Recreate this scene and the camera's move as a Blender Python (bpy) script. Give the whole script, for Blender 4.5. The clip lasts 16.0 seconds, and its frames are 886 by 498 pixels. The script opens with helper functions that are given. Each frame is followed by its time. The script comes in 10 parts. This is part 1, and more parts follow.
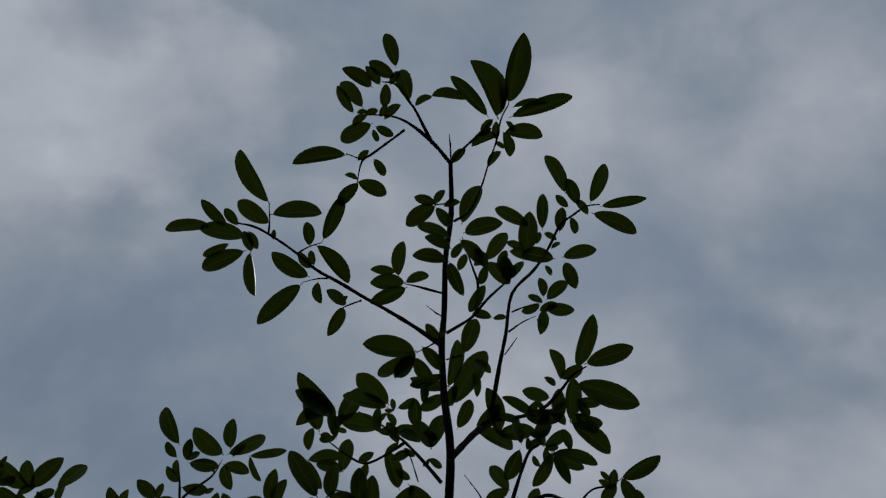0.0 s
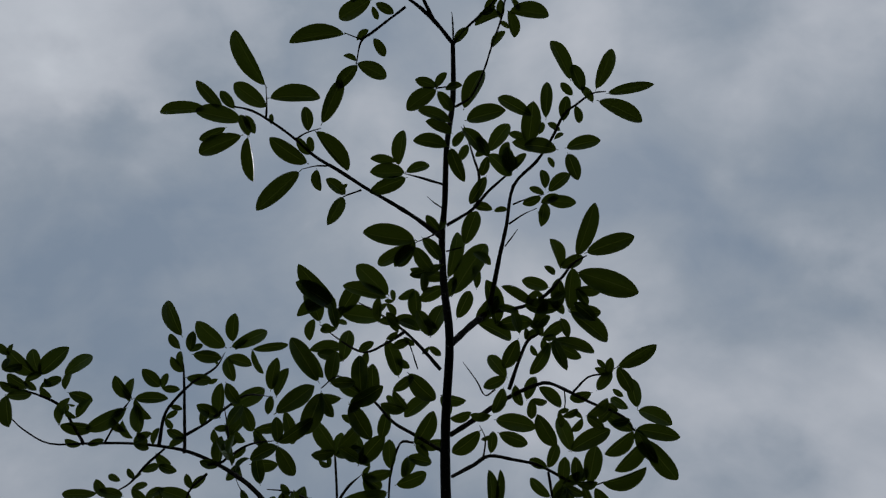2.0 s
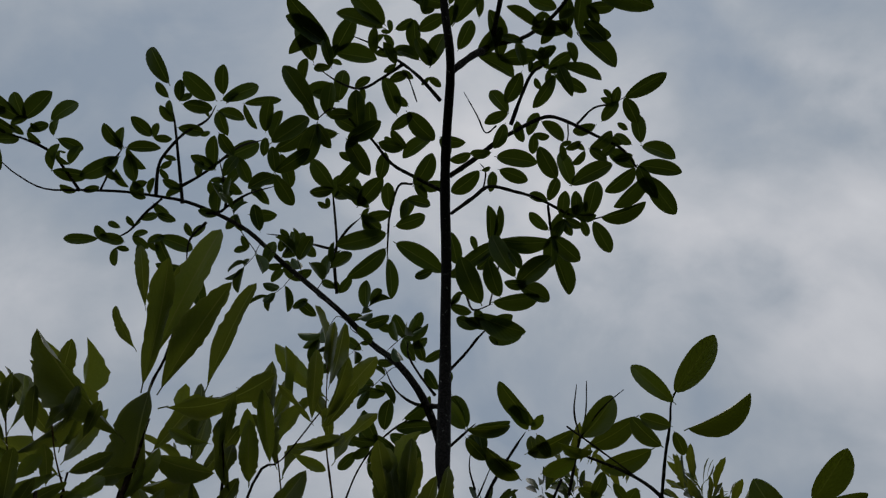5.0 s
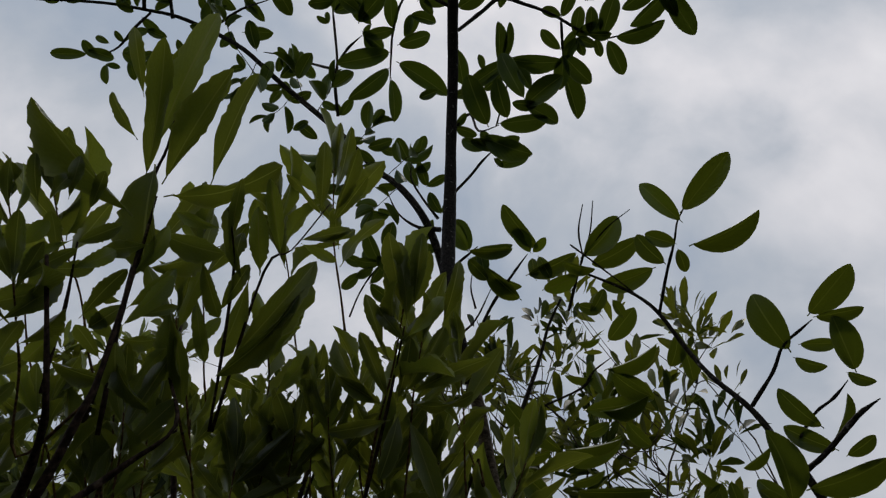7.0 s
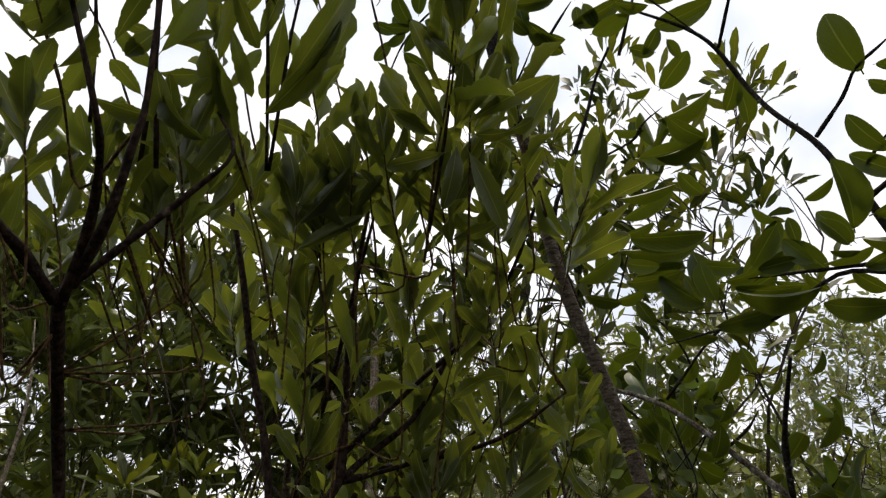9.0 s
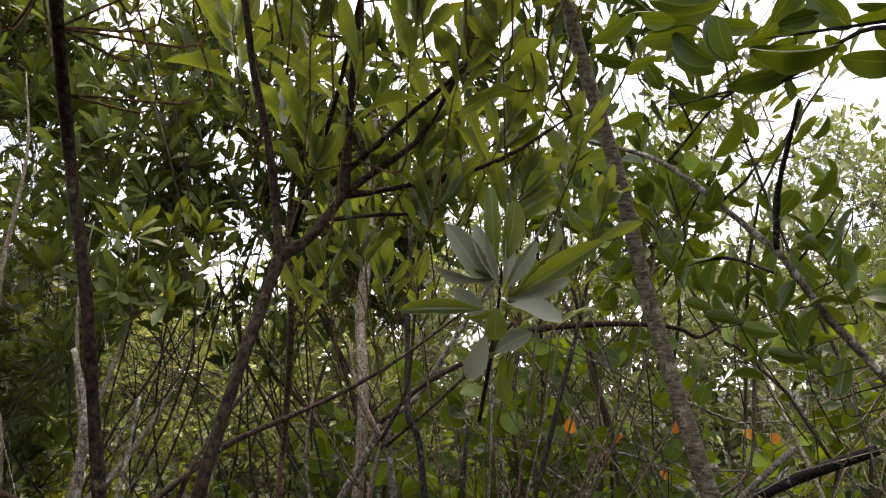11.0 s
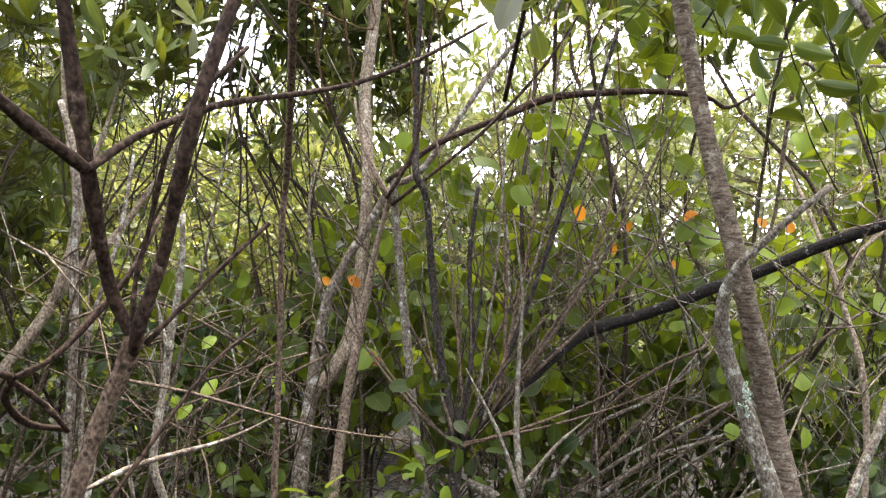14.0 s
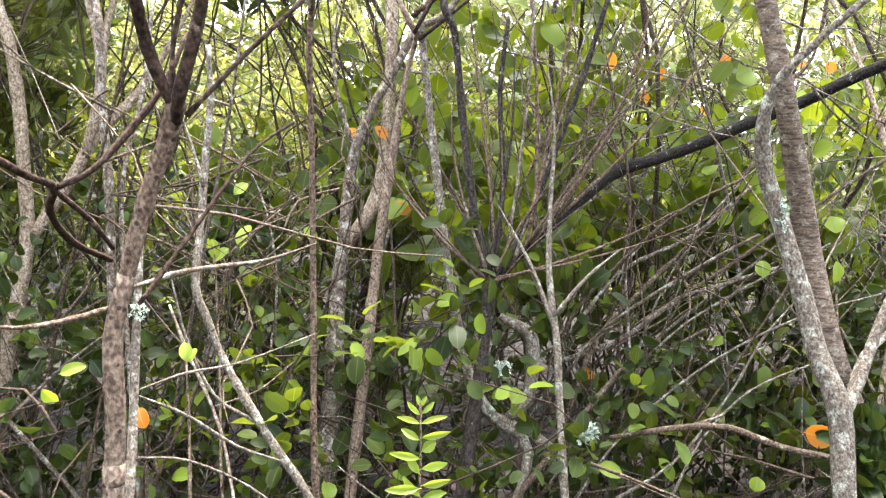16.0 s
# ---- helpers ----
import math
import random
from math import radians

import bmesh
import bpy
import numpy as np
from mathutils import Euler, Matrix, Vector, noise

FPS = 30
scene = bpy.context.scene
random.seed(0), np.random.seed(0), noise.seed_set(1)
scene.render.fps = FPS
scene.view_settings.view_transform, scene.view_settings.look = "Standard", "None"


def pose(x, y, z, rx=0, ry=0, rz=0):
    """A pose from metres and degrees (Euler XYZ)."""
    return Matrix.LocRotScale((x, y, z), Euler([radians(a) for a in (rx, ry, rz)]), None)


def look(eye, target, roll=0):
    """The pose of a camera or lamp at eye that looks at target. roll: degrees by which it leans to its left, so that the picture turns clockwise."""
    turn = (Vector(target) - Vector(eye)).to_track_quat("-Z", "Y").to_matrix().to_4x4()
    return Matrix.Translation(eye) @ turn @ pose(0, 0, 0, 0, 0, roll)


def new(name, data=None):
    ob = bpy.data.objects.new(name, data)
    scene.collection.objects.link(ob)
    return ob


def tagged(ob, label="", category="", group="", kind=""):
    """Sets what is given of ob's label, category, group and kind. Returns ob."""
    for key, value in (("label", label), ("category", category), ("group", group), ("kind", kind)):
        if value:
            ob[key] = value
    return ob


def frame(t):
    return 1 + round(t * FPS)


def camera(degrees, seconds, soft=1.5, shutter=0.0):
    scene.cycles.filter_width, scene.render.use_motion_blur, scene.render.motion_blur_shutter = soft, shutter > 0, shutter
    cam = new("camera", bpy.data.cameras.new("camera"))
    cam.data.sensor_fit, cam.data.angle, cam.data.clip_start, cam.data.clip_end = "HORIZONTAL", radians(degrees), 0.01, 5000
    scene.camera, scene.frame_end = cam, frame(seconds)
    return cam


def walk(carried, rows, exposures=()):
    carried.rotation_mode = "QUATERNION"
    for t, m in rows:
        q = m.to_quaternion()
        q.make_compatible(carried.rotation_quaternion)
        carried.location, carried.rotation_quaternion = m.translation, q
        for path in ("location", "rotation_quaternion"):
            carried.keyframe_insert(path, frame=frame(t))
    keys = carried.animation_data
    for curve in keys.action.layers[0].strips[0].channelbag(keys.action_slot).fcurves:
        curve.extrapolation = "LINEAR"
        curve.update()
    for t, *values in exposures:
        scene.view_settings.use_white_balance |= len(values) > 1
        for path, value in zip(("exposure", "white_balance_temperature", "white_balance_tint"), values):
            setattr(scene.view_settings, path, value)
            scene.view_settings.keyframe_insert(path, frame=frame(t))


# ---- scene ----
cam = camera(64.0, 16.0, 1.25)
PATH = [
    (0, (0.055, 0.0, 1.79), (0.143, 0.496, 3.725), -8.8),
    (0.5, (0.062, 0.024, 1.785), (0.138, 0.569, 3.707), -6.6),
    (1, (0.059, 0.046, 1.784), (0.144, 0.651, 3.688), -6.6),
    (1.5, (0.048, 0.068, 1.782), (0.132, 0.724, 3.67), -5.9),
    (2, (0.056, 0.087, 1.783), (0.148, 0.798, 3.65), -5.7),
    (2.5, (0.05, 0.12, 1.773), (0.134, 0.892, 3.617), -4.0),
    (3, (0.037, 0.155, 1.765), (0.136, 0.999, 3.575), -4.6),
    (3.5, (0.037, 0.17, 1.76), (0.144, 1.072, 3.541), -4.5),
    (4, (0.038, 0.203, 1.756), (0.153, 1.161, 3.508), -3.9),
    (4.5, (0.04, 0.265, 1.744), (0.169, 1.287, 3.459), -4.3),
    (5, (0.045, 0.346, 1.721), (0.164, 1.492, 3.355), -4.1),
    (5.2, (0.046, 0.358, 1.721), (0.165, 1.548, 3.324), -4.0),
    (7.3, (0.02, 0.459, 1.696), (0.158, 1.976, 2.992), -2.4),
    (7.5, (0.017, 0.477, 1.7), (0.155, 2.032, 2.95), -2.5),
    (8, (0.025, 0.476, 1.671), (0.146, 2.11, 2.818), -3.9),
    (8.5, (0.002, 0.508, 1.676), (0.095, 2.222, 2.704), -4.5),
    (9, (-0.007, 0.52, 1.651), (0.028, 2.304, 2.553), -4.3),
    (9.5, (-0.013, 0.538, 1.625), (-0.012, 2.387, 2.389), -3.4),
    (9.7, (-0.015, 0.547, 1.617), (-0.011, 2.42, 2.317), -3.7),
    (11.8, (-0.042, 0.59, 1.467), (-0.026, 2.57, 1.743), -0.2),
    (12, (-0.046, 0.598, 1.455), (-0.04, 2.583, 1.695), -0.0),
    (12.5, (-0.05, 0.617, 1.414), (-0.047, 2.611, 1.564), 0.2),
    (13, (-0.048, 0.658, 1.384), (-0.048, 2.656, 1.472), 0.1),
    (13.5, (-0.05, 0.709, 1.332), (-0.019, 2.708, 1.392), 0.8),
    (14, (-0.06, 0.705, 1.3), (-0.039, 2.705, 1.301), 0.1),
    (14.5, (-0.065, 0.699, 1.26), (-0.065, 2.698, 1.195), -0.0),
    (15, (-0.073, 0.707, 1.223), (-0.083, 2.7, 1.061), 0.1),
    (15.5, (-0.077, 0.709, 1.192), (-0.102, 2.696, 0.96), -0.2),
    (16, (-0.087, 0.704, 1.15), (-0.124, 2.685, 0.874), -1.0),
]
EXPOSURES = [(0, -1.58, 5950, 9), (2.5, -1.25, 6100, 9), (3.5, -1.2, 6200, 9), (5, -0.98, 6400, 10), (7.3, -0.44, 6700, 13), (8, -0.04, 6950, 15), (9, 0.62, 7200, 16), (9.7, 1.2, 7250, 17), (12, 2.14, 7120, 18), (13, 2.65, 7000, 18), (13.5, 2.95, 6900, 18), (14.5, 3.35, 6850, 18), (16, 3.95, 6650, 18)]
walk(cam, [(t, look(eye, target, roll)) for t, eye, target, roll in PATH], EXPOSURES)

# ---- world and light ----
# directions, radii in degrees and strength of the lighter and darker clouds
CLOUDS = [
    ((-0.467, 0.046, 0.883), 9, 0.060),
    ((-0.385, 0.066, 0.921), 9, 0.040),
    ((0.522, 0.169, 0.836), 9, 0.030),
    ((-0.458, 0.042, 0.888), 14, 0.085),
    ((-0.339, 0.064, 0.938), 7, 0.084),
    ((0.214, 0.026, 0.976), 8, 0.060),
    ((0.529, 0.165, 0.832), 10, 0.055),
    ((0.442, -0.029, 0.897), 9, 0.060),
    ((-0.341, 0.319, 0.884), 16, -0.080),
    ((-0.202, 0.012, 0.979), 9, -0.040),
    ((0.363, 0.315, 0.877), 14, -0.064),
    ((0.452, 0.515, 0.728), 15, 0.102),
    ((0.456, 0.658, 0.599), 9, -0.064),
    ((0.534, 0.306, 0.788), 12, -0.048),
    ((0.134, 0.526, 0.840), 9, 0.072),
    ((0.532, 0.494, 0.688), 13, 0.060),
    ((0.524, 0.599, 0.606), 16, 0.055),
    ((0.425, 0.705, 0.567), 13, -0.050),
]
world = bpy.data.worlds.new("overcast_sky")
scene.world = world
world.use_nodes = True
wn, wl = world.node_tree.nodes, world.node_tree.links
wn.clear()


def wnode(kind, **props):
    n = wn.new(kind)
    for k, v in props.items():
        if k == "image":
            continue
        n.inputs[k.replace("_", " ")].default_value = v
    return n


sky = wn.new("ShaderNodeTexSky")
sky.sky_type = "NISHITA"
sky.sun_disc = False
sky.sun_elevation = radians(74)
sky.sun_rotation = radians(23)
sky.air_density, sky.dust_density, sky.ozone_density = 1.0, 1.5, 1.5
sky_gain = wn.new("ShaderNodeVectorMath")
sky_gain.operation = "SCALE"
sky_gain.inputs["Scale"].default_value = 0.12
wl.new(sky.outputs["Color"], sky_gain.inputs[0])
coord = wn.new("ShaderNodeTexCoord")
cloud_map = wn.new("ShaderNodeMapping")
cloud_map.inputs["Location"].default_value = (0.35, 0.2, 0.1)
cloud_map.inputs["Scale"].default_value = (1.0, 1.25, 1.0)
wl.new(coord.outputs["Generated"], cloud_map.inputs["Vector"])
billow = wnode("ShaderNodeTexNoise", Scale=3.4, Detail=7.0, Roughness=0.52, Distortion=0.25)
wl.new(cloud_map.outputs["Vector"], billow.inputs["Vector"])
wisps = wnode("ShaderNodeTexNoise", Scale=7.0, Detail=5.0, Roughness=0.5, Distortion=0.5)
wl.new(cloud_map.outputs["Vector"], wisps.inputs["Vector"])
blend = wn.new("ShaderNodeMix")
blend.data_type = "FLOAT"
blend.inputs["Factor"].default_value = 0.3
wl.new(billow.outputs["Fac"], blend.inputs["A"])
wl.new(wisps.outputs["Fac"], blend.inputs["B"])
cloud = wn.new("ShaderNodeValToRGB")
cr = cloud.color_ramp
cr.elements[0].position, cr.elements[0].color = 0.36, (0.62, 0.745, 0.90, 1)
cr.elements[1].position, cr.elements[1].color = 1.0, (1.85, 1.85, 1.86, 1)
cr.elements.new(0.72).color = (1.34, 1.36, 1.41, 1)
e = cr.elements.new(0.5)
e.color = (0.84, 0.93, 1.03, 1)
# thicker and thinner places of the overcast
level = blend.outputs["Result"]
tear = wnode("ShaderNodeTexNoise", Scale=5.0, Detail=5.0, Roughness=0.5)
wl.new(coord.outputs["Generated"], tear.inputs["Vector"])
centred = wn.new("ShaderNodeVectorMath")
centred.operation = "SUBTRACT"
centred.inputs[1].default_value = (0.5, 0.5, 0.5)
wl.new(tear.outputs["Color"], centred.inputs[0])
ragged = wn.new("ShaderNodeVectorMath")
ragged.operation = "MULTIPLY_ADD"
ragged.inputs[1].default_value = (0.10, 0.10, 0.10)
wl.new(centred.outputs[0], ragged.inputs[0])
wl.new(coord.outputs["Generated"], ragged.inputs[2])
for way, far, gain in CLOUDS:
    dot = wn.new("ShaderNodeVectorMath")
    dot.operation = "DOT_PRODUCT"
    dot.inputs[1].default_value = Vector(way).normalized()
    wl.new(ragged.outputs[0], dot.inputs[0])
    soft = wn.new("ShaderNodeMapRange")
    soft.interpolation_type = "SMOOTHSTEP"
    for k, v in (("From Min", math.cos(radians(1.25 * far))), ("From Max", 1.0), ("To Min", 0.0), ("To Max", 1.0 * gain)):
        soft.inputs[k].default_value = v
    wl.new(dot.outputs["Value"], soft.inputs["Value"])
    add = wn.new("ShaderNodeMath")
    wl.new(level, add.inputs[0])
    wl.new(soft.outputs["Result"], add.inputs[1])
    level = add.outputs[0]
wl.new(level, cloud.inputs["Fac"])
# the overcast glows more towards the horizon than overhead
split = wn.new("ShaderNodeSeparateXYZ")
wl.new(coord.outputs["Generated"], split.inputs[0])
rise = wn.new("ShaderNodeMapRange")
for k, v in (("From Min", 0.15), ("From Max", 1.0), ("To Min", 0.70), ("To Max", 0.89)):
    rise.inputs[k].default_value = v
wl.new(split.outputs["Z"], rise.inputs["Value"])
lift = wn.new("ShaderNodeVectorMath")
lift.operation = "SCALE"
wl.new(cloud.outputs["Color"], lift.inputs[0])
wl.new(rise.outputs["Result"], lift.inputs["Scale"])
total = wn.new("ShaderNodeMix")
total.data_type = "RGBA"
total.inputs["Factor"].default_value = 0.88
wl.new(sky_gain.outputs[0], total.inputs["A"])
wl.new(lift.outputs[0], total.inputs["B"])
glow = wn.new("ShaderNodeBackground")
glow.inputs["Strength"].default_value = 1.0
wl.new(total.outputs["Result"], glow.inputs["Color"])
out = wn.new("ShaderNodeOutputWorld")
wl.new(glow.outputs[0], out.inputs["Surface"])

sun_data = bpy.data.lights.new("sun", "SUN")
sun_data.energy, sun_data.angle, sun_data.color = 2.0, radians(14), (1.0, 0.95, 0.87)
sun = new("sun", sun_data)
sun.matrix_world = look((2.0, 6.0, 14), (0.5, 2.5, 1.0))


# ---- materials ----
def material(name):
    m = bpy.data.materials.new(name)
    m.use_nodes = True
    nt = m.node_tree
    return m, nt, nt.nodes["Principled BSDF"], nt.nodes["Material Output"]


def bark(name, dark, light, lichen=0.0, lichen_color=(0.42, 0.44, 0.37), scale=1.0, rough=0.85, rings=False, specks=False):
    m, nt, bsdf, end = material(name)
    co = nt.nodes.new("ShaderNodeTexCoord")
    n1 = nt.nodes.new("ShaderNodeTexNoise")
    n1.inputs["Scale"].default_value, n1.inputs["Detail"].default_value = (24 if rings else 95) * scale, 8
    n2 = nt.nodes.new("ShaderNodeTexNoise")
    n2.inputs["Scale"].default_value, n2.inputs["Detail"].default_value = 26 * scale, 9
    n2.inputs["Roughness"].default_value = 0.68
    n3 = nt.nodes.new("ShaderNodeTexNoise")
    n3.inputs["Scale"].default_value, n3.inputs["Detail"].default_value = 150 * scale, 5
    along = nt.nodes.new("ShaderNodeMapping")
    along.inputs["Scale"].default_value = (1, 1, 5.0 if rings else 0.7)
    nt.links.new(co.outputs["Object"], along.inputs["Vector"])
    nt.links.new(along.outputs["Vector"], n1.inputs["Vector"])
    nt.links.new(co.outputs["Object"], n2.inputs["Vector"])
    nt.links.new(along.outputs["Vector"], n3.inputs["Vector"])
    ramp = nt.nodes.new("ShaderNodeValToRGB")
    ramp.color_ramp.elements[0].position, ramp.color_ramp.elements[0].color = 0.34, (*dark, 1)
    ramp.color_ramp.elements[1].position, ramp.color_ramp.elements[1].color = 0.64, (*light, 1)
    nt.links.new(n1.outputs["Fac"], ramp.inputs["Fac"])
    patch = nt.nodes.new("ShaderNodeValToRGB")
    patch.color_ramp.elements[0].position = 0.64 - 0.3 * lichen
    patch.color_ramp.elements[1].position = 0.76 - 0.3 * lichen
    nt.links.new(n2.outputs["Fac"], patch.inputs["Fac"])
    mix = nt.nodes.new("ShaderNodeMix")
    mix.data_type = "RGBA"
    mix.inputs["B"].default_value = (*lichen_color, 1)
    nt.links.new(ramp.outputs["Color"], mix.inputs["A"])
    nt.links.new(patch.outputs["Color"], mix.inputs["Factor"])
    grain = nt.nodes.new("ShaderNodeMapRange")
    for k, v in (("From Min", 0.36), ("From Max", 0.62), ("To Min", 0.5), ("To Max", 1.2)):
        grain.inputs[k].default_value = v
    nt.links.new(n3.outputs["Fac"], grain.inputs["Value"])
    speck = nt.nodes.new("ShaderNodeVectorMath")
    speck.operation = "SCALE"
    nt.links.new(mix.outputs["Result"], speck.inputs[0])
    nt.links.new(grain.outputs["Result"], speck.inputs["Scale"])
    colour = speck.outputs[0]
    if rings or specks:
        if rings:
            band = nt.nodes.new("ShaderNodeTexWave")
            band.bands_direction = "Z"
            band.inputs["Scale"].default_value, band.inputs["Distortion"].default_value = 30.0, 14.0
            band.inputs["Detail"].default_value, band.inputs["Detail Scale"].default_value = 4.0, 2.0
            source, lo, hi = band.outputs["Fac"], 0.55, 0.98
        else:
            band = nt.nodes.new("ShaderNodeTexVoronoi")
            band.inputs["Scale"].default_value = 75
            source, lo, hi = band.outputs["Distance"], 0.16, 0.27
        nt.links.new(co.outputs["Object"], band.inputs["Vector"])
        span = nt.nodes.new("ShaderNodeMapRange")
        for k, v in (("From Min", lo), ("From Max", hi), ("To Min", 0.9 if rings else 0.28), ("To Max", 1.25 if rings else 1.05)):
            span.inputs[k].default_value = v
        nt.links.new(source, span.inputs["Value"])
        banded = nt.nodes.new("ShaderNodeVectorMath")
        banded.operation = "SCALE"
        nt.links.new(colour, banded.inputs[0])
        nt.links.new(span.outputs["Result"], banded.inputs["Scale"])
        colour = banded.outputs[0]
    nt.links.new(colour, bsdf.inputs["Base Color"])
    bump = nt.nodes.new("ShaderNodeBump")
    bump.inputs["Strength"].default_value, bump.inputs["Distance"].default_value = 0.3 if rings else 0.9, 0.004
    nt.links.new(n1.outputs["Fac"], bump.inputs["Height"])
    nt.links.new(bump.outputs["Normal"], bsdf.inputs["Normal"])
    bsdf.inputs["Roughness"].default_value = rough
    bsdf.inputs["Specular IOR Level"].default_value = 0.12
    return m


def leaf_paint(name, low, high, vein, shine=0.35, glow_through=0.35, by_object=True, backlit=None, bright=0.0, gloss=0.32):
    """A leaf: colour varies from leaf to leaf, with a pale midrib and faint side veins, and lets some light through."""
    m, nt, bsdf, end = material(name)
    if by_object:
        info = nt.nodes.new("ShaderNodeObjectInfo")
        rnd = info.outputs["Random"]
    else:
        info = nt.nodes.new("ShaderNodeNewGeometry")
        rnd = info.outputs["Random Per Island"]
    ramp = nt.nodes.new("ShaderNodeValToRGB")
    ramp.color_ramp.elements[0].color = (*low, 1)
    ramp.color_ramp.elements[1].position, ramp.color_ramp.elements[1].color = 1.0 - bright, (*high, 1)
    # a random share is painted brighter, to pass for leaves lit from behind
    if bright:
        ramp.color_ramp.elements.new(1.0 - 0.6 * bright).color = tuple(1.8 * c for c in high[:2]) + (1.2 * high[2], 1)
    nt.links.new(rnd, ramp.inputs["Fac"])
    co = nt.nodes.new("ShaderNodeTexCoord")
    blotch = nt.nodes.new("ShaderNodeTexNoise")
    blotch.inputs["Scale"].default_value, blotch.inputs["Detail"].default_value = 45, 4
    nt.links.new(co.outputs["Object"], blotch.inputs["Vector"])
    tone = nt.nodes.new("ShaderNodeMapRange")
    tone.inputs["To Min"].default_value, tone.inputs["To Max"].default_value = 0.65, 1.35
    nt.links.new(blotch.outputs["Fac"], tone.inputs["Value"])
    shade = nt.nodes.new("ShaderNodeVectorMath")
    shade.operation = "SCALE"
    nt.links.new(ramp.outputs["Color"], shade.inputs[0])
    nt.links.new(tone.outputs["Result"], shade.inputs["Scale"])
    uv = nt.nodes.new("ShaderNodeUVMap")
    sep = nt.nodes.new("ShaderNodeSeparateXYZ")
    nt.links.new(uv.outputs["UV"], sep.inputs[0])
    off = nt.nodes.new("ShaderNodeMath")
    off.operation = "SUBTRACT"
    off.inputs[1].default_value = 0.5
    nt.links.new(sep.outputs["X"], off.inputs[0])
    side = nt.nodes.new("ShaderNodeMath")
    side.operation = "ABSOLUTE"
    nt.links.new(off.outputs[0], side.inputs[0])
    rib = nt.nodes.new("ShaderNodeMapRange")
    for k, v in (("From Min", 0.012), ("From Max", 0.035), ("To Min", 1.0), ("To Max", 0.0)):
        rib.inputs[k].default_value = v
    nt.links.new(side.outputs[0], rib.inputs["Value"])
    mix = nt.nodes.new("ShaderNodeMix")
    mix.data_type = "RGBA"
    mix.inputs["B"].default_value = (*vein, 1)
    nt.links.new(shade.outputs[0], mix.inputs["A"])
    rim = nt.nodes.new("ShaderNodeMapRange")
    for k, v in (("From Min", 0.42), ("From Max", 0.495), ("To Min", 0.0), ("To Max", 0.6)):
        rim.inputs[k].default_value = v
    nt.links.new(side.outputs[0], rim.inputs["Value"])
    pale = nt.nodes.new("ShaderNodeMath")
    nt.links.new(rib.outputs["Result"], pale.inputs[0])
    nt.links.new(rim.outputs["Result"], pale.inputs[1])
    nt.links.new(pale.outputs[0], mix.inputs["Factor"])
    # side veins run forward from the midrib
    slant = nt.nodes.new("ShaderNodeMath")
    slant.operation = "MULTIPLY_ADD"
    slant.inputs[1].default_value = -0.7
    nt.links.new(side.outputs[0], slant.inputs[0])
    nt.links.new(sep.outputs["Y"], slant.inputs[2])
    wave = nt.nodes.new("ShaderNodeMath")
    wave.operation = "MULTIPLY"
    wave.inputs[1].default_value = 75.0
    nt.links.new(slant.outputs[0], wave.inputs[0])
    sine = nt.nodes.new("ShaderNodeMath")
    sine.operation = "SINE"
    nt.links.new(wave.outputs[0], sine.inputs[0])
    bump = nt.nodes.new("ShaderNodeBump")
    bump.inputs["Strength"].default_value, bump.inputs["Distance"].default_value = 0.12, 0.001
    nt.links.new(sine.outputs[0], bump.inputs["Height"])
    nt.links.new(bump.outputs["Normal"], bsdf.inputs["Normal"])
    nt.links.new(mix.outputs["Result"], bsdf.inputs["Base Color"])
    bsdf.inputs["Roughness"].default_value = shine
    bsdf.inputs["Specular IOR Level"].default_value = gloss
    thin = nt.nodes.new("ShaderNodeBsdfTranslucent")
    if backlit:
        tint = nt.nodes.new("ShaderNodeMix")
        tint.data_type = "RGBA"
        tint.inputs["Factor"].default_value = 0.65
        tint.inputs["B"].default_value = (*backlit, 1)
        nt.links.new(mix.outputs["Result"], tint.inputs["A"])
        nt.links.new(tint.outputs["Result"], thin.inputs["Color"])
    else:
        nt.links.new(mix.outputs["Result"], thin.inputs["Color"])
    both = nt.nodes.new("ShaderNodeMixShader")
    both.inputs["Fac"].default_value = glow_through
    nt.links.new(bsdf.outputs[0], both.inputs[1])
    nt.links.new(thin.outputs[0], both.inputs[2])
    nt.links.new(both.outputs[0], end.inputs["Surface"])
    return m


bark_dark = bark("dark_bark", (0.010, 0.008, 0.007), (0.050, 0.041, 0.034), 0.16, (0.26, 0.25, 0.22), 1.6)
bark_grey = bark("grey_bark", (0.040, 0.031, 0.023), (0.17, 0.138, 0.104), 0.38, (0.34, 0.33, 0.28), 1.5)
bark_pale = bark("pale_bark", (0.11, 0.080, 0.055), (0.27, 0.215, 0.155), 0.34, (0.36, 0.32, 0.25), 1.6)
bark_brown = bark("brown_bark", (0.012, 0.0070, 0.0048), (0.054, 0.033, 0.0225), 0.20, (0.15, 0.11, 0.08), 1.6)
bark_lichen = bark("lichened_bark", (0.060, 0.050, 0.039), (0.175, 0.148, 0.114), 0.40, (0.31, 0.315, 0.26), 2.0)
bark_twig = bark("twig_bark", (0.028, 0.020, 0.014), (0.135, 0.100, 0.070), 0.24, (0.30, 0.27, 0.20), 2.2)
bark_trunk = bark("grey_brown_ringed_bark", (0.050, 0.036, 0.026), (0.175, 0.135, 0.099), 0.34, (0.27, 0.24, 0.19), 1.8, rings=True)
# blackish limb bark; on the young tree's upper trunk it paints backlit shade
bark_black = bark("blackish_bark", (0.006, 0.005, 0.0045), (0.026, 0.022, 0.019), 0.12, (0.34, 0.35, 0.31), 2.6)
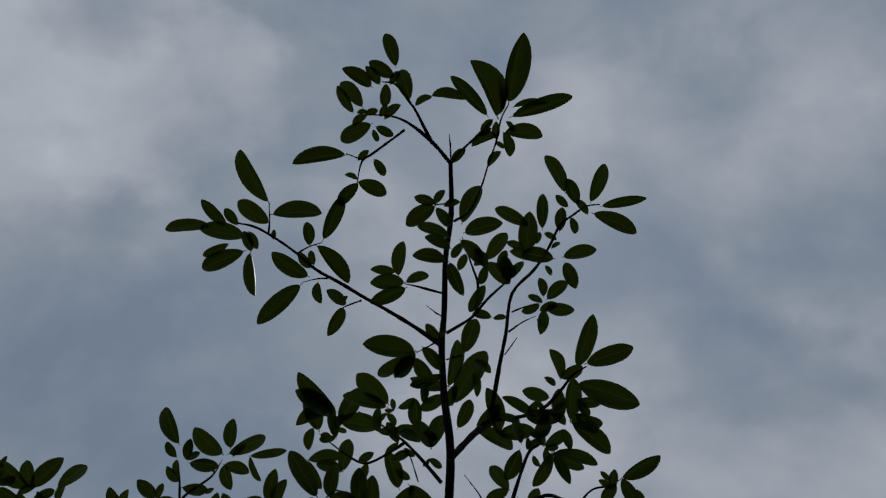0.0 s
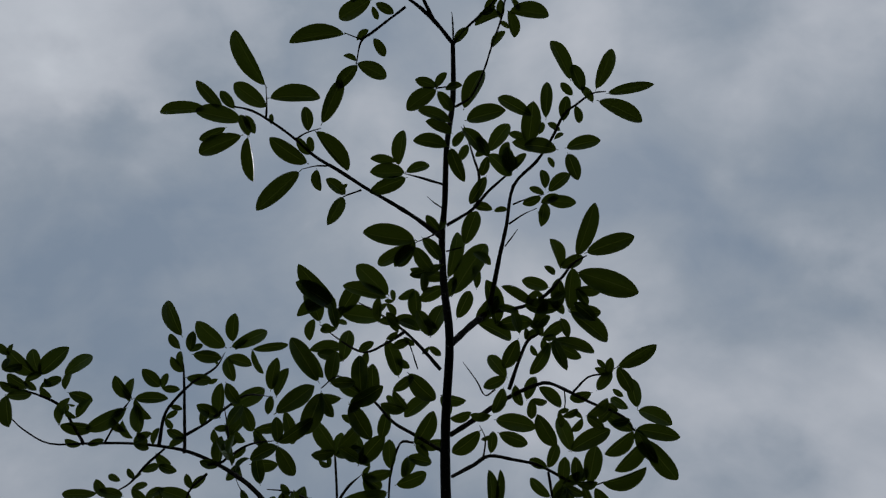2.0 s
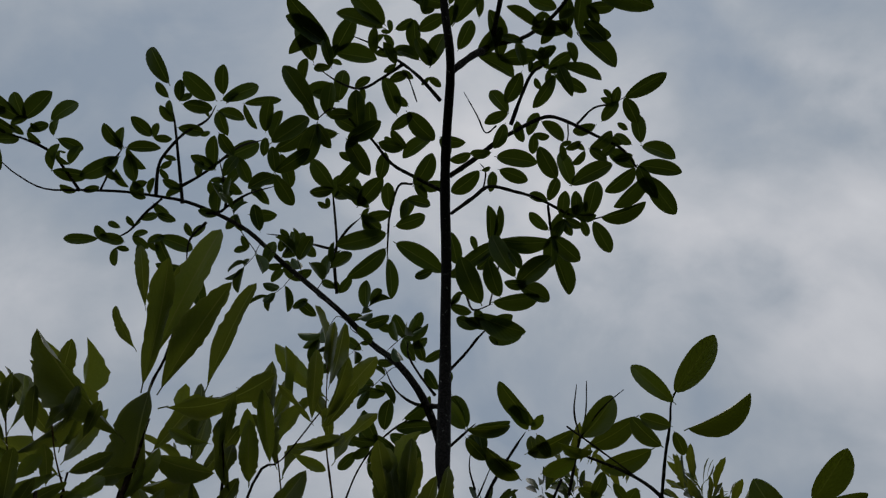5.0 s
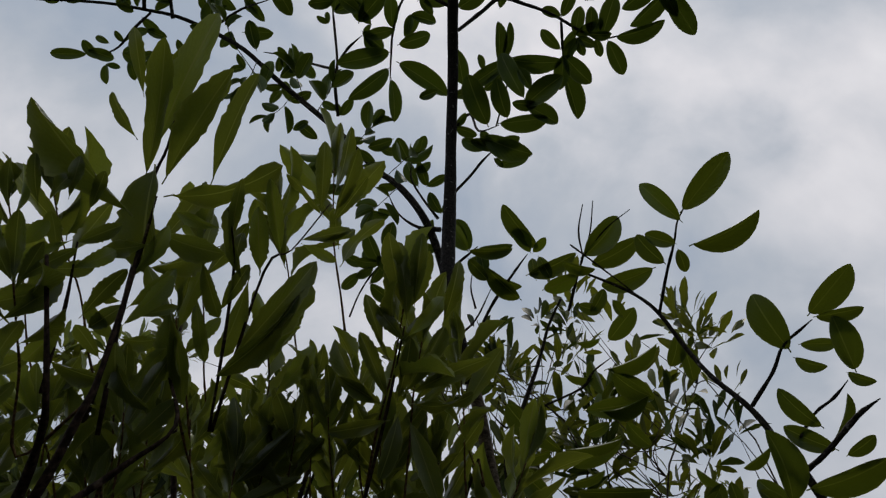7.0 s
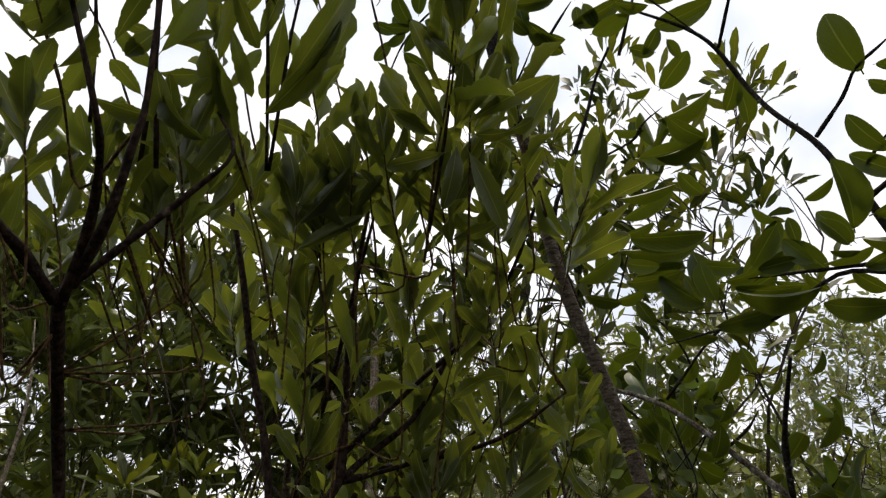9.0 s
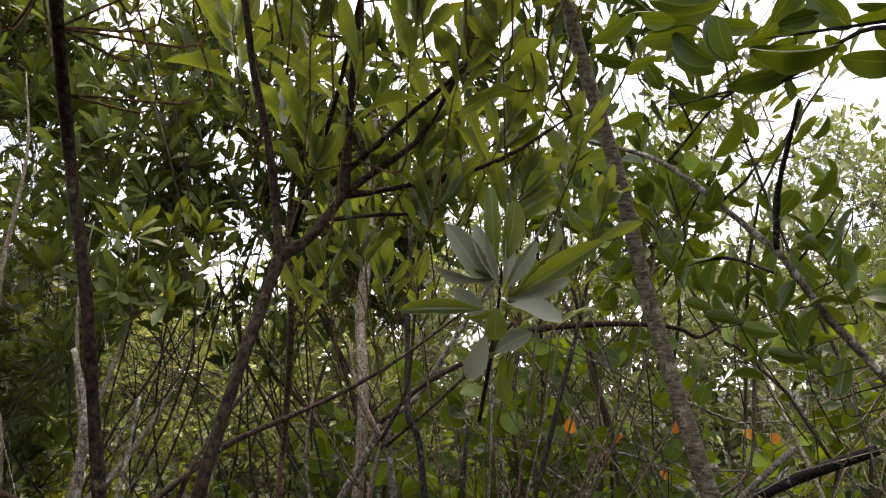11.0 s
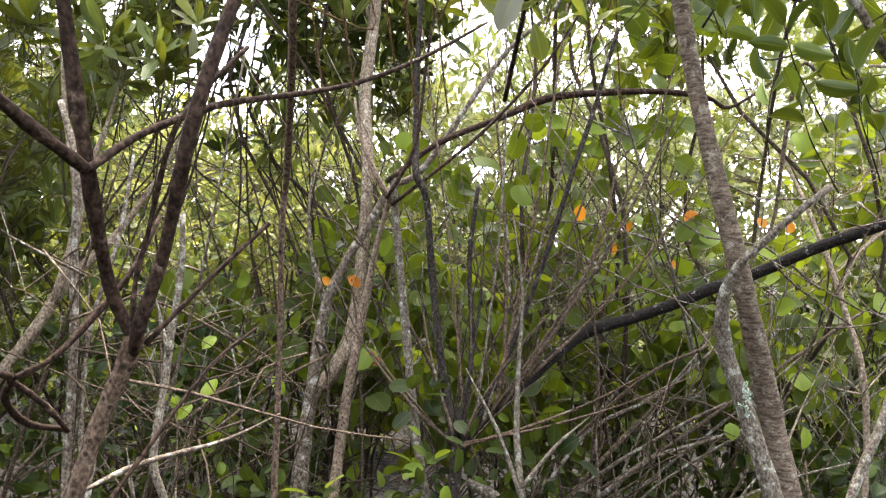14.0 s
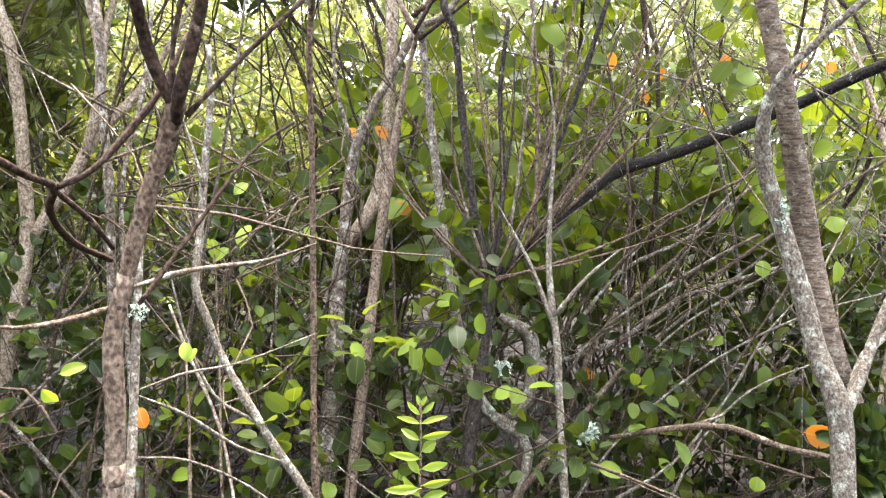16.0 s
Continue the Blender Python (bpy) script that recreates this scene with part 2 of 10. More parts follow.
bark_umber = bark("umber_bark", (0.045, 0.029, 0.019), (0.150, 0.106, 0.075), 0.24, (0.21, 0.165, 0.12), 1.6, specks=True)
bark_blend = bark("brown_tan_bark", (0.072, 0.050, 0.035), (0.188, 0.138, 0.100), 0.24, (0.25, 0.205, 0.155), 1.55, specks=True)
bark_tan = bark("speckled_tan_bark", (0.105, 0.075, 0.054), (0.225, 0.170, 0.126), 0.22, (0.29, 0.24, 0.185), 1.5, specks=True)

oval_paint = leaf_paint("leathery_leaf", (0.020, 0.046, 0.009), (0.074, 0.120, 0.020), (0.16, 0.20, 0.06), 0.45, 0.11, True, (0.17, 0.23, 0.012), 0.0, 0.27)
toothed_paint = leaf_paint("toothed_leaf", (0.018, 0.032, 0.007), (0.098, 0.124, 0.028), (0.20, 0.21, 0.07), 0.38, 0.32, True, (0.29, 0.33, 0.025), 0.22, 0.45)


# ---- helpers for plants ----
def smooth_line(pts, steps=4):
    """A smooth curve through points of x, y, z, radius."""
    p = [np.array(q, float) for q in pts]
    if len(p) == 2:
        p = [p[0], (p[0] + p[1]) / 2, p[1]]
    p = [2 * p[0] - p[1], *p, 2 * p[-1] - p[-2]]
    line = []
    for i in range(1, len(p) - 2):
        for k in range(steps):
            s = k / steps
            a, b, c, d = p[i - 1], p[i], p[i + 1], p[i + 2]
            line.append(0.5 * (2 * b + (c - a) * s + (2 * a - 5 * b + 4 * c - d) * s * s + (3 * b - a - 3 * c + d) * s**3))
    line.append(p[-2])
    return line


def tube_into(bm, pts, sides=7, steps=4, knots=0.1, seed=0):
    rnd = random.Random(seed)
    line = smooth_line(pts, steps)
    rings = []
    side = Vector((1, 0, 0))
    for i, q in enumerate(line):
        a, b = line[max(i - 1, 0)], line[min(i + 1, len(line) - 1)]
        way = Vector(b[:3] - a[:3]).normalized()
        side = (side - way * side.dot(way))
        side = side.normalized() if side.length > 1e-4 else way.orthogonal().normalized()
        other = way.cross(side)
        r = max(float(q[3]), 0.0007) * (1 + knots * rnd.uniform(-1, 1.4))
        ring = []
        for k in range(sides):
            ang = 2 * math.pi * k / sides
            rr = r * (1 + 0.6 * knots * rnd.uniform(-1, 1))
            ring.append(bm.verts.new(Vector(q[:3]) + rr * (math.cos(ang) * side + math.sin(ang) * other)))
        rings.append(ring)
    for a, b in zip(rings, rings[1:]):
        for k in range(sides):
            f = bm.faces.new((a[k], a[(k + 1) % sides], b[(k + 1) % sides], b[k]))
            f.smooth = True
    bm.faces.new(rings[0][::-1])
    bm.faces.new(rings[-1])


def part(name, bm, mat, parent, label="", smooth=False):
    me = bpy.data.meshes.new(name)
    bm.to_mesh(me)
    bm.free()
    if smooth:
        me.polygons.foreach_set("use_smooth", [True] * len(me.polygons))
    me.materials.append(mat)
    ob = new(name, me)
    ob.parent = parent
    if label:
        tagged(ob, label)
    return ob


def thing(name, label, category, group="", kind=""):
    return tagged(new(name), label, category, group, kind)


serial = [0]
limb_nodes = {}


def branch(name, parent, mat, pts, sides=0):
    serial[0] += 1
    bm = bmesh.new()
    if name == "twig" and len(pts) > 2:
        pts = [*pts[:-1], (*pts[-1][:3], min(pts[-1][3], 0.0010))]
    big = max(p[3] for p in pts)
    tube_into(bm, pts, sides or (12 if big > 0.02 else 8 if big > 0.006 else 6), 4, 0.035 if big > 0.0115 else 0.09 if big > 0.004 else 0.16, serial[0])
    if name != "twig":
        limb_nodes.setdefault(parent.name, []).extend(Vector(q[:3]) for q in smooth_line(pts, 3))
    return part(name, bm, mat, parent)


def leaf_mesh(name, mat, shape, fold=0.12, curl=0.1, wave=0.0, teeth=0, seed=0, stations=11, petiole=0.06):
    """A leaf one long along y and one wide along x; shape(s) gives the half width, from 0 to 0.5, along the blade."""
    rnd = random.Random(seed)
    bm = bmesh.new()
    uv = bm.loops.layers.uv.new("UVMap")
    rows = []
    skew = rnd.uniform(-0.06, 0.06)
    n = stations if not teeth else teeth * 2 + 1
    for i in range(n + 1):
        s = i / n if teeth else 0.5 - 0.5 * math.cos(math.pi * i / n)
        h = max(shape(s), 0.006)
        if teeth and 0.3 < s < 0.97:
            h *= (1.04 if i % 2 == 0 else 0.965) * (1 + 0.05 * math.sin(2.3 * i + seed))
        y = petiole + s * (1 - petiole)
        z = -curl * (s - 0.4) ** 2 * 1.6 + curl * 0.25
        x0 = skew * math.sin(s * math.pi)
        w = wave * math.sin(s * 9 + seed)
        row = [(x0 - h, y, z + fold * h + w * h), (x0 - h * 0.5, y, z + fold * h * 0.35), (x0, y, z), (x0 + h * 0.5, y, z + fold * h * 0.35), (x0 + h, y, z + fold * h - w * h)]
        rows.append([bm.verts.new(q) for q in row])
    for i in range(n):
        for k in range(4):
            f = bm.faces.new((rows[i][k], rows[i][k + 1], rows[i + 1][k + 1], rows[i + 1][k]))
            f.smooth = True
            for lo, (u, v) in zip(f.loops, ((k, i), (k + 1, i), (k + 1, i + 1), (k, i + 1))):
                lo[uv].uv = (u / 4, v / n)
    # petiole, a three-sided stalk
    a = [bm.verts.new((0.028 * math.cos(t), 0, 0.012 * math.sin(t))) for t in (0, 2.1, 4.2)]
    b = [bm.verts.new((0.024 * math.cos(t), petiole + 0.03, 0.010 * math.sin(t))) for t in (0, 2.1, 4.2)]
    for k in range(3):
        f = bm.faces.new((a[k], a[(k + 1) % 3], b[(k + 1) % 3], b[k]))
        for lo in f.loops:
            lo[uv].uv = (0.5, 0.02)
    me = bpy.data.meshes.new(name)
    bm.to_mesh(me)
    bm.free()
    me.materials.append(mat)
    return me


def oval(peak, tip, blunt=0.62):
    """Half width of an oval leaf that is widest at peak and drawn to a point over its last part."""
    def half(s):
        if s < peak:
            return 0.5 * math.sin(0.5 * math.pi * (s / peak)) ** blunt
        u = (s - peak) / (1 - peak)
        return 0.5 * (1 - u**tip) ** 0.7
    return half


oval_leaf = [leaf_mesh("leaf", oval_paint, oval(peak, tip, blunt), fold, curl, wave, 0, k + 1) for k, (peak, tip, blunt, fold, curl, wave) in enumerate([(0.50, 2.5, 0.55, 0.34, 0.12, 0.0), (0.46, 2.3, 0.55, 0.46, 0.2, 0.01), (0.54, 2.6, 0.55, 0.26, 0.22, 0.02), (0.5, 2.2, 0.6, 0.52, -0.12, 0.01), (0.52, 2.4, 0.55, 0.40, 0.26, 0.03)])]
branch_paint = leaf_paint("broad_branch_leaf", (0.018, 0.038, 0.006), (0.066, 0.100, 0.013), (0.14, 0.17, 0.04), 0.38, 0.15, True, (0.22, 0.27, 0.012), 0.06, 0.28)
branch_leaf = [leaf_mesh("leaf", branch_paint, oval(peak, tip, blunt), fold, curl, wave, 0, k + 1) for k, (peak, tip, blunt, fold, curl, wave) in enumerate([(0.50, 2.5, 0.55, 0.30, 0.14, 0.0), (0.46, 2.3, 0.6, 0.42, 0.22, 0.01), (0.53, 2.4, 0.6, 0.24, 0.24, 0.02)])]
toothed_leaf = [leaf_mesh("leaf", toothed_paint, oval(peak, tip, blunt), fold, curl, wave, teeth, k + 11) for k, (peak, tip, blunt, fold, curl, wave, teeth) in enumerate([(0.62, 2.2, 0.95, 0.16, 0.18, 0.08, 9), (0.64, 2.3, 1.0, 0.22, 0.30, 0.12, 8), (0.60, 2.1, 0.9, 0.12, -0.2, 0.10, 10), (0.62, 2.1, 0.95, 0.34, 0.5, 0.2, 9), (0.65, 2.4, 1.0, 0.1, 0.42, 0.24, 8), (0.58, 2.0, 0.85, 0.42, 0.2, 0.15, 10)])]
toothed_pale_paint = leaf_paint("pale_leaf_underside", (0.16, 0.175, 0.120), (0.27, 0.28, 0.215), (0.30, 0.30, 0.15), 0.55, 0.3)
toothed_pale_leaf = 2 * [leaf_mesh("leaf", toothed_pale_paint, oval(0.60, 1.9, 0.95), 0.22, 0.2, 0.06, 9, 14)] + [leaf_mesh("leaf", toothed_paint, oval(0.6, 1.9, 0.95), 0.2, 0.1, 0.06, 9, 15)]
round_paint = leaf_paint("round_leaf", (0.010, 0.019, 0.004), (0.068, 0.100, 0.015), (0.10, 0.13, 0.035), 0.42, 0.37, True, (0.28, 0.35, 0.012), 0.22, 0.14)
# darker copy of round_paint: dark green leaves with low shade painted in
dark_shade_round_paint = leaf_paint("dark_shade_round_leaf", (0.005, 0.011, 0.003), (0.025, 0.042, 0.010), (0.045, 0.068, 0.018), 0.45, 0.24, True, (0.11, 0.155, 0.012), 0.10, 0.14)
round_leaf = [leaf_mesh("leaf", round_paint, oval(0.46, 2.3, 0.5), 0.15, 0.15, 0.05, 0, 21), leaf_mesh("leaf", round_paint, oval(0.52, 2.6, 0.45), 0.25, 0.25, 0.04, 0, 22)]
dark_shade_round_leaf = [leaf_mesh("leaf", dark_shade_round_paint, oval(0.46, 2.2, 0.6), 0.2, 0.25, 0.06, 0, 31), leaf_mesh("leaf", dark_shade_round_paint, oval(0.5, 2.4, 0.5), 0.3, 0.35, 0.08, 0, 32)]
orange_paint = leaf_paint("orange_leaf", (0.42, 0.13, 0.015), (0.60, 0.24, 0.02), (0.55, 0.3, 0.06), 0.5, 0.45, True, (0.75, 0.30, 0.02))
orange_leaf = [leaf_mesh("leaf", orange_paint, oval(0.48, 2.3, 0.5), 0.2, 0.2, 0.08, 0, 23)]
lime_paint = leaf_paint("lime_leaf", (0.11, 0.18, 0.015), (0.20, 0.28, 0.03), (0.28, 0.34, 0.08), 0.45, 0.45, True, (0.36, 0.48, 0.03))
lime_leaf = [leaf_mesh("leaf", lime_paint, oval(0.48, 2.2, 0.6), 0.25, 0.2, 0.06, 0, 24)]
sprig_leaf = [leaf_mesh("leaf", lime_paint, oval(0.45, 1.7, 0.9), 0.2, 0.08, 0.04, 0, 25)]
DOWN = Vector((0.0, -0.45, -0.9)).normalized()
LEVEL = Vector((0.0, -0.9, 0.35)).normalized()


def set_leaf(parent, meshes, base, tip, width, twist, rnd, face=DOWN):
    ob = new("leaf", rnd.choice(meshes))
    base, tip = Vector(base), Vector(tip)
    y = (tip - base)
    length = y.length
    y = y / length
    z = face - y * face.dot(y)
    z = z.normalized() if z.length > 0.05 else y.orthogonal().normalized()
    z = Matrix.Rotation(radians(twist), 3, y) @ z
    x = y.cross(z)
    m = Matrix((x * width, y * length, z * length * 0.8)).transposed().to_4x4()
    m.translation = base
    ob.parent = parent
    ob.matrix_basis = m
    return ob


leaf_rnd = random.Random(5)
shoot_bark = bark("reddish_shoot_bark", (0.045, 0.026, 0.012), (0.15, 0.085, 0.035), 0.0, (0.2, 0.15, 0.1), 2.0)


def foliage(parent, meshes, rows, face=DOWN):
    """Leaves on a branch: base, tip, width and the turn about the midrib in degrees."""
    slim = 0.8 if meshes is toothed_leaf else 0.96 if meshes is oval_leaf else 1.0
    for r in rows:
        set_leaf(parent, meshes, r[0:3], r[3:6], r[6] * slim, r[7], leaf_rnd, face)


def shoot(plant, mat, meshes, base, tip, count, length, spread=1.0, width=0.262):
    """A leafy shoot: a thin stem with leaves in a spiral, closest together and most upright at its end."""
    a, b = Vector(base), Vector(tip)
    broad = meshes is oval_leaf or meshes is branch_leaf
    way = (b - a)
    reach = way.length
    way = way / reach
    mid = (a + b) / 2 + Vector((leaf_rnd.uniform(-1, 1), leaf_rnd.uniform(-1, 1), 0)) * reach * 0.05
    r = 0.0009 + 0.004 * reach
    knee = a - way * 0.07 + Vector((0, 0, -0.02))
    lower = [q for q in limb_nodes.get(plant.name, []) if (q.z < a.z - 0.02 and (q - a).length < 0.26 and (q - a).xy.length < 0.14) or (broad and (q - a).length < 0.2 and q.z < a.z + 0.05)]
    root = min(lower, key=lambda q: (q - a).length) if lower else knee - way * 0.05 + (Vector((0.04, 0.03, 0.03)) if broad else Vector())
    if broad:
        knee = root.lerp(a, 0.5)
    stem = branch("twig", plant, shoot_bark if not broad else mat, [(*root, r * 1.25), (*knee, r * 1.15), (*a, r), (*mid, r * 0.8), (*b, 0.0012)])
    if broad:
        width = 0.46
    side = way.orthogonal().normalized()
    turn = leaf_rnd.uniform(0, 6)
    whorl = not broad
    count += whorl
    for i in range(count):
        s = 1 - 0.85 * (i / count) ** 1.5
        p = a.lerp(b, s)
        turn += 2.4 + leaf_rnd.uniform(-0.3, 0.3)
        out = (Matrix.Rotation(turn, 3, way) @ side)
        if whorl:
            out = Vector((out.x * 1.2, out.y * 0.45, out.z)).normalized()
        lean = (0.15 + 1.1 * (i / count) if whorl else 0.28 + 1.0 * (i / count)) + leaf_rnd.uniform(-0.2, 0.3)
        d = (way * math.cos(lean * spread) + out * math.sin(lean * spread) + Vector((0, 0, 0.38 if whorl else 0.22))).normalized()
        ln = 0.86 * length * leaf_rnd.uniform(0.62, 1.15) * (0.75 if i == 0 else 1)
        if whorl:
            set_leaf(stem, meshes, p, p + d * ln * 1.06, ln * width * leaf_rnd.uniform(0.8, 1.2), leaf_rnd.uniform(-62, 62) + 180, leaf_rnd)
        else:
            set_leaf(stem, meshes, p, p + d * ln, ln * width * leaf_rnd.uniform(0.85, 1.15), leaf_rnd.uniform(-75, 75) + 180, leaf_rnd)
    return stem


# ---- ground ----
def soil():
    m, nt, bsdf, end = material("leaf_litter_soil")
    co = nt.nodes.new("ShaderNodeTexCoord")
    a = nt.nodes.new("ShaderNodeTexNoise")
    a.inputs["Scale"].default_value, a.inputs["Detail"].default_value = 14, 8
    b = nt.nodes.new("ShaderNodeTexVoronoi")
    b.inputs["Scale"].default_value = 22
    nt.links.new(co.outputs["Object"], a.inputs["Vector"])
    nt.links.new(co.outputs["Object"], b.inputs["Vector"])
    ramp = nt.nodes.new("ShaderNodeValToRGB")
    # darker than leaf litter is: shade under the thicket put into the colour
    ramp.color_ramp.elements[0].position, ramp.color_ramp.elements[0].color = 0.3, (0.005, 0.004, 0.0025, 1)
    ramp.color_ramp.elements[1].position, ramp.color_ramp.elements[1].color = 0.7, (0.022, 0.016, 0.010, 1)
    nt.links.new(a.outputs["Fac"], ramp.inputs["Fac"])
    mix = nt.nodes.new("ShaderNodeMix")
    mix.data_type, mix.blend_type = "RGBA", "MULTIPLY"
    mix.inputs["Factor"].default_value = 0.5
    nt.links.new(ramp.outputs["Color"], mix.inputs["A"])
    nt.links.new(b.outputs["Color"], mix.inputs["B"])
    nt.links.new(mix.outputs["Result"], bsdf.inputs["Base Color"])
    bump = nt.nodes.new("ShaderNodeBump")
    bump.inputs["Distance"].default_value = 0.02
    nt.links.new(b.outputs["Distance"], bump.inputs["Height"])
    nt.links.new(bump.outputs["Normal"], bsdf.inputs["Normal"])
    bsdf.inputs["Roughness"].default_value = 0.95
    return m


def height(x, y):
    return 0.12 * noise.noise((x * 0.25, y * 0.25, 0)) + 0.03 * noise.noise((x * 1.7, y * 1.7, 3)) - 0.05


bm = bmesh.new()
edges = sorted({-400, -120, -40, -18, *[i * 0.5 for i in range(-24, 25)], 18, 40, 120, 400})
grid = [[bm.verts.new((x, y + 3, height(x, y + 3) if abs(x) < 20 and abs(y) < 20 else -0.05)) for y in edges] for x in edges]
for i in range(len(edges) - 1):
    for k in range(len(edges) - 1):
        bm.faces.new((grid[i][k], grid[i + 1][k], grid[i + 1][k + 1], grid[i][k + 1])).smooth = True
tagged(part("ground", bm, soil(), None), "soil with brown leaf litter, darkened for thicket shade", "ground", kind="structure")


plant = thing("tree", "young slim tree with leathery dark green oval leaves", "tree")
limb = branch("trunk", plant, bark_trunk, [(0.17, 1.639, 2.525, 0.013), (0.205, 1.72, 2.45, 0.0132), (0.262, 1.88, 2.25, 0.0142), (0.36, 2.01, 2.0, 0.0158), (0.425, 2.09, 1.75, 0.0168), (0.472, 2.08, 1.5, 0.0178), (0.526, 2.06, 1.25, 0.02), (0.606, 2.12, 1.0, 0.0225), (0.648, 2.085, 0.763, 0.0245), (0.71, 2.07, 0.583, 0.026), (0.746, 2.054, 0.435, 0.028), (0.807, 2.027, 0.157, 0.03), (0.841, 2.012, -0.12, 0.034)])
# upper trunk: same stem, its backlit silhouette put into a blacker bark colour
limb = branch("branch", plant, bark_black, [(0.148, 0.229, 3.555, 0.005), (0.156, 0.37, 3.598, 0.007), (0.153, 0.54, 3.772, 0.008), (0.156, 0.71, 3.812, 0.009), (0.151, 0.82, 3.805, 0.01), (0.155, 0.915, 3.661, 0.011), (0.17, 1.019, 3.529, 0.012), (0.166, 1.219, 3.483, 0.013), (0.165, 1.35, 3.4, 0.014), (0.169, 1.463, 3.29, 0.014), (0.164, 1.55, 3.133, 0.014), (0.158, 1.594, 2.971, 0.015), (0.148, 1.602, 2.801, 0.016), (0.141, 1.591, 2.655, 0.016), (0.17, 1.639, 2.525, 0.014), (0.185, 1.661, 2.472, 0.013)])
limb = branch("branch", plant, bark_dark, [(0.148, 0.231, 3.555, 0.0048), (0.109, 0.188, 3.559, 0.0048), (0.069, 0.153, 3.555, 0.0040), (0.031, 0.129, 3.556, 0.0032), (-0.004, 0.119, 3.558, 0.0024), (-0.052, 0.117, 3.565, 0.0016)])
foliage(limb, oval_leaf, [(-0.069, 0.102, 3.564, -0.126, 0.04, 3.584, 0.039, -3), (-0.092, 0.116, 3.563, -0.131, 0.05, 3.551, 0.026, -18), (-0.046, 0.138, 3.563, -0.127, 0.183, 3.57, 0.044, -9), (-0.04, 0.145, 3.564, 0.005, 0.167, 3.562, 0.024, 17), (-0.03, 0.123, 3.566, -0.012, 0.092, 3.57, 0.017, 18), (-0.019, 0.129, 3.556, 0.023, 0.092, 3.559, 0.027, -11), (-0.058, 0.118, 3.564, -0.096, 0.145, 3.566, 0.023, 0), (-0.046, 0.152, 3.563, -0.033, 0.183, 3.564, 0.016, 15), (-0.058, 0.11, 3.565, -0.085, 0.113, 3.561, 0.013, -11), (-0.068, 0.117, 3.564, -0.033, 0.106, 3.568, 0.018, 21)])
limb = branch("twig", plant, bark_dark, [(0.102, 0.184, 3.558, 0.005), (0.08, 0.143, 3.556, 0.004), (0.058, 0.103, 3.559, 0.003), (0.04, 0.08, 3.562, 0.003), (0.009, 0.043, 3.569, 0.003), (-0.025, 0.038, 3.573, 0.002)])
foliage(limb, oval_leaf, [(0.01, 0.004, 3.569, -0.016, -0.077, 3.583, 0.037, 8), (0.008, 0.028, 3.569, -0.056, -0.009, 3.565, 0.035, -17), (-0.047, 0.052, 3.573, -0.118, 0.008, 3.552, 0.037, -9), (-0.028, 0.046, 3.574, -0.065, 0.003, 3.556, 0.029, 4), (0.045, 0.082, 3.561, 0.022, 0.006, 3.588, 0.041, -13), (-0.014, 0.039, 3.573, -0.019, 0.099, 3.58, 0.029, -5), (0.056, 0.094, 3.56, 0.097, 0.069, 3.55, 0.024, -17), (0.093, 0.068, 3.562, 0.177, 0.072, 3.533, 0.036, -15), (-0.006, 0.045, 3.568, 0.018, 0.012, 3.57, 0.02, 14)])
limb = branch("twig", plant, bark_dark, [(0.033, 0.151, 3.554, 0.003), (-0.003, 0.179, 3.554, 0.003), (-0.045, 0.212, 3.565, 0.003), (-0.075, 0.237, 3.587, 0.003), (-0.089, 0.296, 3.615, 0.002)])
foliage(limb, oval_leaf, [(-0.108, 0.219, 3.586, -0.249, 0.242, 3.579, 0.043, -2), (-0.086, 0.235, 3.587, -0.057, 0.209, 3.595, 0.019, -0), (-0.044, 0.224, 3.564, -0.015, 0.267, 3.561, 0.025, 6), (-0.087, 0.287, 3.617, -0.12, 0.273, 3.61, 0.017, 11), (-0.091, 0.29, 3.615, -0.015, 0.327, 3.637, 0.042, 11), (-0.083, 0.293, 3.615, -0.139, 0.356, 3.616, 0.035, -12), (-0.176, 0.443, 3.576, -0.126, 0.332, 3.622, 0.041, 21)])
limb = branch("twig", plant, bark_dark, [(-0.075, 0.231, 3.585, 0.002), (-0.117, 0.219, 3.61, 0.001)])
limb = branch("branch", plant, bark_dark, [(0.165, 0.394, 3.625, 0.0040), (0.203, 0.363, 3.605, 0.0032), (0.227, 0.296, 3.566, 0.0024), (0.243, 0.234, 3.56, 0.0024), (0.262, 0.175, 3.568, 0.0024), (0.272, 0.122, 3.577, 0.0024), (0.29, 0.085, 3.584, 0.0016)])
foliage(limb, oval_leaf, [(0.266, 0.122, 3.579, 0.194, -0.02, 3.563, 0.077, 20), (0.242, 0.118, 3.58, 0.144, 0.019, 3.591, 0.034, -15), (0.273, 0.109, 3.577, 0.264, 0.033, 3.597, 0.019, 19), (0.289, 0.088, 3.586, 0.313, -0.087, 3.556, 0.061, 11), (0.298, 0.092, 3.582, 0.386, 0.079, 3.578, 0.021, -5), (0.29, 0.117, 3.573, 0.452, 0.06, 3.588, 0.04, 11), (0.277, 0.153, 3.567, 0.38, 0.159, 3.577, 0.045, -1), (0.253, 0.121, 3.579, 0.222, 0.152, 3.57, 0.021, 5), (0.267, 0.16, 3.57, 0.199, 0.186, 3.553, 0.036, 17), (0.277, 0.151, 3.568, 0.302, 0.214, 3.578, 0.033, -11), (0.283, 0.124, 3.575, 0.306, 0.155, 3.578, 0.018, -15), (0.26, 0.125, 3.578, 0.262, 0.171, 3.574, 0.021, 5)])
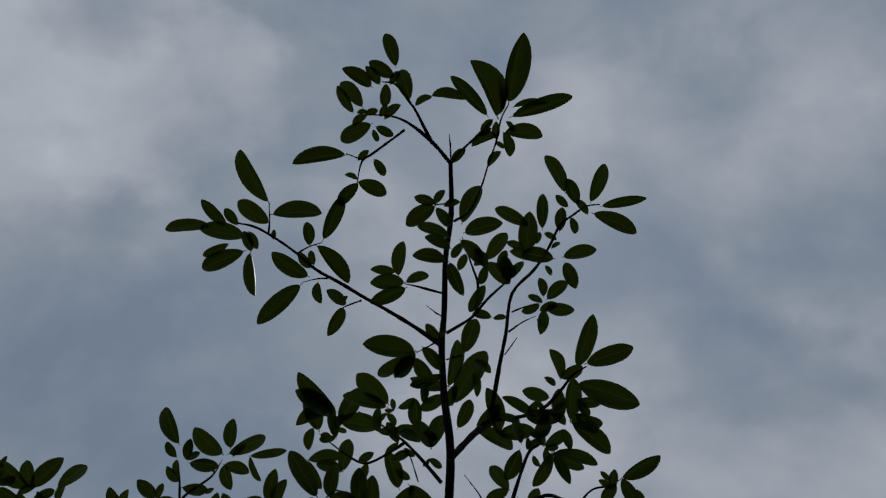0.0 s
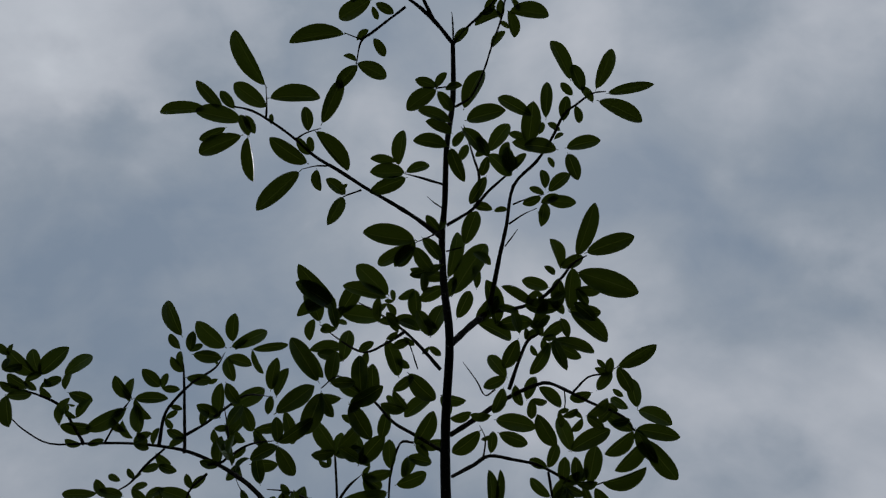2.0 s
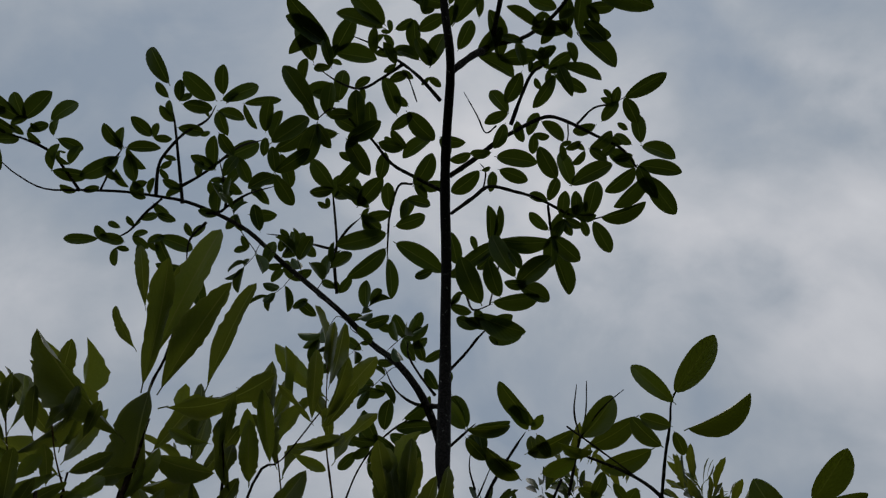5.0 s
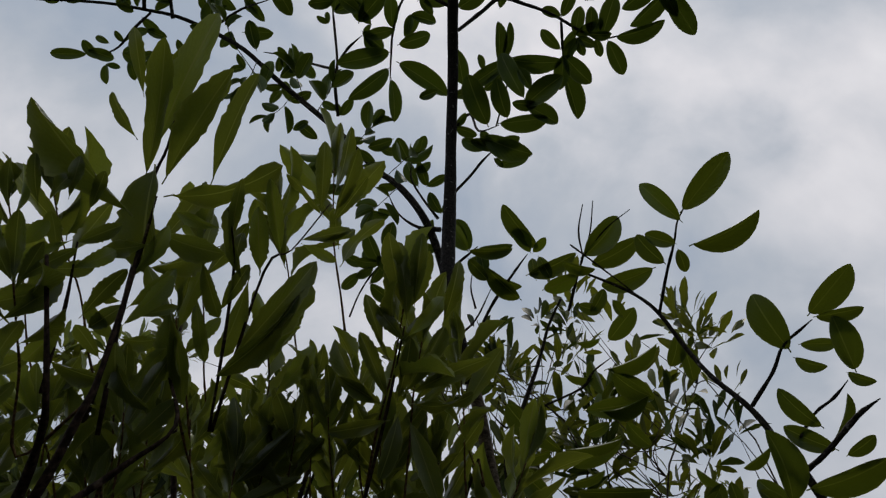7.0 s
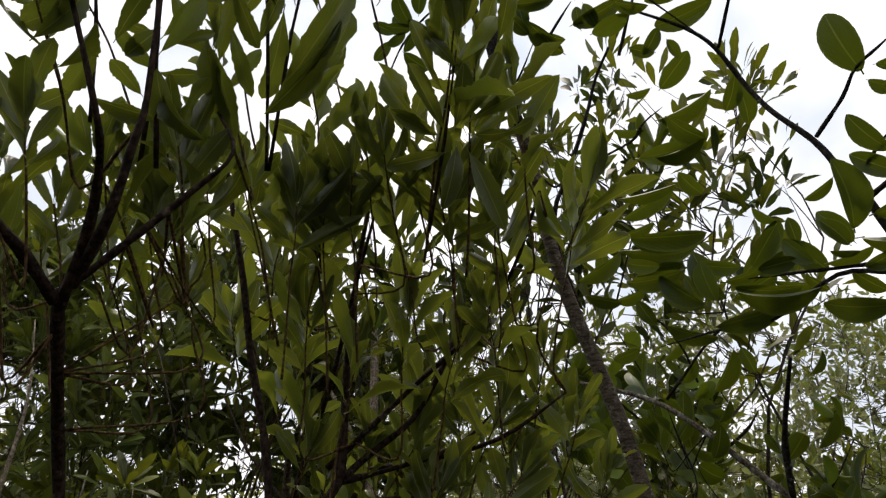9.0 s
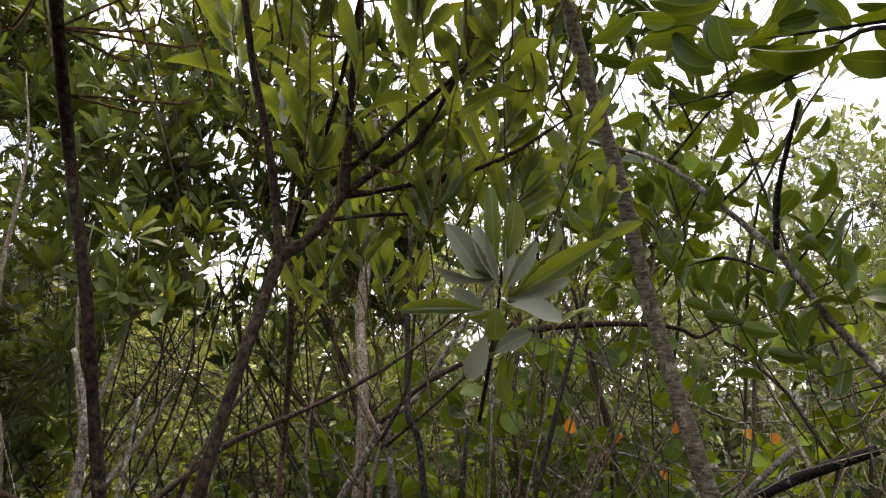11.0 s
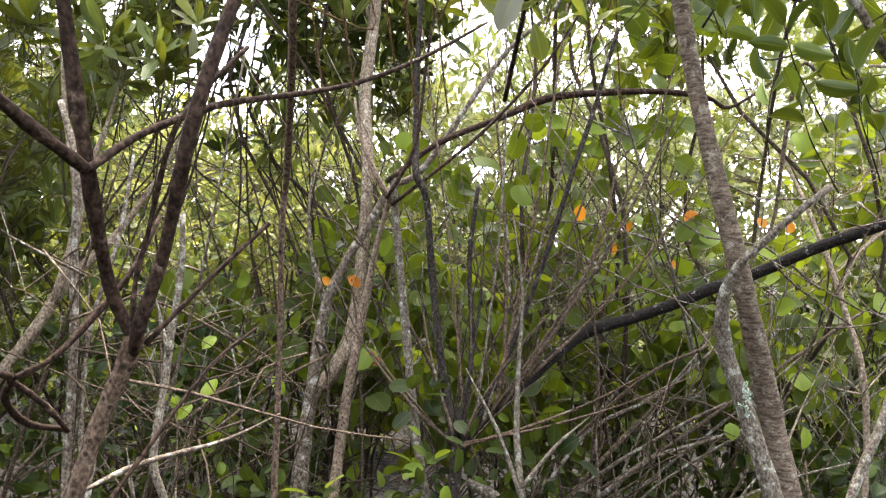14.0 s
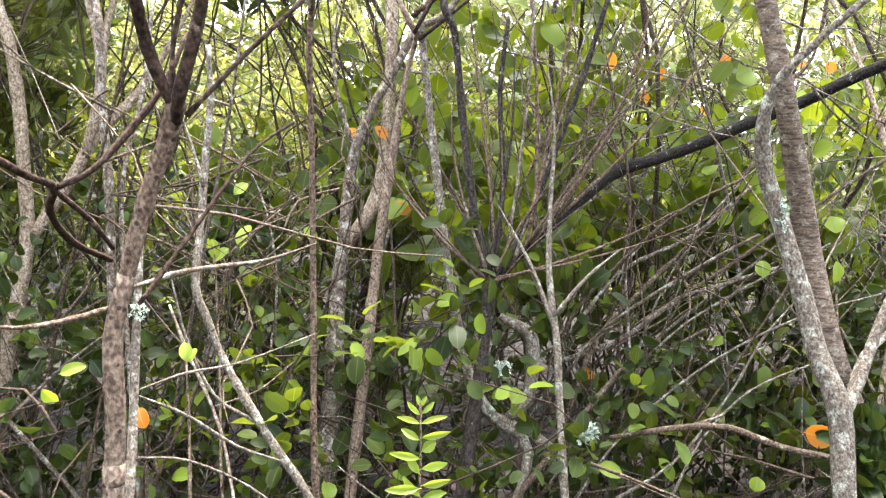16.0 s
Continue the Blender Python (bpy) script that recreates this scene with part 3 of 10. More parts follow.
foliage(limb, oval_leaf, [(0.185, 0.402, 3.622, 0.234, 0.301, 3.654, 0.05, -15), (0.241, 0.24, 3.561, 0.271, 0.198, 3.55, 0.024, -20), (0.258, 0.177, 3.569, 0.283, 0.192, 3.564, 0.014, -0)])
limb = branch("twig", plant, bark_dark, [(0.151, 0.229, 3.555, 0.004), (0.182, 0.192, 3.559, 0.003), (0.221, 0.156, 3.565, 0.003), (0.251, 0.122, 3.574, 0.003)])
foliage(limb, oval_leaf, [(0.151, 0.231, 3.555, 0.183, 0.193, 3.548, 0.024, -4), (0.214, 0.162, 3.566, 0.246, 0.142, 3.554, 0.019, 20)])
limb = branch("twig", plant, bark_dark, [(0.149, 0.232, 3.554, 0.002), (0.147, 0.193, 3.559, 0.002), (0.143, 0.159, 3.562, 0.001)])
limb = branch("twig", plant, bark_dark, [(0.149, 0.335, 3.568, 0.002), (0.11, 0.341, 3.573, 0.002)])
foliage(limb, oval_leaf, [(0.116, 0.341, 3.572, 0.039, 0.397, 3.575, 0.046, -8), (0.115, 0.337, 3.573, 0.059, 0.322, 3.575, 0.028, -20), (0.109, 0.341, 3.573, 0.137, 0.303, 3.577, 0.023, -8), (0.114, 0.346, 3.572, 0.152, 0.394, 3.558, 0.03, 8), (0.133, 0.343, 3.568, 0.175, 0.329, 3.558, 0.022, -8), (0.154, 0.421, 3.55, 0.069, 0.391, 3.555, 0.037, 16), (0.157, 0.449, 3.544, 0.086, 0.419, 3.538, 0.037, 16), (0.148, 0.48, 3.539, 0.057, 0.468, 3.549, 0.04, 3), (0.15, 0.479, 3.536, 0.187, 0.558, 3.496, 0.035, 11)])
limb = branch("branch", plant, bark_dark, [(0.165, 0.784, 3.817, 0.0056), (0.24, 0.732, 3.816, 0.0048), (0.286, 0.679, 3.831, 0.0048), (0.343, 0.629, 3.847, 0.0032), (0.383, 0.588, 3.844, 0.0016)])
foliage(limb, oval_leaf, [(0.352, 0.632, 3.845, 0.336, 0.547, 3.859, 0.041, -8), (0.324, 0.599, 3.858, 0.343, 0.536, 3.88, 0.032, -13), (0.282, 0.571, 3.872, 0.353, 0.628, 3.832, 0.048, 8), (0.283, 0.569, 3.872, 0.344, 0.484, 3.89, 0.048, -4), (0.349, 0.623, 3.848, 0.395, 0.564, 3.854, 0.029, -13), (0.303, 0.73, 3.812, 0.242, 0.72, 3.82, 0.03, 4), (0.303, 0.734, 3.81, 0.345, 0.726, 3.806, 0.02, -14)])
limb = branch("twig", plant, bark_dark, [(0.253, 0.718, 3.81, 0.005), (0.257, 0.636, 3.837, 0.004), (0.235, 0.571, 3.827, 0.003), (0.195, 0.458, 3.713, 0.002)])
foliage(limb, oval_leaf, [(0.197, 0.447, 3.717, 0.302, 0.408, 3.687, 0.052, -2), (0.188, 0.463, 3.713, 0.25, 0.527, 3.685, 0.045, -15), (0.229, 0.485, 3.704, 0.264, 0.536, 3.681, 0.032, 3), (0.28, 0.631, 3.837, 0.231, 0.71, 3.803, 0.038, 4), (0.278, 0.567, 3.824, 0.261, 0.626, 3.812, 0.03, 1), (0.2, 0.471, 3.71, 0.167, 0.516, 3.707, 0.027, 8), (0.219, 0.537, 3.839, 0.195, 0.584, 3.811, 0.029, 7), (0.239, 0.573, 3.826, 0.283, 0.535, 3.835, 0.028, 20)])
limb = branch("twig", plant, bark_dark, [(0.151, 0.655, 3.81, 0.004), (0.076, 0.628, 3.787, 0.003), (0.029, 0.614, 3.774, 0.002)])
foliage(limb, oval_leaf, [(0.017, 0.597, 3.778, 0.028, 0.497, 3.818, 0.046, -19), (0.012, 0.583, 3.783, -0.064, 0.573, 3.769, 0.03, 6), (0.039, 0.611, 3.776, -0.064, 0.607, 3.745, 0.051, 4), (0.044, 0.625, 3.771, -0.064, 0.668, 3.751, 0.046, -16), (0.036, 0.612, 3.774, 0.107, 0.594, 3.797, 0.034, -9)])
limb = branch("twig", plant, bark_dark, [(0.154, 0.731, 3.812, 0.002), (0.128, 0.712, 3.802, 0.002), (0.102, 0.688, 3.793, 0.002)])
limb = branch("branch", plant, bark_dark, [(0.15, 0.82, 3.805, 0.0072), (0.069, 0.736, 3.736, 0.0064), (-0.006, 0.695, 3.753, 0.0056), (-0.072, 0.659, 3.759, 0.0048), (-0.147, 0.591, 3.7, 0.0048), (-0.205, 0.546, 3.668, 0.0040), (-0.261, 0.489, 3.647, 0.0032), (-0.319, 0.446, 3.642, 0.0032), (-0.364, 0.423, 3.646, 0.0032), (-0.408, 0.414, 3.647, 0.0024)])
foliage(limb, oval_leaf, [(-0.464, 0.421, 3.629, -0.594, 0.428, 3.629, 0.04, 12), (-0.382, 0.45, 3.636, -0.497, 0.421, 3.61, 0.051, 10), (-0.433, 0.423, 3.64, -0.488, 0.347, 3.612, 0.032, -4), (-0.405, 0.422, 3.646, -0.441, 0.377, 3.655, 0.028, 3), (-0.425, 0.465, 3.63, -0.498, 0.5, 3.626, 0.026, -18), (-0.383, 0.483, 3.626, -0.5, 0.532, 3.614, 0.049, -11), (-0.373, 0.483, 3.629, -0.356, 0.6, 3.597, 0.037, 22), (-0.369, 0.488, 3.629, -0.387, 0.431, 3.625, 0.029, 18), (-0.379, 0.433, 3.641, -0.352, 0.479, 3.623, 0.027, 2), (-0.312, 0.458, 3.64, -0.312, 0.43, 3.646, 0.014, 0)])
foliage(limb, oval_leaf, [(-0.222, 0.566, 3.66, -0.321, 0.494, 3.648, 0.049, -17), (-0.206, 0.47, 3.659, -0.12, 0.583, 3.668, 0.051, -22), (-0.241, 0.58, 3.653, -0.353, 0.674, 3.584, 0.052, 0), (-0.201, 0.576, 3.659, -0.191, 0.634, 3.64, 0.03, 17), (-0.218, 0.543, 3.667, -0.25, 0.495, 3.662, 0.028, -17), (-0.22, 0.478, 3.656, -0.23, 0.414, 3.679, 0.033, 8), (-0.131, 0.676, 3.749, -0.186, 0.626, 3.738, 0.037, 14), (-0.138, 0.678, 3.748, -0.179, 0.748, 3.692, 0.04, -20), (-0.142, 0.644, 3.684, -0.121, 0.626, 3.686, 0.013, 2), (-0.212, 0.536, 3.67, -0.221, 0.494, 3.677, 0.021, 2)])
limb = branch("twig", plant, bark_dark, [(-0.326, 0.443, 3.641, 0.003), (-0.326, 0.408, 3.661, 0.002), (-0.334, 0.366, 3.701, 0.001)])
foliage(limb, oval_leaf, [(-0.331, 0.373, 3.699, -0.42, 0.23, 3.737, 0.052, -19), (-0.324, 0.418, 3.659, -0.408, 0.357, 3.662, 0.049, -5), (-0.325, 0.393, 3.665, -0.19, 0.389, 3.692, 0.054, -8)])
limb = branch("twig", plant, bark_dark, [(-0.254, 0.496, 3.647, 0.003), (-0.225, 0.48, 3.659, 0.002), (-0.188, 0.469, 3.669, 0.002)])
limb = branch("twig", plant, bark_dark, [(-0.176, 0.575, 3.684, 0.003), (-0.205, 0.572, 3.668, 0.002), (-0.243, 0.581, 3.663, 0.001)])
limb = branch("twig", plant, bark_dark, [(-0.088, 0.662, 3.756, 0.003), (-0.128, 0.676, 3.75, 0.002), (-0.145, 0.685, 3.747, 0.002)])
limb = branch("branch", plant, bark_dark, [(0.168, 1.042, 3.529, 0.0096), (0.235, 1.033, 3.637, 0.0096), (0.296, 1.039, 3.749, 0.0096), (0.305, 0.945, 3.711, 0.0072), (0.319, 0.841, 3.717, 0.0064), (0.338, 0.759, 3.756, 0.0056), (0.362, 0.661, 3.836, 0.0048), (0.424, 0.583, 3.83, 0.0048), (0.457, 0.508, 3.801, 0.0040), (0.478, 0.431, 3.763, 0.0040), (0.506, 0.397, 3.741, 0.0032), (0.532, 0.358, 3.685, 0.0024), (0.566, 0.35, 3.674, 0.0016)])
foliage(limb, oval_leaf, [(0.488, 0.337, 3.756, 0.43, 0.232, 3.787, 0.048, 10), (0.51, 0.358, 3.69, 0.479, 0.29, 3.723, 0.039, -5), (0.496, 0.375, 3.748, 0.46, 0.342, 3.758, 0.024, -14), (0.54, 0.351, 3.684, 0.579, 0.242, 3.706, 0.041, -2), (0.566, 0.356, 3.675, 0.669, 0.319, 3.608, 0.029, 15), (0.545, 0.374, 3.679, 0.663, 0.419, 3.637, 0.047, 5), (0.537, 0.382, 3.679, 0.504, 0.343, 3.699, 0.027, 9), (0.478, 0.45, 3.759, 0.486, 0.381, 3.78, 0.035, -13), (0.503, 0.399, 3.741, 0.52, 0.448, 3.738, 0.025, 7), (0.43, 0.447, 3.768, 0.432, 0.347, 3.814, 0.036, -15), (0.403, 0.449, 3.825, 0.301, 0.401, 3.86, 0.043, -5), (0.398, 0.541, 3.847, 0.403, 0.409, 3.845, 0.06, -8)])
foliage(limb, oval_leaf, [(0.392, 0.523, 3.852, 0.34, 0.505, 3.855, 0.026, -5)])
foliage(limb, oval_leaf, [(0.42, 0.499, 3.81, 0.434, 0.464, 3.824, 0.019, 22), (0.478, 0.537, 3.789, 0.383, 0.533, 3.827, 0.049, -8), (0.482, 0.484, 3.802, 0.444, 0.463, 3.807, 0.021, 5), (0.496, 0.531, 3.788, 0.589, 0.498, 3.759, 0.043, -3), (0.504, 0.542, 3.783, 0.532, 0.61, 3.736, 0.042, 12), (0.456, 0.567, 3.829, 0.474, 0.595, 3.813, 0.018, 1), (0.374, 0.613, 3.849, 0.33, 0.562, 3.86, 0.033, 2), (0.418, 0.555, 3.84, 0.35, 0.526, 3.836, 0.035, 14), (0.464, 0.509, 3.799, 0.491, 0.49, 3.802, 0.016, -21)])
limb = branch("twig", plant, bark_dark, [(0.36, 0.712, 3.812, 0.003), (0.401, 0.693, 3.81, 0.002), (0.447, 0.671, 3.787, 0.002)])
foliage(limb, oval_leaf, [(0.451, 0.657, 3.791, 0.441, 0.605, 3.824, 0.03, 1), (0.458, 0.664, 3.787, 0.521, 0.609, 3.801, 0.041, -11), (0.452, 0.686, 3.781, 0.54, 0.686, 3.762, 0.041, 7), (0.442, 0.678, 3.787, 0.385, 0.699, 3.777, 0.029, -12), (0.45, 0.671, 3.787, 0.405, 0.658, 3.805, 0.024, 9), (0.451, 0.691, 3.781, 0.439, 0.755, 3.74, 0.037, -8), (0.434, 0.726, 3.794, 0.459, 0.741, 3.771, 0.018, -2), (0.437, 0.696, 3.781, 0.49, 0.669, 3.772, 0.029, 2)])
limb = branch("twig", plant, bark_dark, [(0.346, 0.756, 3.76, 0.003), (0.39, 0.73, 3.776, 0.002), (0.426, 0.708, 3.767, 0.002)])
limb = branch("twig", plant, bark_dark, [(0.333, 0.813, 3.722, 0.002), (0.352, 0.785, 3.725, 0.002), (0.369, 0.765, 3.738, 0.002)])
limb = branch("branch", plant, bark_dark, [(0.296, 1.039, 3.749, 0.0064), (0.376, 0.999, 3.692, 0.0056), (0.42, 0.907, 3.563, 0.0048), (0.458, 0.831, 3.519, 0.0040), (0.488, 0.781, 3.516, 0.0032), (0.522, 0.756, 3.513, 0.0016)])
foliage(limb, oval_leaf, [(0.328, 1.079, 3.728, 0.293, 0.943, 3.773, 0.058, 13), (0.257, 1.067, 3.74, 0.378, 1.125, 3.734, 0.055, -22), (0.406, 0.93, 3.558, 0.309, 0.88, 3.579, 0.034, 20), (0.445, 0.877, 3.571, 0.367, 0.86, 3.583, 0.039, 2), (0.447, 0.819, 3.527, 0.416, 0.796, 3.532, 0.019, 1), (0.46, 0.802, 3.529, 0.434, 0.728, 3.565, 0.041, 22), (0.497, 0.766, 3.521, 0.53, 0.613, 3.515, 0.048, 2), (0.516, 0.751, 3.517, 0.635, 0.692, 3.492, 0.051, 3), (0.494, 0.799, 3.508, 0.651, 0.83, 3.444, 0.069, 12), (0.496, 0.932, 3.534, 0.507, 0.826, 3.594, 0.05, 6), (0.498, 0.847, 3.502, 0.574, 0.844, 3.501, 0.033, 22), (0.494, 0.88, 3.491, 0.551, 0.919, 3.458, 0.037, 7)])
foliage(limb, oval_leaf, [(0.497, 0.931, 3.535, 0.6, 0.996, 3.486, 0.056, -14), (0.321, 1.074, 3.73, 0.437, 1.062, 3.734, 0.053, 4), (0.26, 1.074, 3.739, 0.328, 0.985, 3.742, 0.05, 7), (0.456, 0.8, 3.53, 0.521, 0.77, 3.546, 0.035, -5), (0.493, 0.927, 3.537, 0.584, 0.928, 3.525, 0.044, 3), (0.5, 0.845, 3.503, 0.532, 0.884, 3.479, 0.027, 11)])
foliage(limb, oval_leaf, [(0.474, 0.949, 3.534, 0.492, 0.99, 3.492, 0.029, -8), (0.476, 0.926, 3.543, 0.378, 0.929, 3.561, 0.048, 11), (0.387, 1.069, 3.657, 0.369, 1.013, 3.705, 0.036, 15), (0.416, 1.042, 3.665, 0.476, 1.012, 3.671, 0.032, -1), (0.449, 1.069, 3.645, 0.519, 1.028, 3.672, 0.041, 16), (0.449, 1.006, 3.512, 0.571, 1.032, 3.492, 0.037, -19), (0.452, 1.073, 3.643, 0.471, 1.118, 3.618, 0.027, 6), (0.413, 0.885, 3.574, 0.379, 0.916, 3.556, 0.024, -3), (0.437, 0.903, 3.562, 0.405, 0.961, 3.54, 0.033, -10), (0.387, 1.009, 3.686, 0.321, 0.993, 3.69, 0.027, 13), (0.475, 0.856, 3.505, 0.435, 0.882, 3.501, 0.023, -2), (0.471, 0.93, 3.543, 0.466, 0.846, 3.569, 0.042, -19)])
foliage(limb, oval_leaf, [(0.453, 1.07, 3.645, 0.431, 1.013, 3.671, 0.032, -19), (0.453, 1.005, 3.514, 0.486, 1.063, 3.445, 0.034, 6), (0.45, 1.075, 3.642, 0.496, 1.07, 3.648, 0.022, -11), (0.411, 0.885, 3.574, 0.422, 0.925, 3.568, 0.02, -21), (0.433, 0.904, 3.561, 0.486, 0.947, 3.551, 0.033, -22)])
limb = branch("twig", plant, bark_dark, [(0.358, 1.219, 3.595, 0.006), (0.383, 1.14, 3.618, 0.005), (0.41, 1.079, 3.64, 0.005), (0.449, 1.051, 3.638, 0.003)])
foliage(limb, oval_leaf, [(0.474, 1.07, 3.624, 0.414, 1.156, 3.575, 0.04, -6), (0.383, 1.075, 3.647, 0.341, 1.163, 3.623, 0.048, 3), (0.352, 1.192, 3.61, 0.299, 1.144, 3.666, 0.044, 7), (0.343, 1.215, 3.601, 0.31, 1.271, 3.548, 0.04, -9), (0.4, 1.078, 3.642, 0.447, 1.054, 3.66, 0.027, -15), (0.431, 1.043, 3.647, 0.463, 0.996, 3.644, 0.027, 22), (0.418, 1.089, 3.634, 0.438, 1.12, 3.622, 0.019, 20), (0.466, 1.072, 3.623, 0.565, 1.114, 3.601, 0.036, 14), (0.353, 1.189, 3.613, 0.283, 1.222, 3.607, 0.037, 14), (0.402, 1.078, 3.642, 0.405, 1.046, 3.658, 0.017, 5), (0.434, 1.042, 3.646, 0.404, 1.016, 3.655, 0.019, -19)])
limb = branch("twig", plant, bark_dark, [(0.318, 1.231, 3.611, 0.003), (0.291, 1.261, 3.627, 0.002), (0.262, 1.204, 3.615, 0.002), (0.213, 1.108, 3.559, 0.001)])
limb = branch("twig", plant, bark_dark, [(0.144, 0.797, 3.796, 0.004), (0.106, 0.789, 3.718, 0.002), (0.068, 0.779, 3.644, 0.001)])
foliage(limb, oval_leaf, [(0.075, 0.774, 3.647, -0.077, 0.746, 3.625, 0.065, 11), (0.062, 0.782, 3.642, -0.037, 0.849, 3.647, 0.04, 1), (0.066, 0.787, 3.641, 0.121, 0.855, 3.621, 0.043, 12), (0.088, 0.787, 3.719, 0.145, 0.85, 3.695, 0.039, -5), (0.144, 0.798, 3.796, 0.101, 0.749, 3.804, 0.032, -10), (0.154, 0.862, 3.691, 0.056, 0.891, 3.673, 0.035, -14), (0.093, 0.909, 3.596, 0.095, 0.859, 3.621, 0.027, 16), (0.07, 0.769, 3.647, 0.021, 0.846, 3.628, 0.045, -1), (0.071, 0.788, 3.641, 0.012, 0.838, 3.613, 0.039, 20), (0.141, 0.797, 3.796, 0.161, 0.766, 3.815, 0.02, -11), (0.091, 0.907, 3.598, 0.125, 0.895, 3.59, 0.018, 4)])
limb = branch("twig", plant, bark_dark, [(0.164, 0.853, 3.775, 0.003), (0.211, 0.842, 3.783, 0.002)])
foliage(limb, oval_leaf, [(0.218, 0.838, 3.784, 0.255, 0.739, 3.825, 0.054, -3), (0.17, 0.934, 3.744, 0.202, 0.807, 3.826, 0.047, 11), (0.182, 0.98, 3.724, 0.29, 0.842, 3.819, 0.073, -6), (0.258, 0.96, 3.735, 0.253, 0.896, 3.778, 0.03, 21), (0.199, 1.042, 3.697, 0.24, 0.965, 3.737, 0.046, 13), (0.173, 0.985, 3.724, 0.193, 0.923, 3.747, 0.033, -15), (0.243, 0.854, 3.777, 0.298, 0.88, 3.746, 0.033, -22), (0.177, 0.929, 3.748, 0.056, 0.898, 3.743, 0.042, -15)])
limb = branch("branch", plant, bark_dark, [(0.15, 1.137, 3.564, 0.0056), (0.091, 1.089, 3.611, 0.0048), (0.038, 1.079, 3.696, 0.0040), (-0.029, 1.049, 3.735, 0.0032), (-0.103, 1.05, 3.821, 0.0016)])
foliage(limb, oval_leaf, [(-0.005, 0.997, 3.758, -0.104, 0.903, 3.777, 0.066, 6), (-0.007, 1.003, 3.756, -0.143, 0.955, 3.741, 0.047, 16), (0.008, 1.013, 3.751, 0.003, 0.981, 3.771, 0.019, 19), (-0.037, 1.071, 3.725, -0.036, 0.99, 3.738, 0.034, -19), (0.019, 1.005, 3.755, 0.072, 0.977, 3.767, 0.029, 21), (0.083, 0.999, 3.731, 0.16, 0.956, 3.742, 0.043, 10), (0.083, 1.054, 3.706, 0.075, 0.978, 3.764, 0.046, -17), (0.093, 1.048, 3.63, 0.027, 1.029, 3.658, 0.036, 21), (0.118, 1.065, 3.621, 0.157, 0.986, 3.681, 0.051, -14), (-0.014, 1.016, 3.75, 0.016, 1.046, 3.727, 0.023, -16), (0.114, 1.087, 3.611, 0.151, 1.108, 3.594, 0.022, 1), (0.141, 1.043, 3.631, 0.095, 1.019, 3.639, 0.026, 20)])
foliage(limb, oval_leaf, [(0.009, 1.012, 3.752, -0.019, 1.008, 3.749, 0.014, 2), (-0.04, 1.067, 3.726, 0.027, 1.067, 3.729, 0.03, -10), (0.086, 1.05, 3.709, 0.014, 1.047, 3.701, 0.035, 6), (0.122, 1.064, 3.622, 0.081, 0.989, 3.647, 0.043, 10), (-0.011, 1.016, 3.749, -0.043, 1.044, 3.745, 0.02, 8), (0.117, 1.087, 3.611, 0.097, 1.107, 3.6, 0.014, -18)])
foliage(limb, oval_leaf, [(0.026, 1.087, 3.692, -0.013, 1.027, 3.709, 0.035, 20), (0.04, 1.098, 3.687, 0.074, 1.116, 3.669, 0.021, 20), (0.061, 1.106, 3.683, 0.005, 1.123, 3.663, 0.03, -7), (0.026, 1.083, 3.694, -0.011, 1.104, 3.683, 0.021, -19)])
limb = branch("twig", plant, bark_dark, [(0.044, 1.083, 3.691, 0.005), (-0.009, 1.12, 3.687, 0.004), (-0.08, 1.176, 3.729, 0.004), (-0.159, 1.197, 3.835, 0.003), (-0.238, 1.167, 3.895, 0.003)])
foliage(limb, oval_leaf, [(-0.189, 1.101, 3.934, -0.305, 0.966, 3.914, 0.063, -22), (-0.178, 1.125, 3.923, -0.309, 1.018, 3.904, 0.063, 18), (-0.236, 1.164, 3.897, -0.282, 1.053, 3.95, 0.063, 10), (-0.256, 1.147, 3.902, -0.27, 1.213, 3.868, 0.037, 11), (-0.177, 1.163, 3.85, -0.2, 1.084, 3.891, 0.036, 8), (-0.2, 1.173, 3.897, -0.233, 1.174, 3.896, 0.016, 6), (-0.177, 1.134, 3.918, -0.038, 1.15, 3.913, 0.067, -16), (-0.155, 1.255, 3.805, -0.138, 1.172, 3.869, 0.051, 6), (-0.274, 1.241, 3.853, -0.167, 1.252, 3.894, 0.048, -20), (-0.188, 1.162, 3.904, -0.159, 1.108, 3.913, 0.03, -10), (-0.099, 1.174, 3.729, -0.051, 1.143, 3.735, 0.028, -1), (-0.07, 1.171, 3.732, -0.097, 1.222, 3.703, 0.031, -21)])
foliage(limb, oval_leaf, [(-0.188, 1.093, 3.935, -0.309, 1.127, 3.879, 0.057, 20), (-0.176, 1.159, 3.852, -0.232, 1.165, 3.851, 0.027, -1), (-0.174, 1.139, 3.917, -0.109, 1.03, 3.945, 0.062, 7), (-0.15, 1.253, 3.808, -0.236, 1.227, 3.81, 0.043, 20), (-0.271, 1.238, 3.856, -0.22, 1.323, 3.821, 0.043, 19), (-0.189, 1.159, 3.904, -0.148, 1.17, 3.91, 0.02, -21)])
limb = branch("branch", plant, bark_dark, [(0.169, 1.448, 3.601, 0.0056), (0.086, 1.438, 3.668, 0.0056), (0.013, 1.404, 3.69, 0.0048), (-0.041, 1.316, 3.664, 0.0040), (-0.091, 1.244, 3.626, 0.0032), (-0.146, 1.178, 3.59, 0.0024), (-0.19, 1.19, 3.542, 0.0016)])
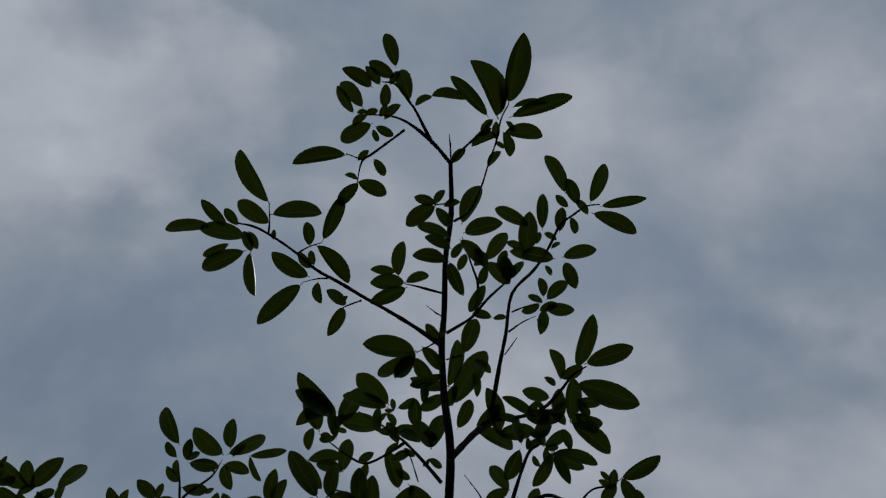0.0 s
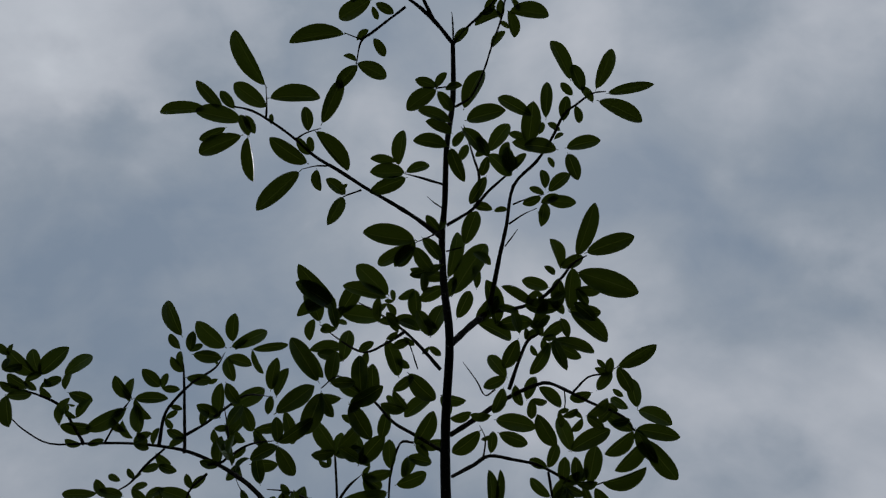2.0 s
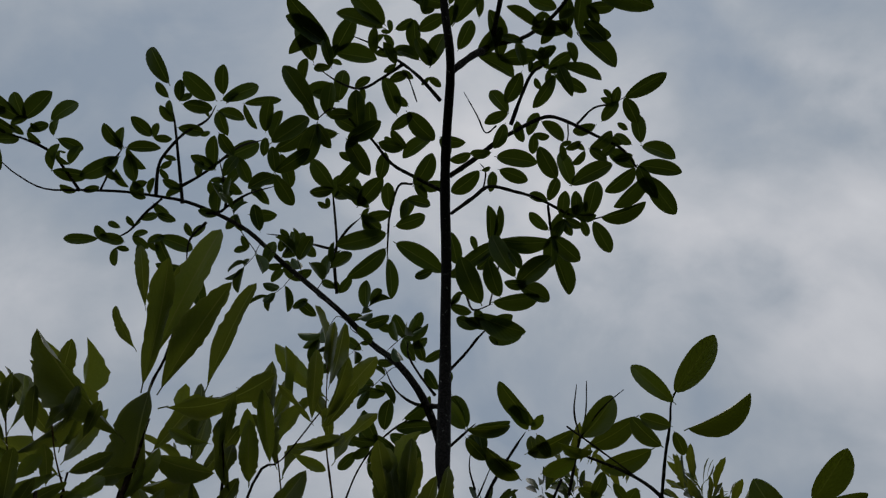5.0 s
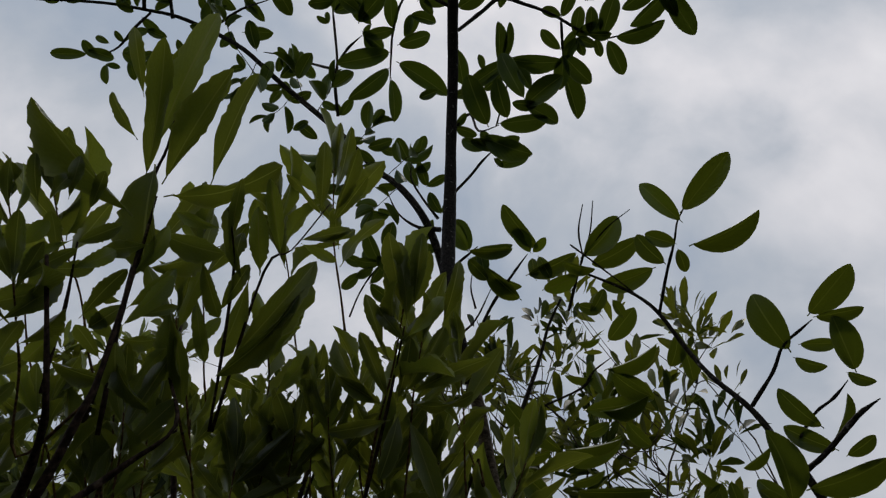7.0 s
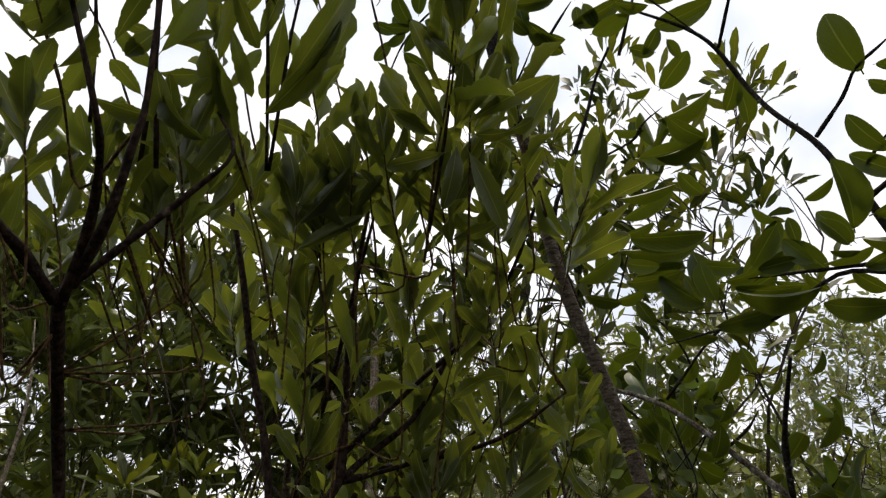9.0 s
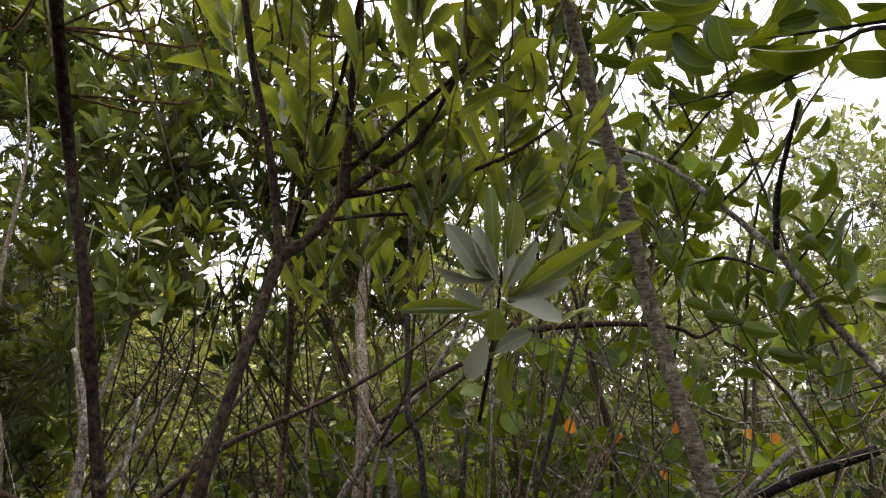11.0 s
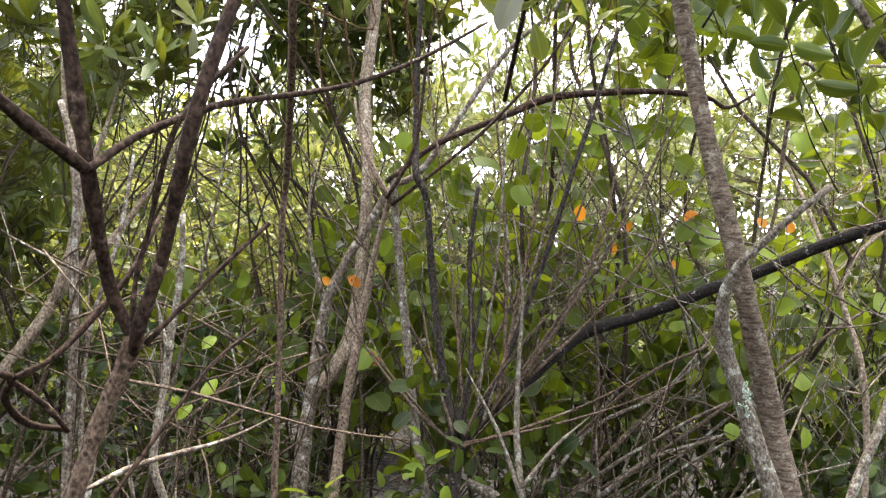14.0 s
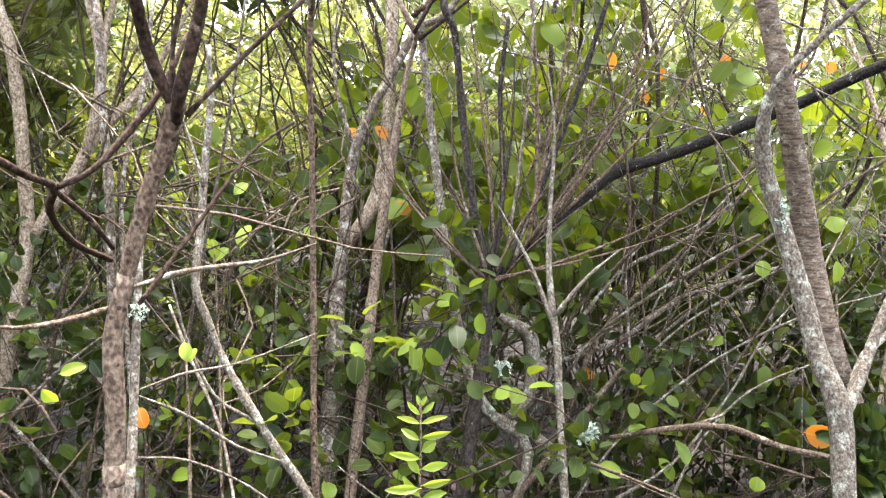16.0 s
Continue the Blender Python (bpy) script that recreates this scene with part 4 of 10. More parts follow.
foliage(limb, oval_leaf, [(-0.195, 1.178, 3.548, -0.282, 1.064, 3.61, 0.055, 9), (-0.167, 1.199, 3.577, -0.155, 1.113, 3.619, 0.046, -9), (-0.081, 1.264, 3.615, -0.09, 1.153, 3.667, 0.054, 2), (-0.044, 1.314, 3.665, -0.055, 1.213, 3.724, 0.049, -3), (0.029, 1.251, 3.704, -0.013, 1.144, 3.749, 0.052, 9), (0.064, 1.224, 3.718, 0.016, 1.197, 3.728, 0.027, -6), (0.008, 1.287, 3.683, 0.075, 1.242, 3.705, 0.035, 3), (-0.031, 1.319, 3.664, 0.052, 1.322, 3.639, 0.041, 21), (0.142, 1.329, 3.735, 0.047, 1.38, 3.687, 0.05, 21), (0.055, 1.234, 3.711, 0.144, 1.319, 3.686, 0.061, 4), (0.161, 1.33, 3.733, 0.242, 1.338, 3.712, 0.04, 17), (0.08, 1.464, 3.651, 0.142, 1.374, 3.708, 0.06, 8)])
foliage(limb, oval_leaf, [(0.092, 1.463, 3.65, 0.177, 1.462, 3.67, 0.042, 20), (-0.17, 1.195, 3.579, -0.095, 1.192, 3.578, 0.036, -4), (-0.078, 1.261, 3.617, -0.153, 1.228, 3.636, 0.04, -8), (0.009, 1.283, 3.685, 0.059, 1.331, 3.656, 0.031, 11), (0.164, 1.328, 3.734, 0.194, 1.369, 3.687, 0.033, 1)])
foliage(limb, oval_leaf, [(-0.118, 1.277, 3.605, -0.049, 1.369, 3.55, 0.057, -8), (-0.188, 1.196, 3.538, -0.232, 1.301, 3.477, 0.062, 0), (-0.306, 1.311, 3.448, -0.207, 1.256, 3.486, 0.045, 19), (-0.317, 1.243, 3.488, -0.215, 1.198, 3.57, 0.055, -5), (-0.304, 1.313, 3.446, -0.254, 1.395, 3.42, 0.047, 2), (-0.154, 1.437, 3.577, -0.226, 1.362, 3.631, 0.056, -13), (-0.153, 1.428, 3.585, -0.078, 1.353, 3.615, 0.045, 14), (-0.006, 1.37, 3.711, -0.023, 1.445, 3.661, 0.044, 5), (-0.137, 1.266, 3.609, -0.212, 1.26, 3.614, 0.036, -19), (-0.071, 1.265, 3.615, -0.116, 1.302, 3.584, 0.032, 20), (0.022, 1.367, 3.713, -0.009, 1.333, 3.734, 0.024, 16), (-0.089, 1.361, 3.634, -0.143, 1.337, 3.63, 0.028, -15)])
foliage(limb, oval_leaf, [(-0.119, 1.283, 3.602, -0.017, 1.228, 3.616, 0.052, 9), (-0.191, 1.198, 3.538, -0.152, 1.255, 3.495, 0.039, 19), (-0.301, 1.312, 3.448, -0.309, 1.247, 3.483, 0.036, 11), (-0.298, 1.316, 3.446, -0.372, 1.338, 3.412, 0.04, 12), (-0.154, 1.433, 3.579, -0.231, 1.446, 3.575, 0.037, -15), (-0.152, 1.422, 3.587, -0.089, 1.47, 3.584, 0.038, -6), (0.019, 1.367, 3.713, 0.047, 1.338, 3.721, 0.019, 1), (-0.092, 1.362, 3.633, -0.091, 1.33, 3.648, 0.017, 21)])
limb = branch("twig", plant, bark_dark, [(0.085, 1.156, 3.597, 0.002), (0.068, 1.12, 3.635, 0.002), (0.055, 1.102, 3.673, 0.002)])
limb = branch("twig", plant, bark_dark, [(0.078, 1.46, 3.662, 0.004), (0.036, 1.478, 3.681, 0.004), (0.009, 1.563, 3.649, 0.004), (0.004, 1.621, 3.606, 0.003), (0.002, 1.684, 3.556, 0.003)])
foliage(limb, oval_leaf, [(-0.098, 1.547, 3.657, -0.015, 1.462, 3.704, 0.061, 0), (0.007, 1.559, 3.653, 0.001, 1.477, 3.7, 0.046, 0), (-0.183, 1.546, 3.65, -0.219, 1.524, 3.652, 0.02, -8), (-0.083, 1.578, 3.636, 0.013, 1.549, 3.632, 0.04, 7), (-0.087, 1.563, 3.644, -0.019, 1.618, 3.635, 0.042, -7), (0.022, 1.596, 3.625, 0.124, 1.574, 3.655, 0.052, 13), (0.007, 1.613, 3.614, -0.158, 1.627, 3.561, 0.062, 8), (0.003, 1.649, 3.586, -0.119, 1.705, 3.492, 0.055, -11), (0.021, 1.635, 3.597, 0.18, 1.697, 3.521, 0.066, -17), (0.005, 1.673, 3.567, 0.019, 1.756, 3.456, 0.044, -20), (-0.172, 1.52, 3.67, -0.087, 1.495, 3.678, 0.043, -12), (0.043, 1.58, 3.638, 0.082, 1.515, 3.669, 0.039, 3)])
foliage(limb, oval_leaf, [(0.057, 1.511, 3.657, 0.139, 1.53, 3.653, 0.04, -18), (-0.094, 1.547, 3.657, -0.105, 1.468, 3.71, 0.046, -0), (-0.184, 1.546, 3.649, -0.19, 1.52, 3.671, 0.017, 5), (-0.081, 1.574, 3.637, -0.023, 1.636, 3.613, 0.037, 8), (-0.169, 1.522, 3.668, -0.151, 1.459, 3.71, 0.037, 2), (0.061, 1.509, 3.659, 0.051, 1.553, 3.616, 0.03, 11)])
foliage(limb, oval_leaf, [(0.085, 1.458, 3.664, 0.126, 1.495, 3.632, 0.031, -10), (-0.056, 1.55, 3.657, -0.098, 1.514, 3.682, 0.029, 4), (-0.056, 1.547, 3.658, -0.08, 1.576, 3.649, 0.018, 17)])
limb = branch("twig", plant, bark_dark, [(-0.161, 1.807, 3.541, 0.005), (-0.171, 1.726, 3.602, 0.005), (-0.164, 1.675, 3.641, 0.004), (-0.173, 1.596, 3.705, 0.004), (-0.179, 1.524, 3.731, 0.003)])
foliage(limb, oval_leaf, [(-0.178, 1.525, 3.731, -0.214, 1.489, 3.749, 0.026, -1), (-0.154, 1.807, 3.543, -0.114, 1.755, 3.565, 0.033, -4), (-0.16, 1.792, 3.554, -0.213, 1.779, 3.574, 0.028, 12), (-0.177, 1.523, 3.732, -0.222, 1.531, 3.709, 0.025, 21), (-0.151, 1.806, 3.542, -0.171, 1.783, 3.578, 0.023, 3)])
limb = branch("twig", plant, bark_dark, [(-0.164, 1.678, 3.638, 0.004), (-0.129, 1.638, 3.669, 0.004), (-0.087, 1.603, 3.686, 0.003)])
limb = branch("twig", plant, bark_dark, [(-0.167, 1.692, 3.627, 0.004), (-0.248, 1.707, 3.679, 0.004), (-0.333, 1.72, 3.74, 0.004), (-0.41, 1.71, 3.741, 0.003)])
foliage(limb, oval_leaf, [(-0.297, 1.728, 3.739, -0.248, 1.792, 3.725, 0.039, -11), (-0.361, 1.775, 3.689, -0.283, 1.72, 3.765, 0.058, 22), (-0.331, 1.73, 3.733, -0.363, 1.692, 3.746, 0.025, 14), (-0.293, 1.729, 3.74, -0.321, 1.761, 3.701, 0.028, -16)])
limb = branch("branch", plant, bark_dark, [(0.173, 2.009, 3.066, 0.0120), (0.145, 1.953, 3.134, 0.0120), (0.102, 1.907, 3.214, 0.0114), (0.033, 1.905, 3.331, 0.0108), (-0.041, 1.911, 3.414, 0.0102), (-0.153, 1.847, 3.506, 0.0096), (-0.358, 1.797, 3.698, 0.0090), (-0.485, 1.741, 3.801, 0.0078), (-0.608, 1.729, 3.89, 0.0072), (-0.723, 1.704, 3.931, 0.0060), (-0.825, 1.693, 3.947, 0.0054), (-0.925, 1.656, 3.913, 0.0048), (-1.037, 1.627, 3.871, 0.0042), (-1.15, 1.605, 3.838, 0.0030), (-1.228, 1.555, 3.842, 0.0024), (-1.27, 1.506, 3.847, 0.0018)])
foliage(limb, oval_leaf, [(-0.446, 1.748, 3.805, -0.47, 1.671, 3.867, 0.049, 21), (-0.414, 1.802, 3.681, -0.389, 1.749, 3.755, 0.045, -9), (-0.362, 1.725, 3.749, -0.299, 1.763, 3.73, 0.037, 21), (-0.482, 1.789, 3.769, -0.533, 1.793, 3.755, 0.026, 14), (-0.332, 1.847, 3.666, -0.259, 1.822, 3.688, 0.039, 13), (-0.222, 1.859, 3.487, -0.283, 1.817, 3.514, 0.038, 9), (-0.167, 1.887, 3.47, -0.227, 1.918, 3.444, 0.035, -7), (-0.137, 1.862, 3.494, -0.078, 1.875, 3.511, 0.03, 5), (-0.251, 1.813, 3.522, -0.297, 1.823, 3.486, 0.028, 16), (-0.396, 1.849, 3.65, -0.358, 1.823, 3.695, 0.031, -9), (-0.073, 1.924, 3.399, -0.135, 1.903, 3.435, 0.036, 14), (-0.416, 1.8, 3.684, -0.353, 1.801, 3.687, 0.03, 18)])
foliage(limb, oval_leaf, [(-0.359, 1.724, 3.749, -0.368, 1.774, 3.727, 0.027, -16), (-0.483, 1.792, 3.768, -0.505, 1.744, 3.779, 0.026, 2), (-0.328, 1.849, 3.665, -0.348, 1.798, 3.712, 0.034, 8)])
limb = branch("twig", plant, bark_dark, [(-0.74, 1.713, 3.935, 0.007), (-0.748, 1.668, 3.978, 0.006), (-0.753, 1.572, 4.02, 0.005), (-0.759, 1.457, 4.068, 0.004), (-0.774, 1.407, 4.106, 0.003)])
foliage(limb, oval_leaf, [(-0.773, 1.351, 4.133, -0.846, 1.239, 4.212, 0.061, -3), (-0.778, 1.39, 4.113, -0.82, 1.341, 4.141, 0.034, -1), (-0.747, 1.404, 4.117, -0.738, 1.334, 4.153, 0.038, 10), (-0.741, 1.41, 4.115, -0.64, 1.436, 4.14, 0.052, 8), (-0.757, 1.459, 4.068, -0.803, 1.4, 4.075, 0.037, -11), (-0.753, 1.474, 4.059, -0.673, 1.51, 4.098, 0.046, 4), (-0.763, 1.44, 4.075, -0.78, 1.393, 4.107, 0.029, -11), (-0.744, 1.679, 3.973, -0.804, 1.633, 3.963, 0.036, 12), (-0.756, 1.581, 4.013, -0.799, 1.567, 4.011, 0.022, 19), (-0.748, 1.401, 4.117, -0.709, 1.39, 4.153, 0.026, 6), (-0.745, 1.676, 3.974, -0.792, 1.685, 3.932, 0.031, 17)])
limb = branch("twig", plant, bark_dark, [(-0.832, 1.692, 3.945, 0.007), (-0.822, 1.605, 3.993, 0.006), (-0.795, 1.557, 4.013, 0.005), (-0.73, 1.497, 4.057, 0.005), (-0.671, 1.489, 4.153, 0.004), (-0.649, 1.461, 4.226, 0.003)])
foliage(limb, oval_leaf, [(-0.645, 1.45, 4.234, -0.755, 1.342, 4.242, 0.074, -8), (-0.624, 1.433, 4.248, -0.618, 1.324, 4.285, 0.055, -3), (-0.635, 1.448, 4.235, -0.503, 1.42, 4.324, 0.058, 13), (-0.557, 1.463, 4.249, -0.416, 1.456, 4.28, 0.036, 3), (-0.647, 1.479, 4.218, -0.548, 1.513, 4.214, 0.05, -22), (-0.658, 1.527, 4.136, -0.693, 1.527, 4.11, 0.021, -17), (-0.832, 1.502, 4.034, -0.889, 1.42, 4.023, 0.048, 19), (-0.832, 1.504, 4.031, -0.769, 1.511, 4.037, 0.03, 6), (-0.661, 1.482, 4.16, -0.672, 1.448, 4.173, 0.018, -21), (-0.615, 1.459, 4.235, -0.573, 1.426, 4.28, 0.033, -18), (-0.818, 1.607, 3.993, -0.779, 1.591, 4.021, 0.024, 12), (-0.553, 1.459, 4.252, -0.509, 1.553, 4.218, 0.031, 21)])
foliage(limb, oval_leaf, [(-0.644, 1.477, 4.22, -0.608, 1.555, 4.167, 0.048, -5), (-0.829, 1.506, 4.03, -0.819, 1.466, 4.071, 0.028, 6), (-0.817, 1.604, 3.994, -0.795, 1.649, 3.992, 0.024, -5)])
limb = branch("twig", plant, bark_dark, [(-0.748, 1.668, 3.978, 0.006), (-0.679, 1.635, 4.005, 0.005), (-0.618, 1.606, 4.061, 0.005), (-0.533, 1.532, 4.035, 0.004), (-0.377, 1.37, 3.775, 0.003)])
foliage(limb, oval_leaf, [(-0.603, 1.6, 4.067, -0.487, 1.574, 4.143, 0.068, 16), (-0.543, 1.559, 4.016, -0.504, 1.65, 3.979, 0.05, -13), (-0.636, 1.635, 4.036, -0.64, 1.532, 4.116, 0.052, -7), (-0.605, 1.482, 4.044, -0.559, 1.567, 4.031, 0.047, -10), (-0.689, 1.644, 3.995, -0.681, 1.595, 4.048, 0.035, 0), (-0.503, 1.64, 3.974, -0.393, 1.641, 4.009, 0.042, 9), (-0.651, 1.653, 4.002, -0.625, 1.717, 3.986, 0.034, 12), (-0.619, 1.652, 4.032, -0.533, 1.701, 3.991, 0.051, 22), (-0.387, 1.355, 3.783, -0.366, 1.248, 3.814, 0.045, 3), (-0.369, 1.373, 3.773, -0.336, 1.305, 3.843, 0.045, -21), (-0.392, 1.418, 3.742, -0.384, 1.363, 3.77, 0.03, 9), (-0.363, 1.405, 3.757, -0.246, 1.337, 3.788, 0.052, 18)])
foliage(limb, oval_leaf, [(-0.341, 1.406, 3.758, -0.31, 1.518, 3.725, 0.045, -16), (-0.54, 1.561, 4.017, -0.582, 1.604, 3.947, 0.044, -2), (-0.632, 1.634, 4.04, -0.712, 1.569, 4.026, 0.048, 18), (-0.502, 1.637, 3.977, -0.433, 1.713, 3.936, 0.038, -2), (-0.652, 1.655, 4, -0.604, 1.669, 4.026, 0.027, -18)])
limb = branch("twig", plant, bark_dark, [(-1.051, 1.627, 3.864, 0.006), (-1.089, 1.569, 3.889, 0.005), (-1.138, 1.509, 3.919, 0.005), (-1.203, 1.462, 3.914, 0.004), (-1.278, 1.419, 3.894, 0.003)])
foliage(limb, oval_leaf, [(-1.287, 1.327, 3.939, -1.324, 1.286, 3.95, 0.027, 17), (-1.209, 1.405, 3.942, -1.312, 1.327, 3.975, 0.064, -9), (-1.21, 1.406, 3.944, -1.127, 1.331, 4.015, 0.064, 0), (-1.138, 1.421, 3.969, -1.069, 1.385, 4.055, 0.052, 3), (-1.223, 1.437, 3.916, -1.298, 1.388, 3.921, 0.043, -10), (-1.202, 1.438, 3.928, -1.155, 1.439, 3.986, 0.036, 12), (-1.13, 1.465, 3.948, -1.126, 1.425, 3.998, 0.031, -6), (-1.122, 1.471, 3.948, -1.06, 1.53, 3.982, 0.044, -10), (-1.084, 1.55, 3.904, -1.05, 1.501, 3.955, 0.038, -6), (-1.114, 1.507, 3.932, -1.121, 1.534, 3.917, 0.015, -6), (-1.288, 1.438, 3.878, -1.259, 1.521, 3.811, 0.053, 2), (-1.133, 1.554, 3.875, -1.034, 1.596, 3.912, 0.052, 16)])
foliage(limb, oval_leaf, [(-1.112, 1.599, 3.857, -1.063, 1.629, 3.864, 0.028, 4), (-1.289, 1.327, 3.939, -1.279, 1.29, 3.956, 0.02, -12), (-1.204, 1.406, 3.945, -1.237, 1.325, 3.988, 0.047, 10), (-1.201, 1.436, 3.931, -1.168, 1.482, 3.926, 0.027, 5), (-1.081, 1.549, 3.906, -1.116, 1.513, 3.9, 0.025, -19), (-1.115, 1.508, 3.931, -1.098, 1.519, 3.937, 0.01, 14), (-1.29, 1.441, 3.874, -1.222, 1.458, 3.911, 0.038, -0), (-1.13, 1.559, 3.874, -1.109, 1.479, 3.926, 0.047, -21)])
foliage(limb, oval_leaf, [(-1.045, 1.629, 3.866, -0.994, 1.625, 3.889, 0.026, 8), (-1.244, 1.412, 3.919, -1.194, 1.399, 3.952, 0.029, -6), (-1.165, 1.447, 3.945, -1.188, 1.415, 3.941, 0.019, -1), (-1.304, 1.363, 3.909, -1.255, 1.373, 3.953, 0.032, 16), (-1.309, 1.393, 3.888, -1.259, 1.441, 3.91, 0.035, 5), (-1.244, 1.41, 3.921, -1.204, 1.442, 3.911, 0.025, -18), (-1.302, 1.365, 3.909, -1.295, 1.34, 3.948, 0.022, 21)])
limb = branch("twig", plant, bark_dark, [(-0.993, 1.637, 3.887, 0.004), (-0.949, 1.554, 3.963, 0.004), (-0.927, 1.526, 3.996, 0.003)])
foliage(limb, oval_leaf, [(-0.924, 1.53, 3.995, -0.982, 1.442, 4.01, 0.051, -14), (-0.935, 1.537, 3.986, -0.929, 1.464, 4.032, 0.041, -19), (-0.923, 1.528, 3.999, -0.805, 1.531, 4.009, 0.044, -15), (-0.913, 1.542, 3.993, -0.886, 1.627, 3.931, 0.052, -4), (-0.935, 1.549, 3.973, -1.05, 1.584, 3.887, 0.061, -15), (-0.984, 1.563, 3.942, -0.931, 1.609, 3.914, 0.036, 18), (-0.949, 1.58, 3.946, -0.913, 1.645, 3.924, 0.037, 21), (-0.862, 1.668, 3.927, -0.895, 1.622, 3.926, 0.027, 16), (-0.91, 1.655, 3.914, -0.848, 1.629, 3.938, 0.034, -8), (-0.846, 1.676, 3.927, -0.83, 1.629, 3.968, 0.031, -22), (-0.92, 1.524, 3.999, -0.867, 1.61, 3.99, 0.039, 12), (-0.984, 1.566, 3.94, -0.936, 1.546, 3.961, 0.027, 6)])
foliage(limb, oval_leaf, [(-0.91, 1.652, 3.914, -0.861, 1.688, 3.925, 0.03, -9)])
limb = branch("twig", plant, bark_dark, [(-0.648, 1.726, 3.886, 0.006), (-0.587, 1.719, 3.913, 0.005), (-0.59, 1.646, 3.97, 0.004), (-0.624, 1.597, 4.066, 0.003)])
foliage(limb, oval_leaf, [(-0.503, 1.681, 3.97, -0.451, 1.691, 3.962, 0.025, -2), (-0.509, 1.745, 3.916, -0.403, 1.744, 3.918, 0.051, 11), (-0.611, 1.739, 3.89, -0.61, 1.661, 3.965, 0.052, -16), (-0.582, 1.658, 3.964, -0.532, 1.608, 4.016, 0.042, -16), (-0.566, 1.723, 3.916, -0.525, 1.695, 3.949, 0.028, 7), (-0.591, 1.686, 3.935, -0.554, 1.667, 3.949, 0.021, 5), (-0.542, 1.739, 3.912, -0.578, 1.772, 3.86, 0.034, -12), (-0.501, 1.682, 3.969, -0.473, 1.662, 3.985, 0.018, -2), (-0.608, 1.737, 3.894, -0.672, 1.709, 3.884, 0.034, 12), (-0.59, 1.686, 3.935, -0.587, 1.666, 3.958, 0.015, -10), (-0.544, 1.739, 3.911, -0.527, 1.789, 3.874, 0.031, 20)])
limb = branch("twig", plant, bark_dark, [(-0.584, 1.716, 3.916, 0.005), (-0.499, 1.66, 3.919, 0.004), (-0.371, 1.552, 3.794, 0.003)])
limb = branch("twig", plant, bark_dark, [(-0.813, 1.702, 3.946, 0.005), (-0.866, 1.736, 3.893, 0.005), (-0.908, 1.771, 3.838, 0.004), (-0.964, 1.785, 3.798, 0.003)])
foliage(limb, oval_leaf, [(-0.993, 1.773, 3.791, -1.108, 1.763, 3.775, 0.039, 9), (-0.961, 1.794, 3.792, -1.012, 1.743, 3.827, 0.038, 6), (-0.945, 1.806, 3.791, -0.944, 1.851, 3.739, 0.033, 10), (-0.863, 1.867, 3.782, -0.877, 1.81, 3.815, 0.032, 14), (-0.919, 1.801, 3.811, -0.989, 1.756, 3.787, 0.042, 10), (-0.891, 1.763, 3.852, -0.917, 1.728, 3.868, 0.022, 7), (-0.877, 1.75, 3.877, -0.828, 1.751, 3.917, 0.031, -7), (-0.9, 1.786, 3.83, -0.845, 1.828, 3.813, 0.034, -13), (-0.933, 1.758, 3.836, -0.978, 1.741, 3.848, 0.024, 21), (-0.829, 1.742, 3.905, -0.762, 1.763, 3.897, 0.034, -10), (-0.842, 1.708, 3.929, -0.794, 1.766, 3.933, 0.036, -5), (-0.947, 1.807, 3.789, -0.906, 1.825, 3.799, 0.022, -12)])
foliage(limb, oval_leaf, [(-0.893, 1.762, 3.852, -0.875, 1.751, 3.871, 0.013, -16), (-0.9, 1.789, 3.828, -0.851, 1.784, 3.856, 0.027, -21)])
limb = branch("twig", plant, bark_dark, [(-0.647, 1.753, 3.872, 0.005), (-0.71, 1.816, 3.854, 0.004), (-0.723, 1.899, 3.796, 0.003)])
foliage(limb, oval_leaf, [(-0.816, 1.787, 3.833, -0.709, 1.866, 3.864, 0.056, -17), (-0.728, 1.899, 3.796, -0.814, 1.861, 3.766, 0.043, -15), (-0.731, 1.9, 3.793, -0.747, 2.012, 3.691, 0.052, 12), (-0.706, 1.896, 3.805, -0.665, 2.016, 3.711, 0.056, -19), (-0.847, 1.8, 3.812, -0.789, 1.793, 3.839, 0.031, -12), (-0.708, 1.882, 3.816, -0.679, 1.87, 3.837, 0.018, 13), (-0.703, 1.811, 3.86, -0.659, 1.779, 3.894, 0.031, -8), (-0.813, 1.787, 3.838, -0.769, 1.882, 3.776, 0.05, 13), (-0.73, 1.895, 3.796, -0.777, 1.933, 3.759, 0.034, 8), (-0.847, 1.798, 3.813, -0.804, 1.84, 3.822, 0.029, 8), (-0.7, 1.812, 3.861, -0.725, 1.766, 3.889, 0.028, 3)])
limb = branch("branch", plant, bark_dark, [(0.194, 1.424, 3.654, 0.0088), (0.261, 1.36, 3.64, 0.0080), (0.321, 1.276, 3.596, 0.0072), (0.377, 1.233, 3.593, 0.0064), (0.428, 1.189, 3.57, 0.0056), (0.467, 1.174, 3.559, 0.0048), (0.517, 1.175, 3.516, 0.0048), (0.58, 1.196, 3.49, 0.0040), (0.646, 1.23, 3.503, 0.0040), (0.693, 1.269, 3.527, 0.0032), (0.724, 1.306, 3.525, 0.0024), (0.752, 1.327, 3.507, 0.0016)])
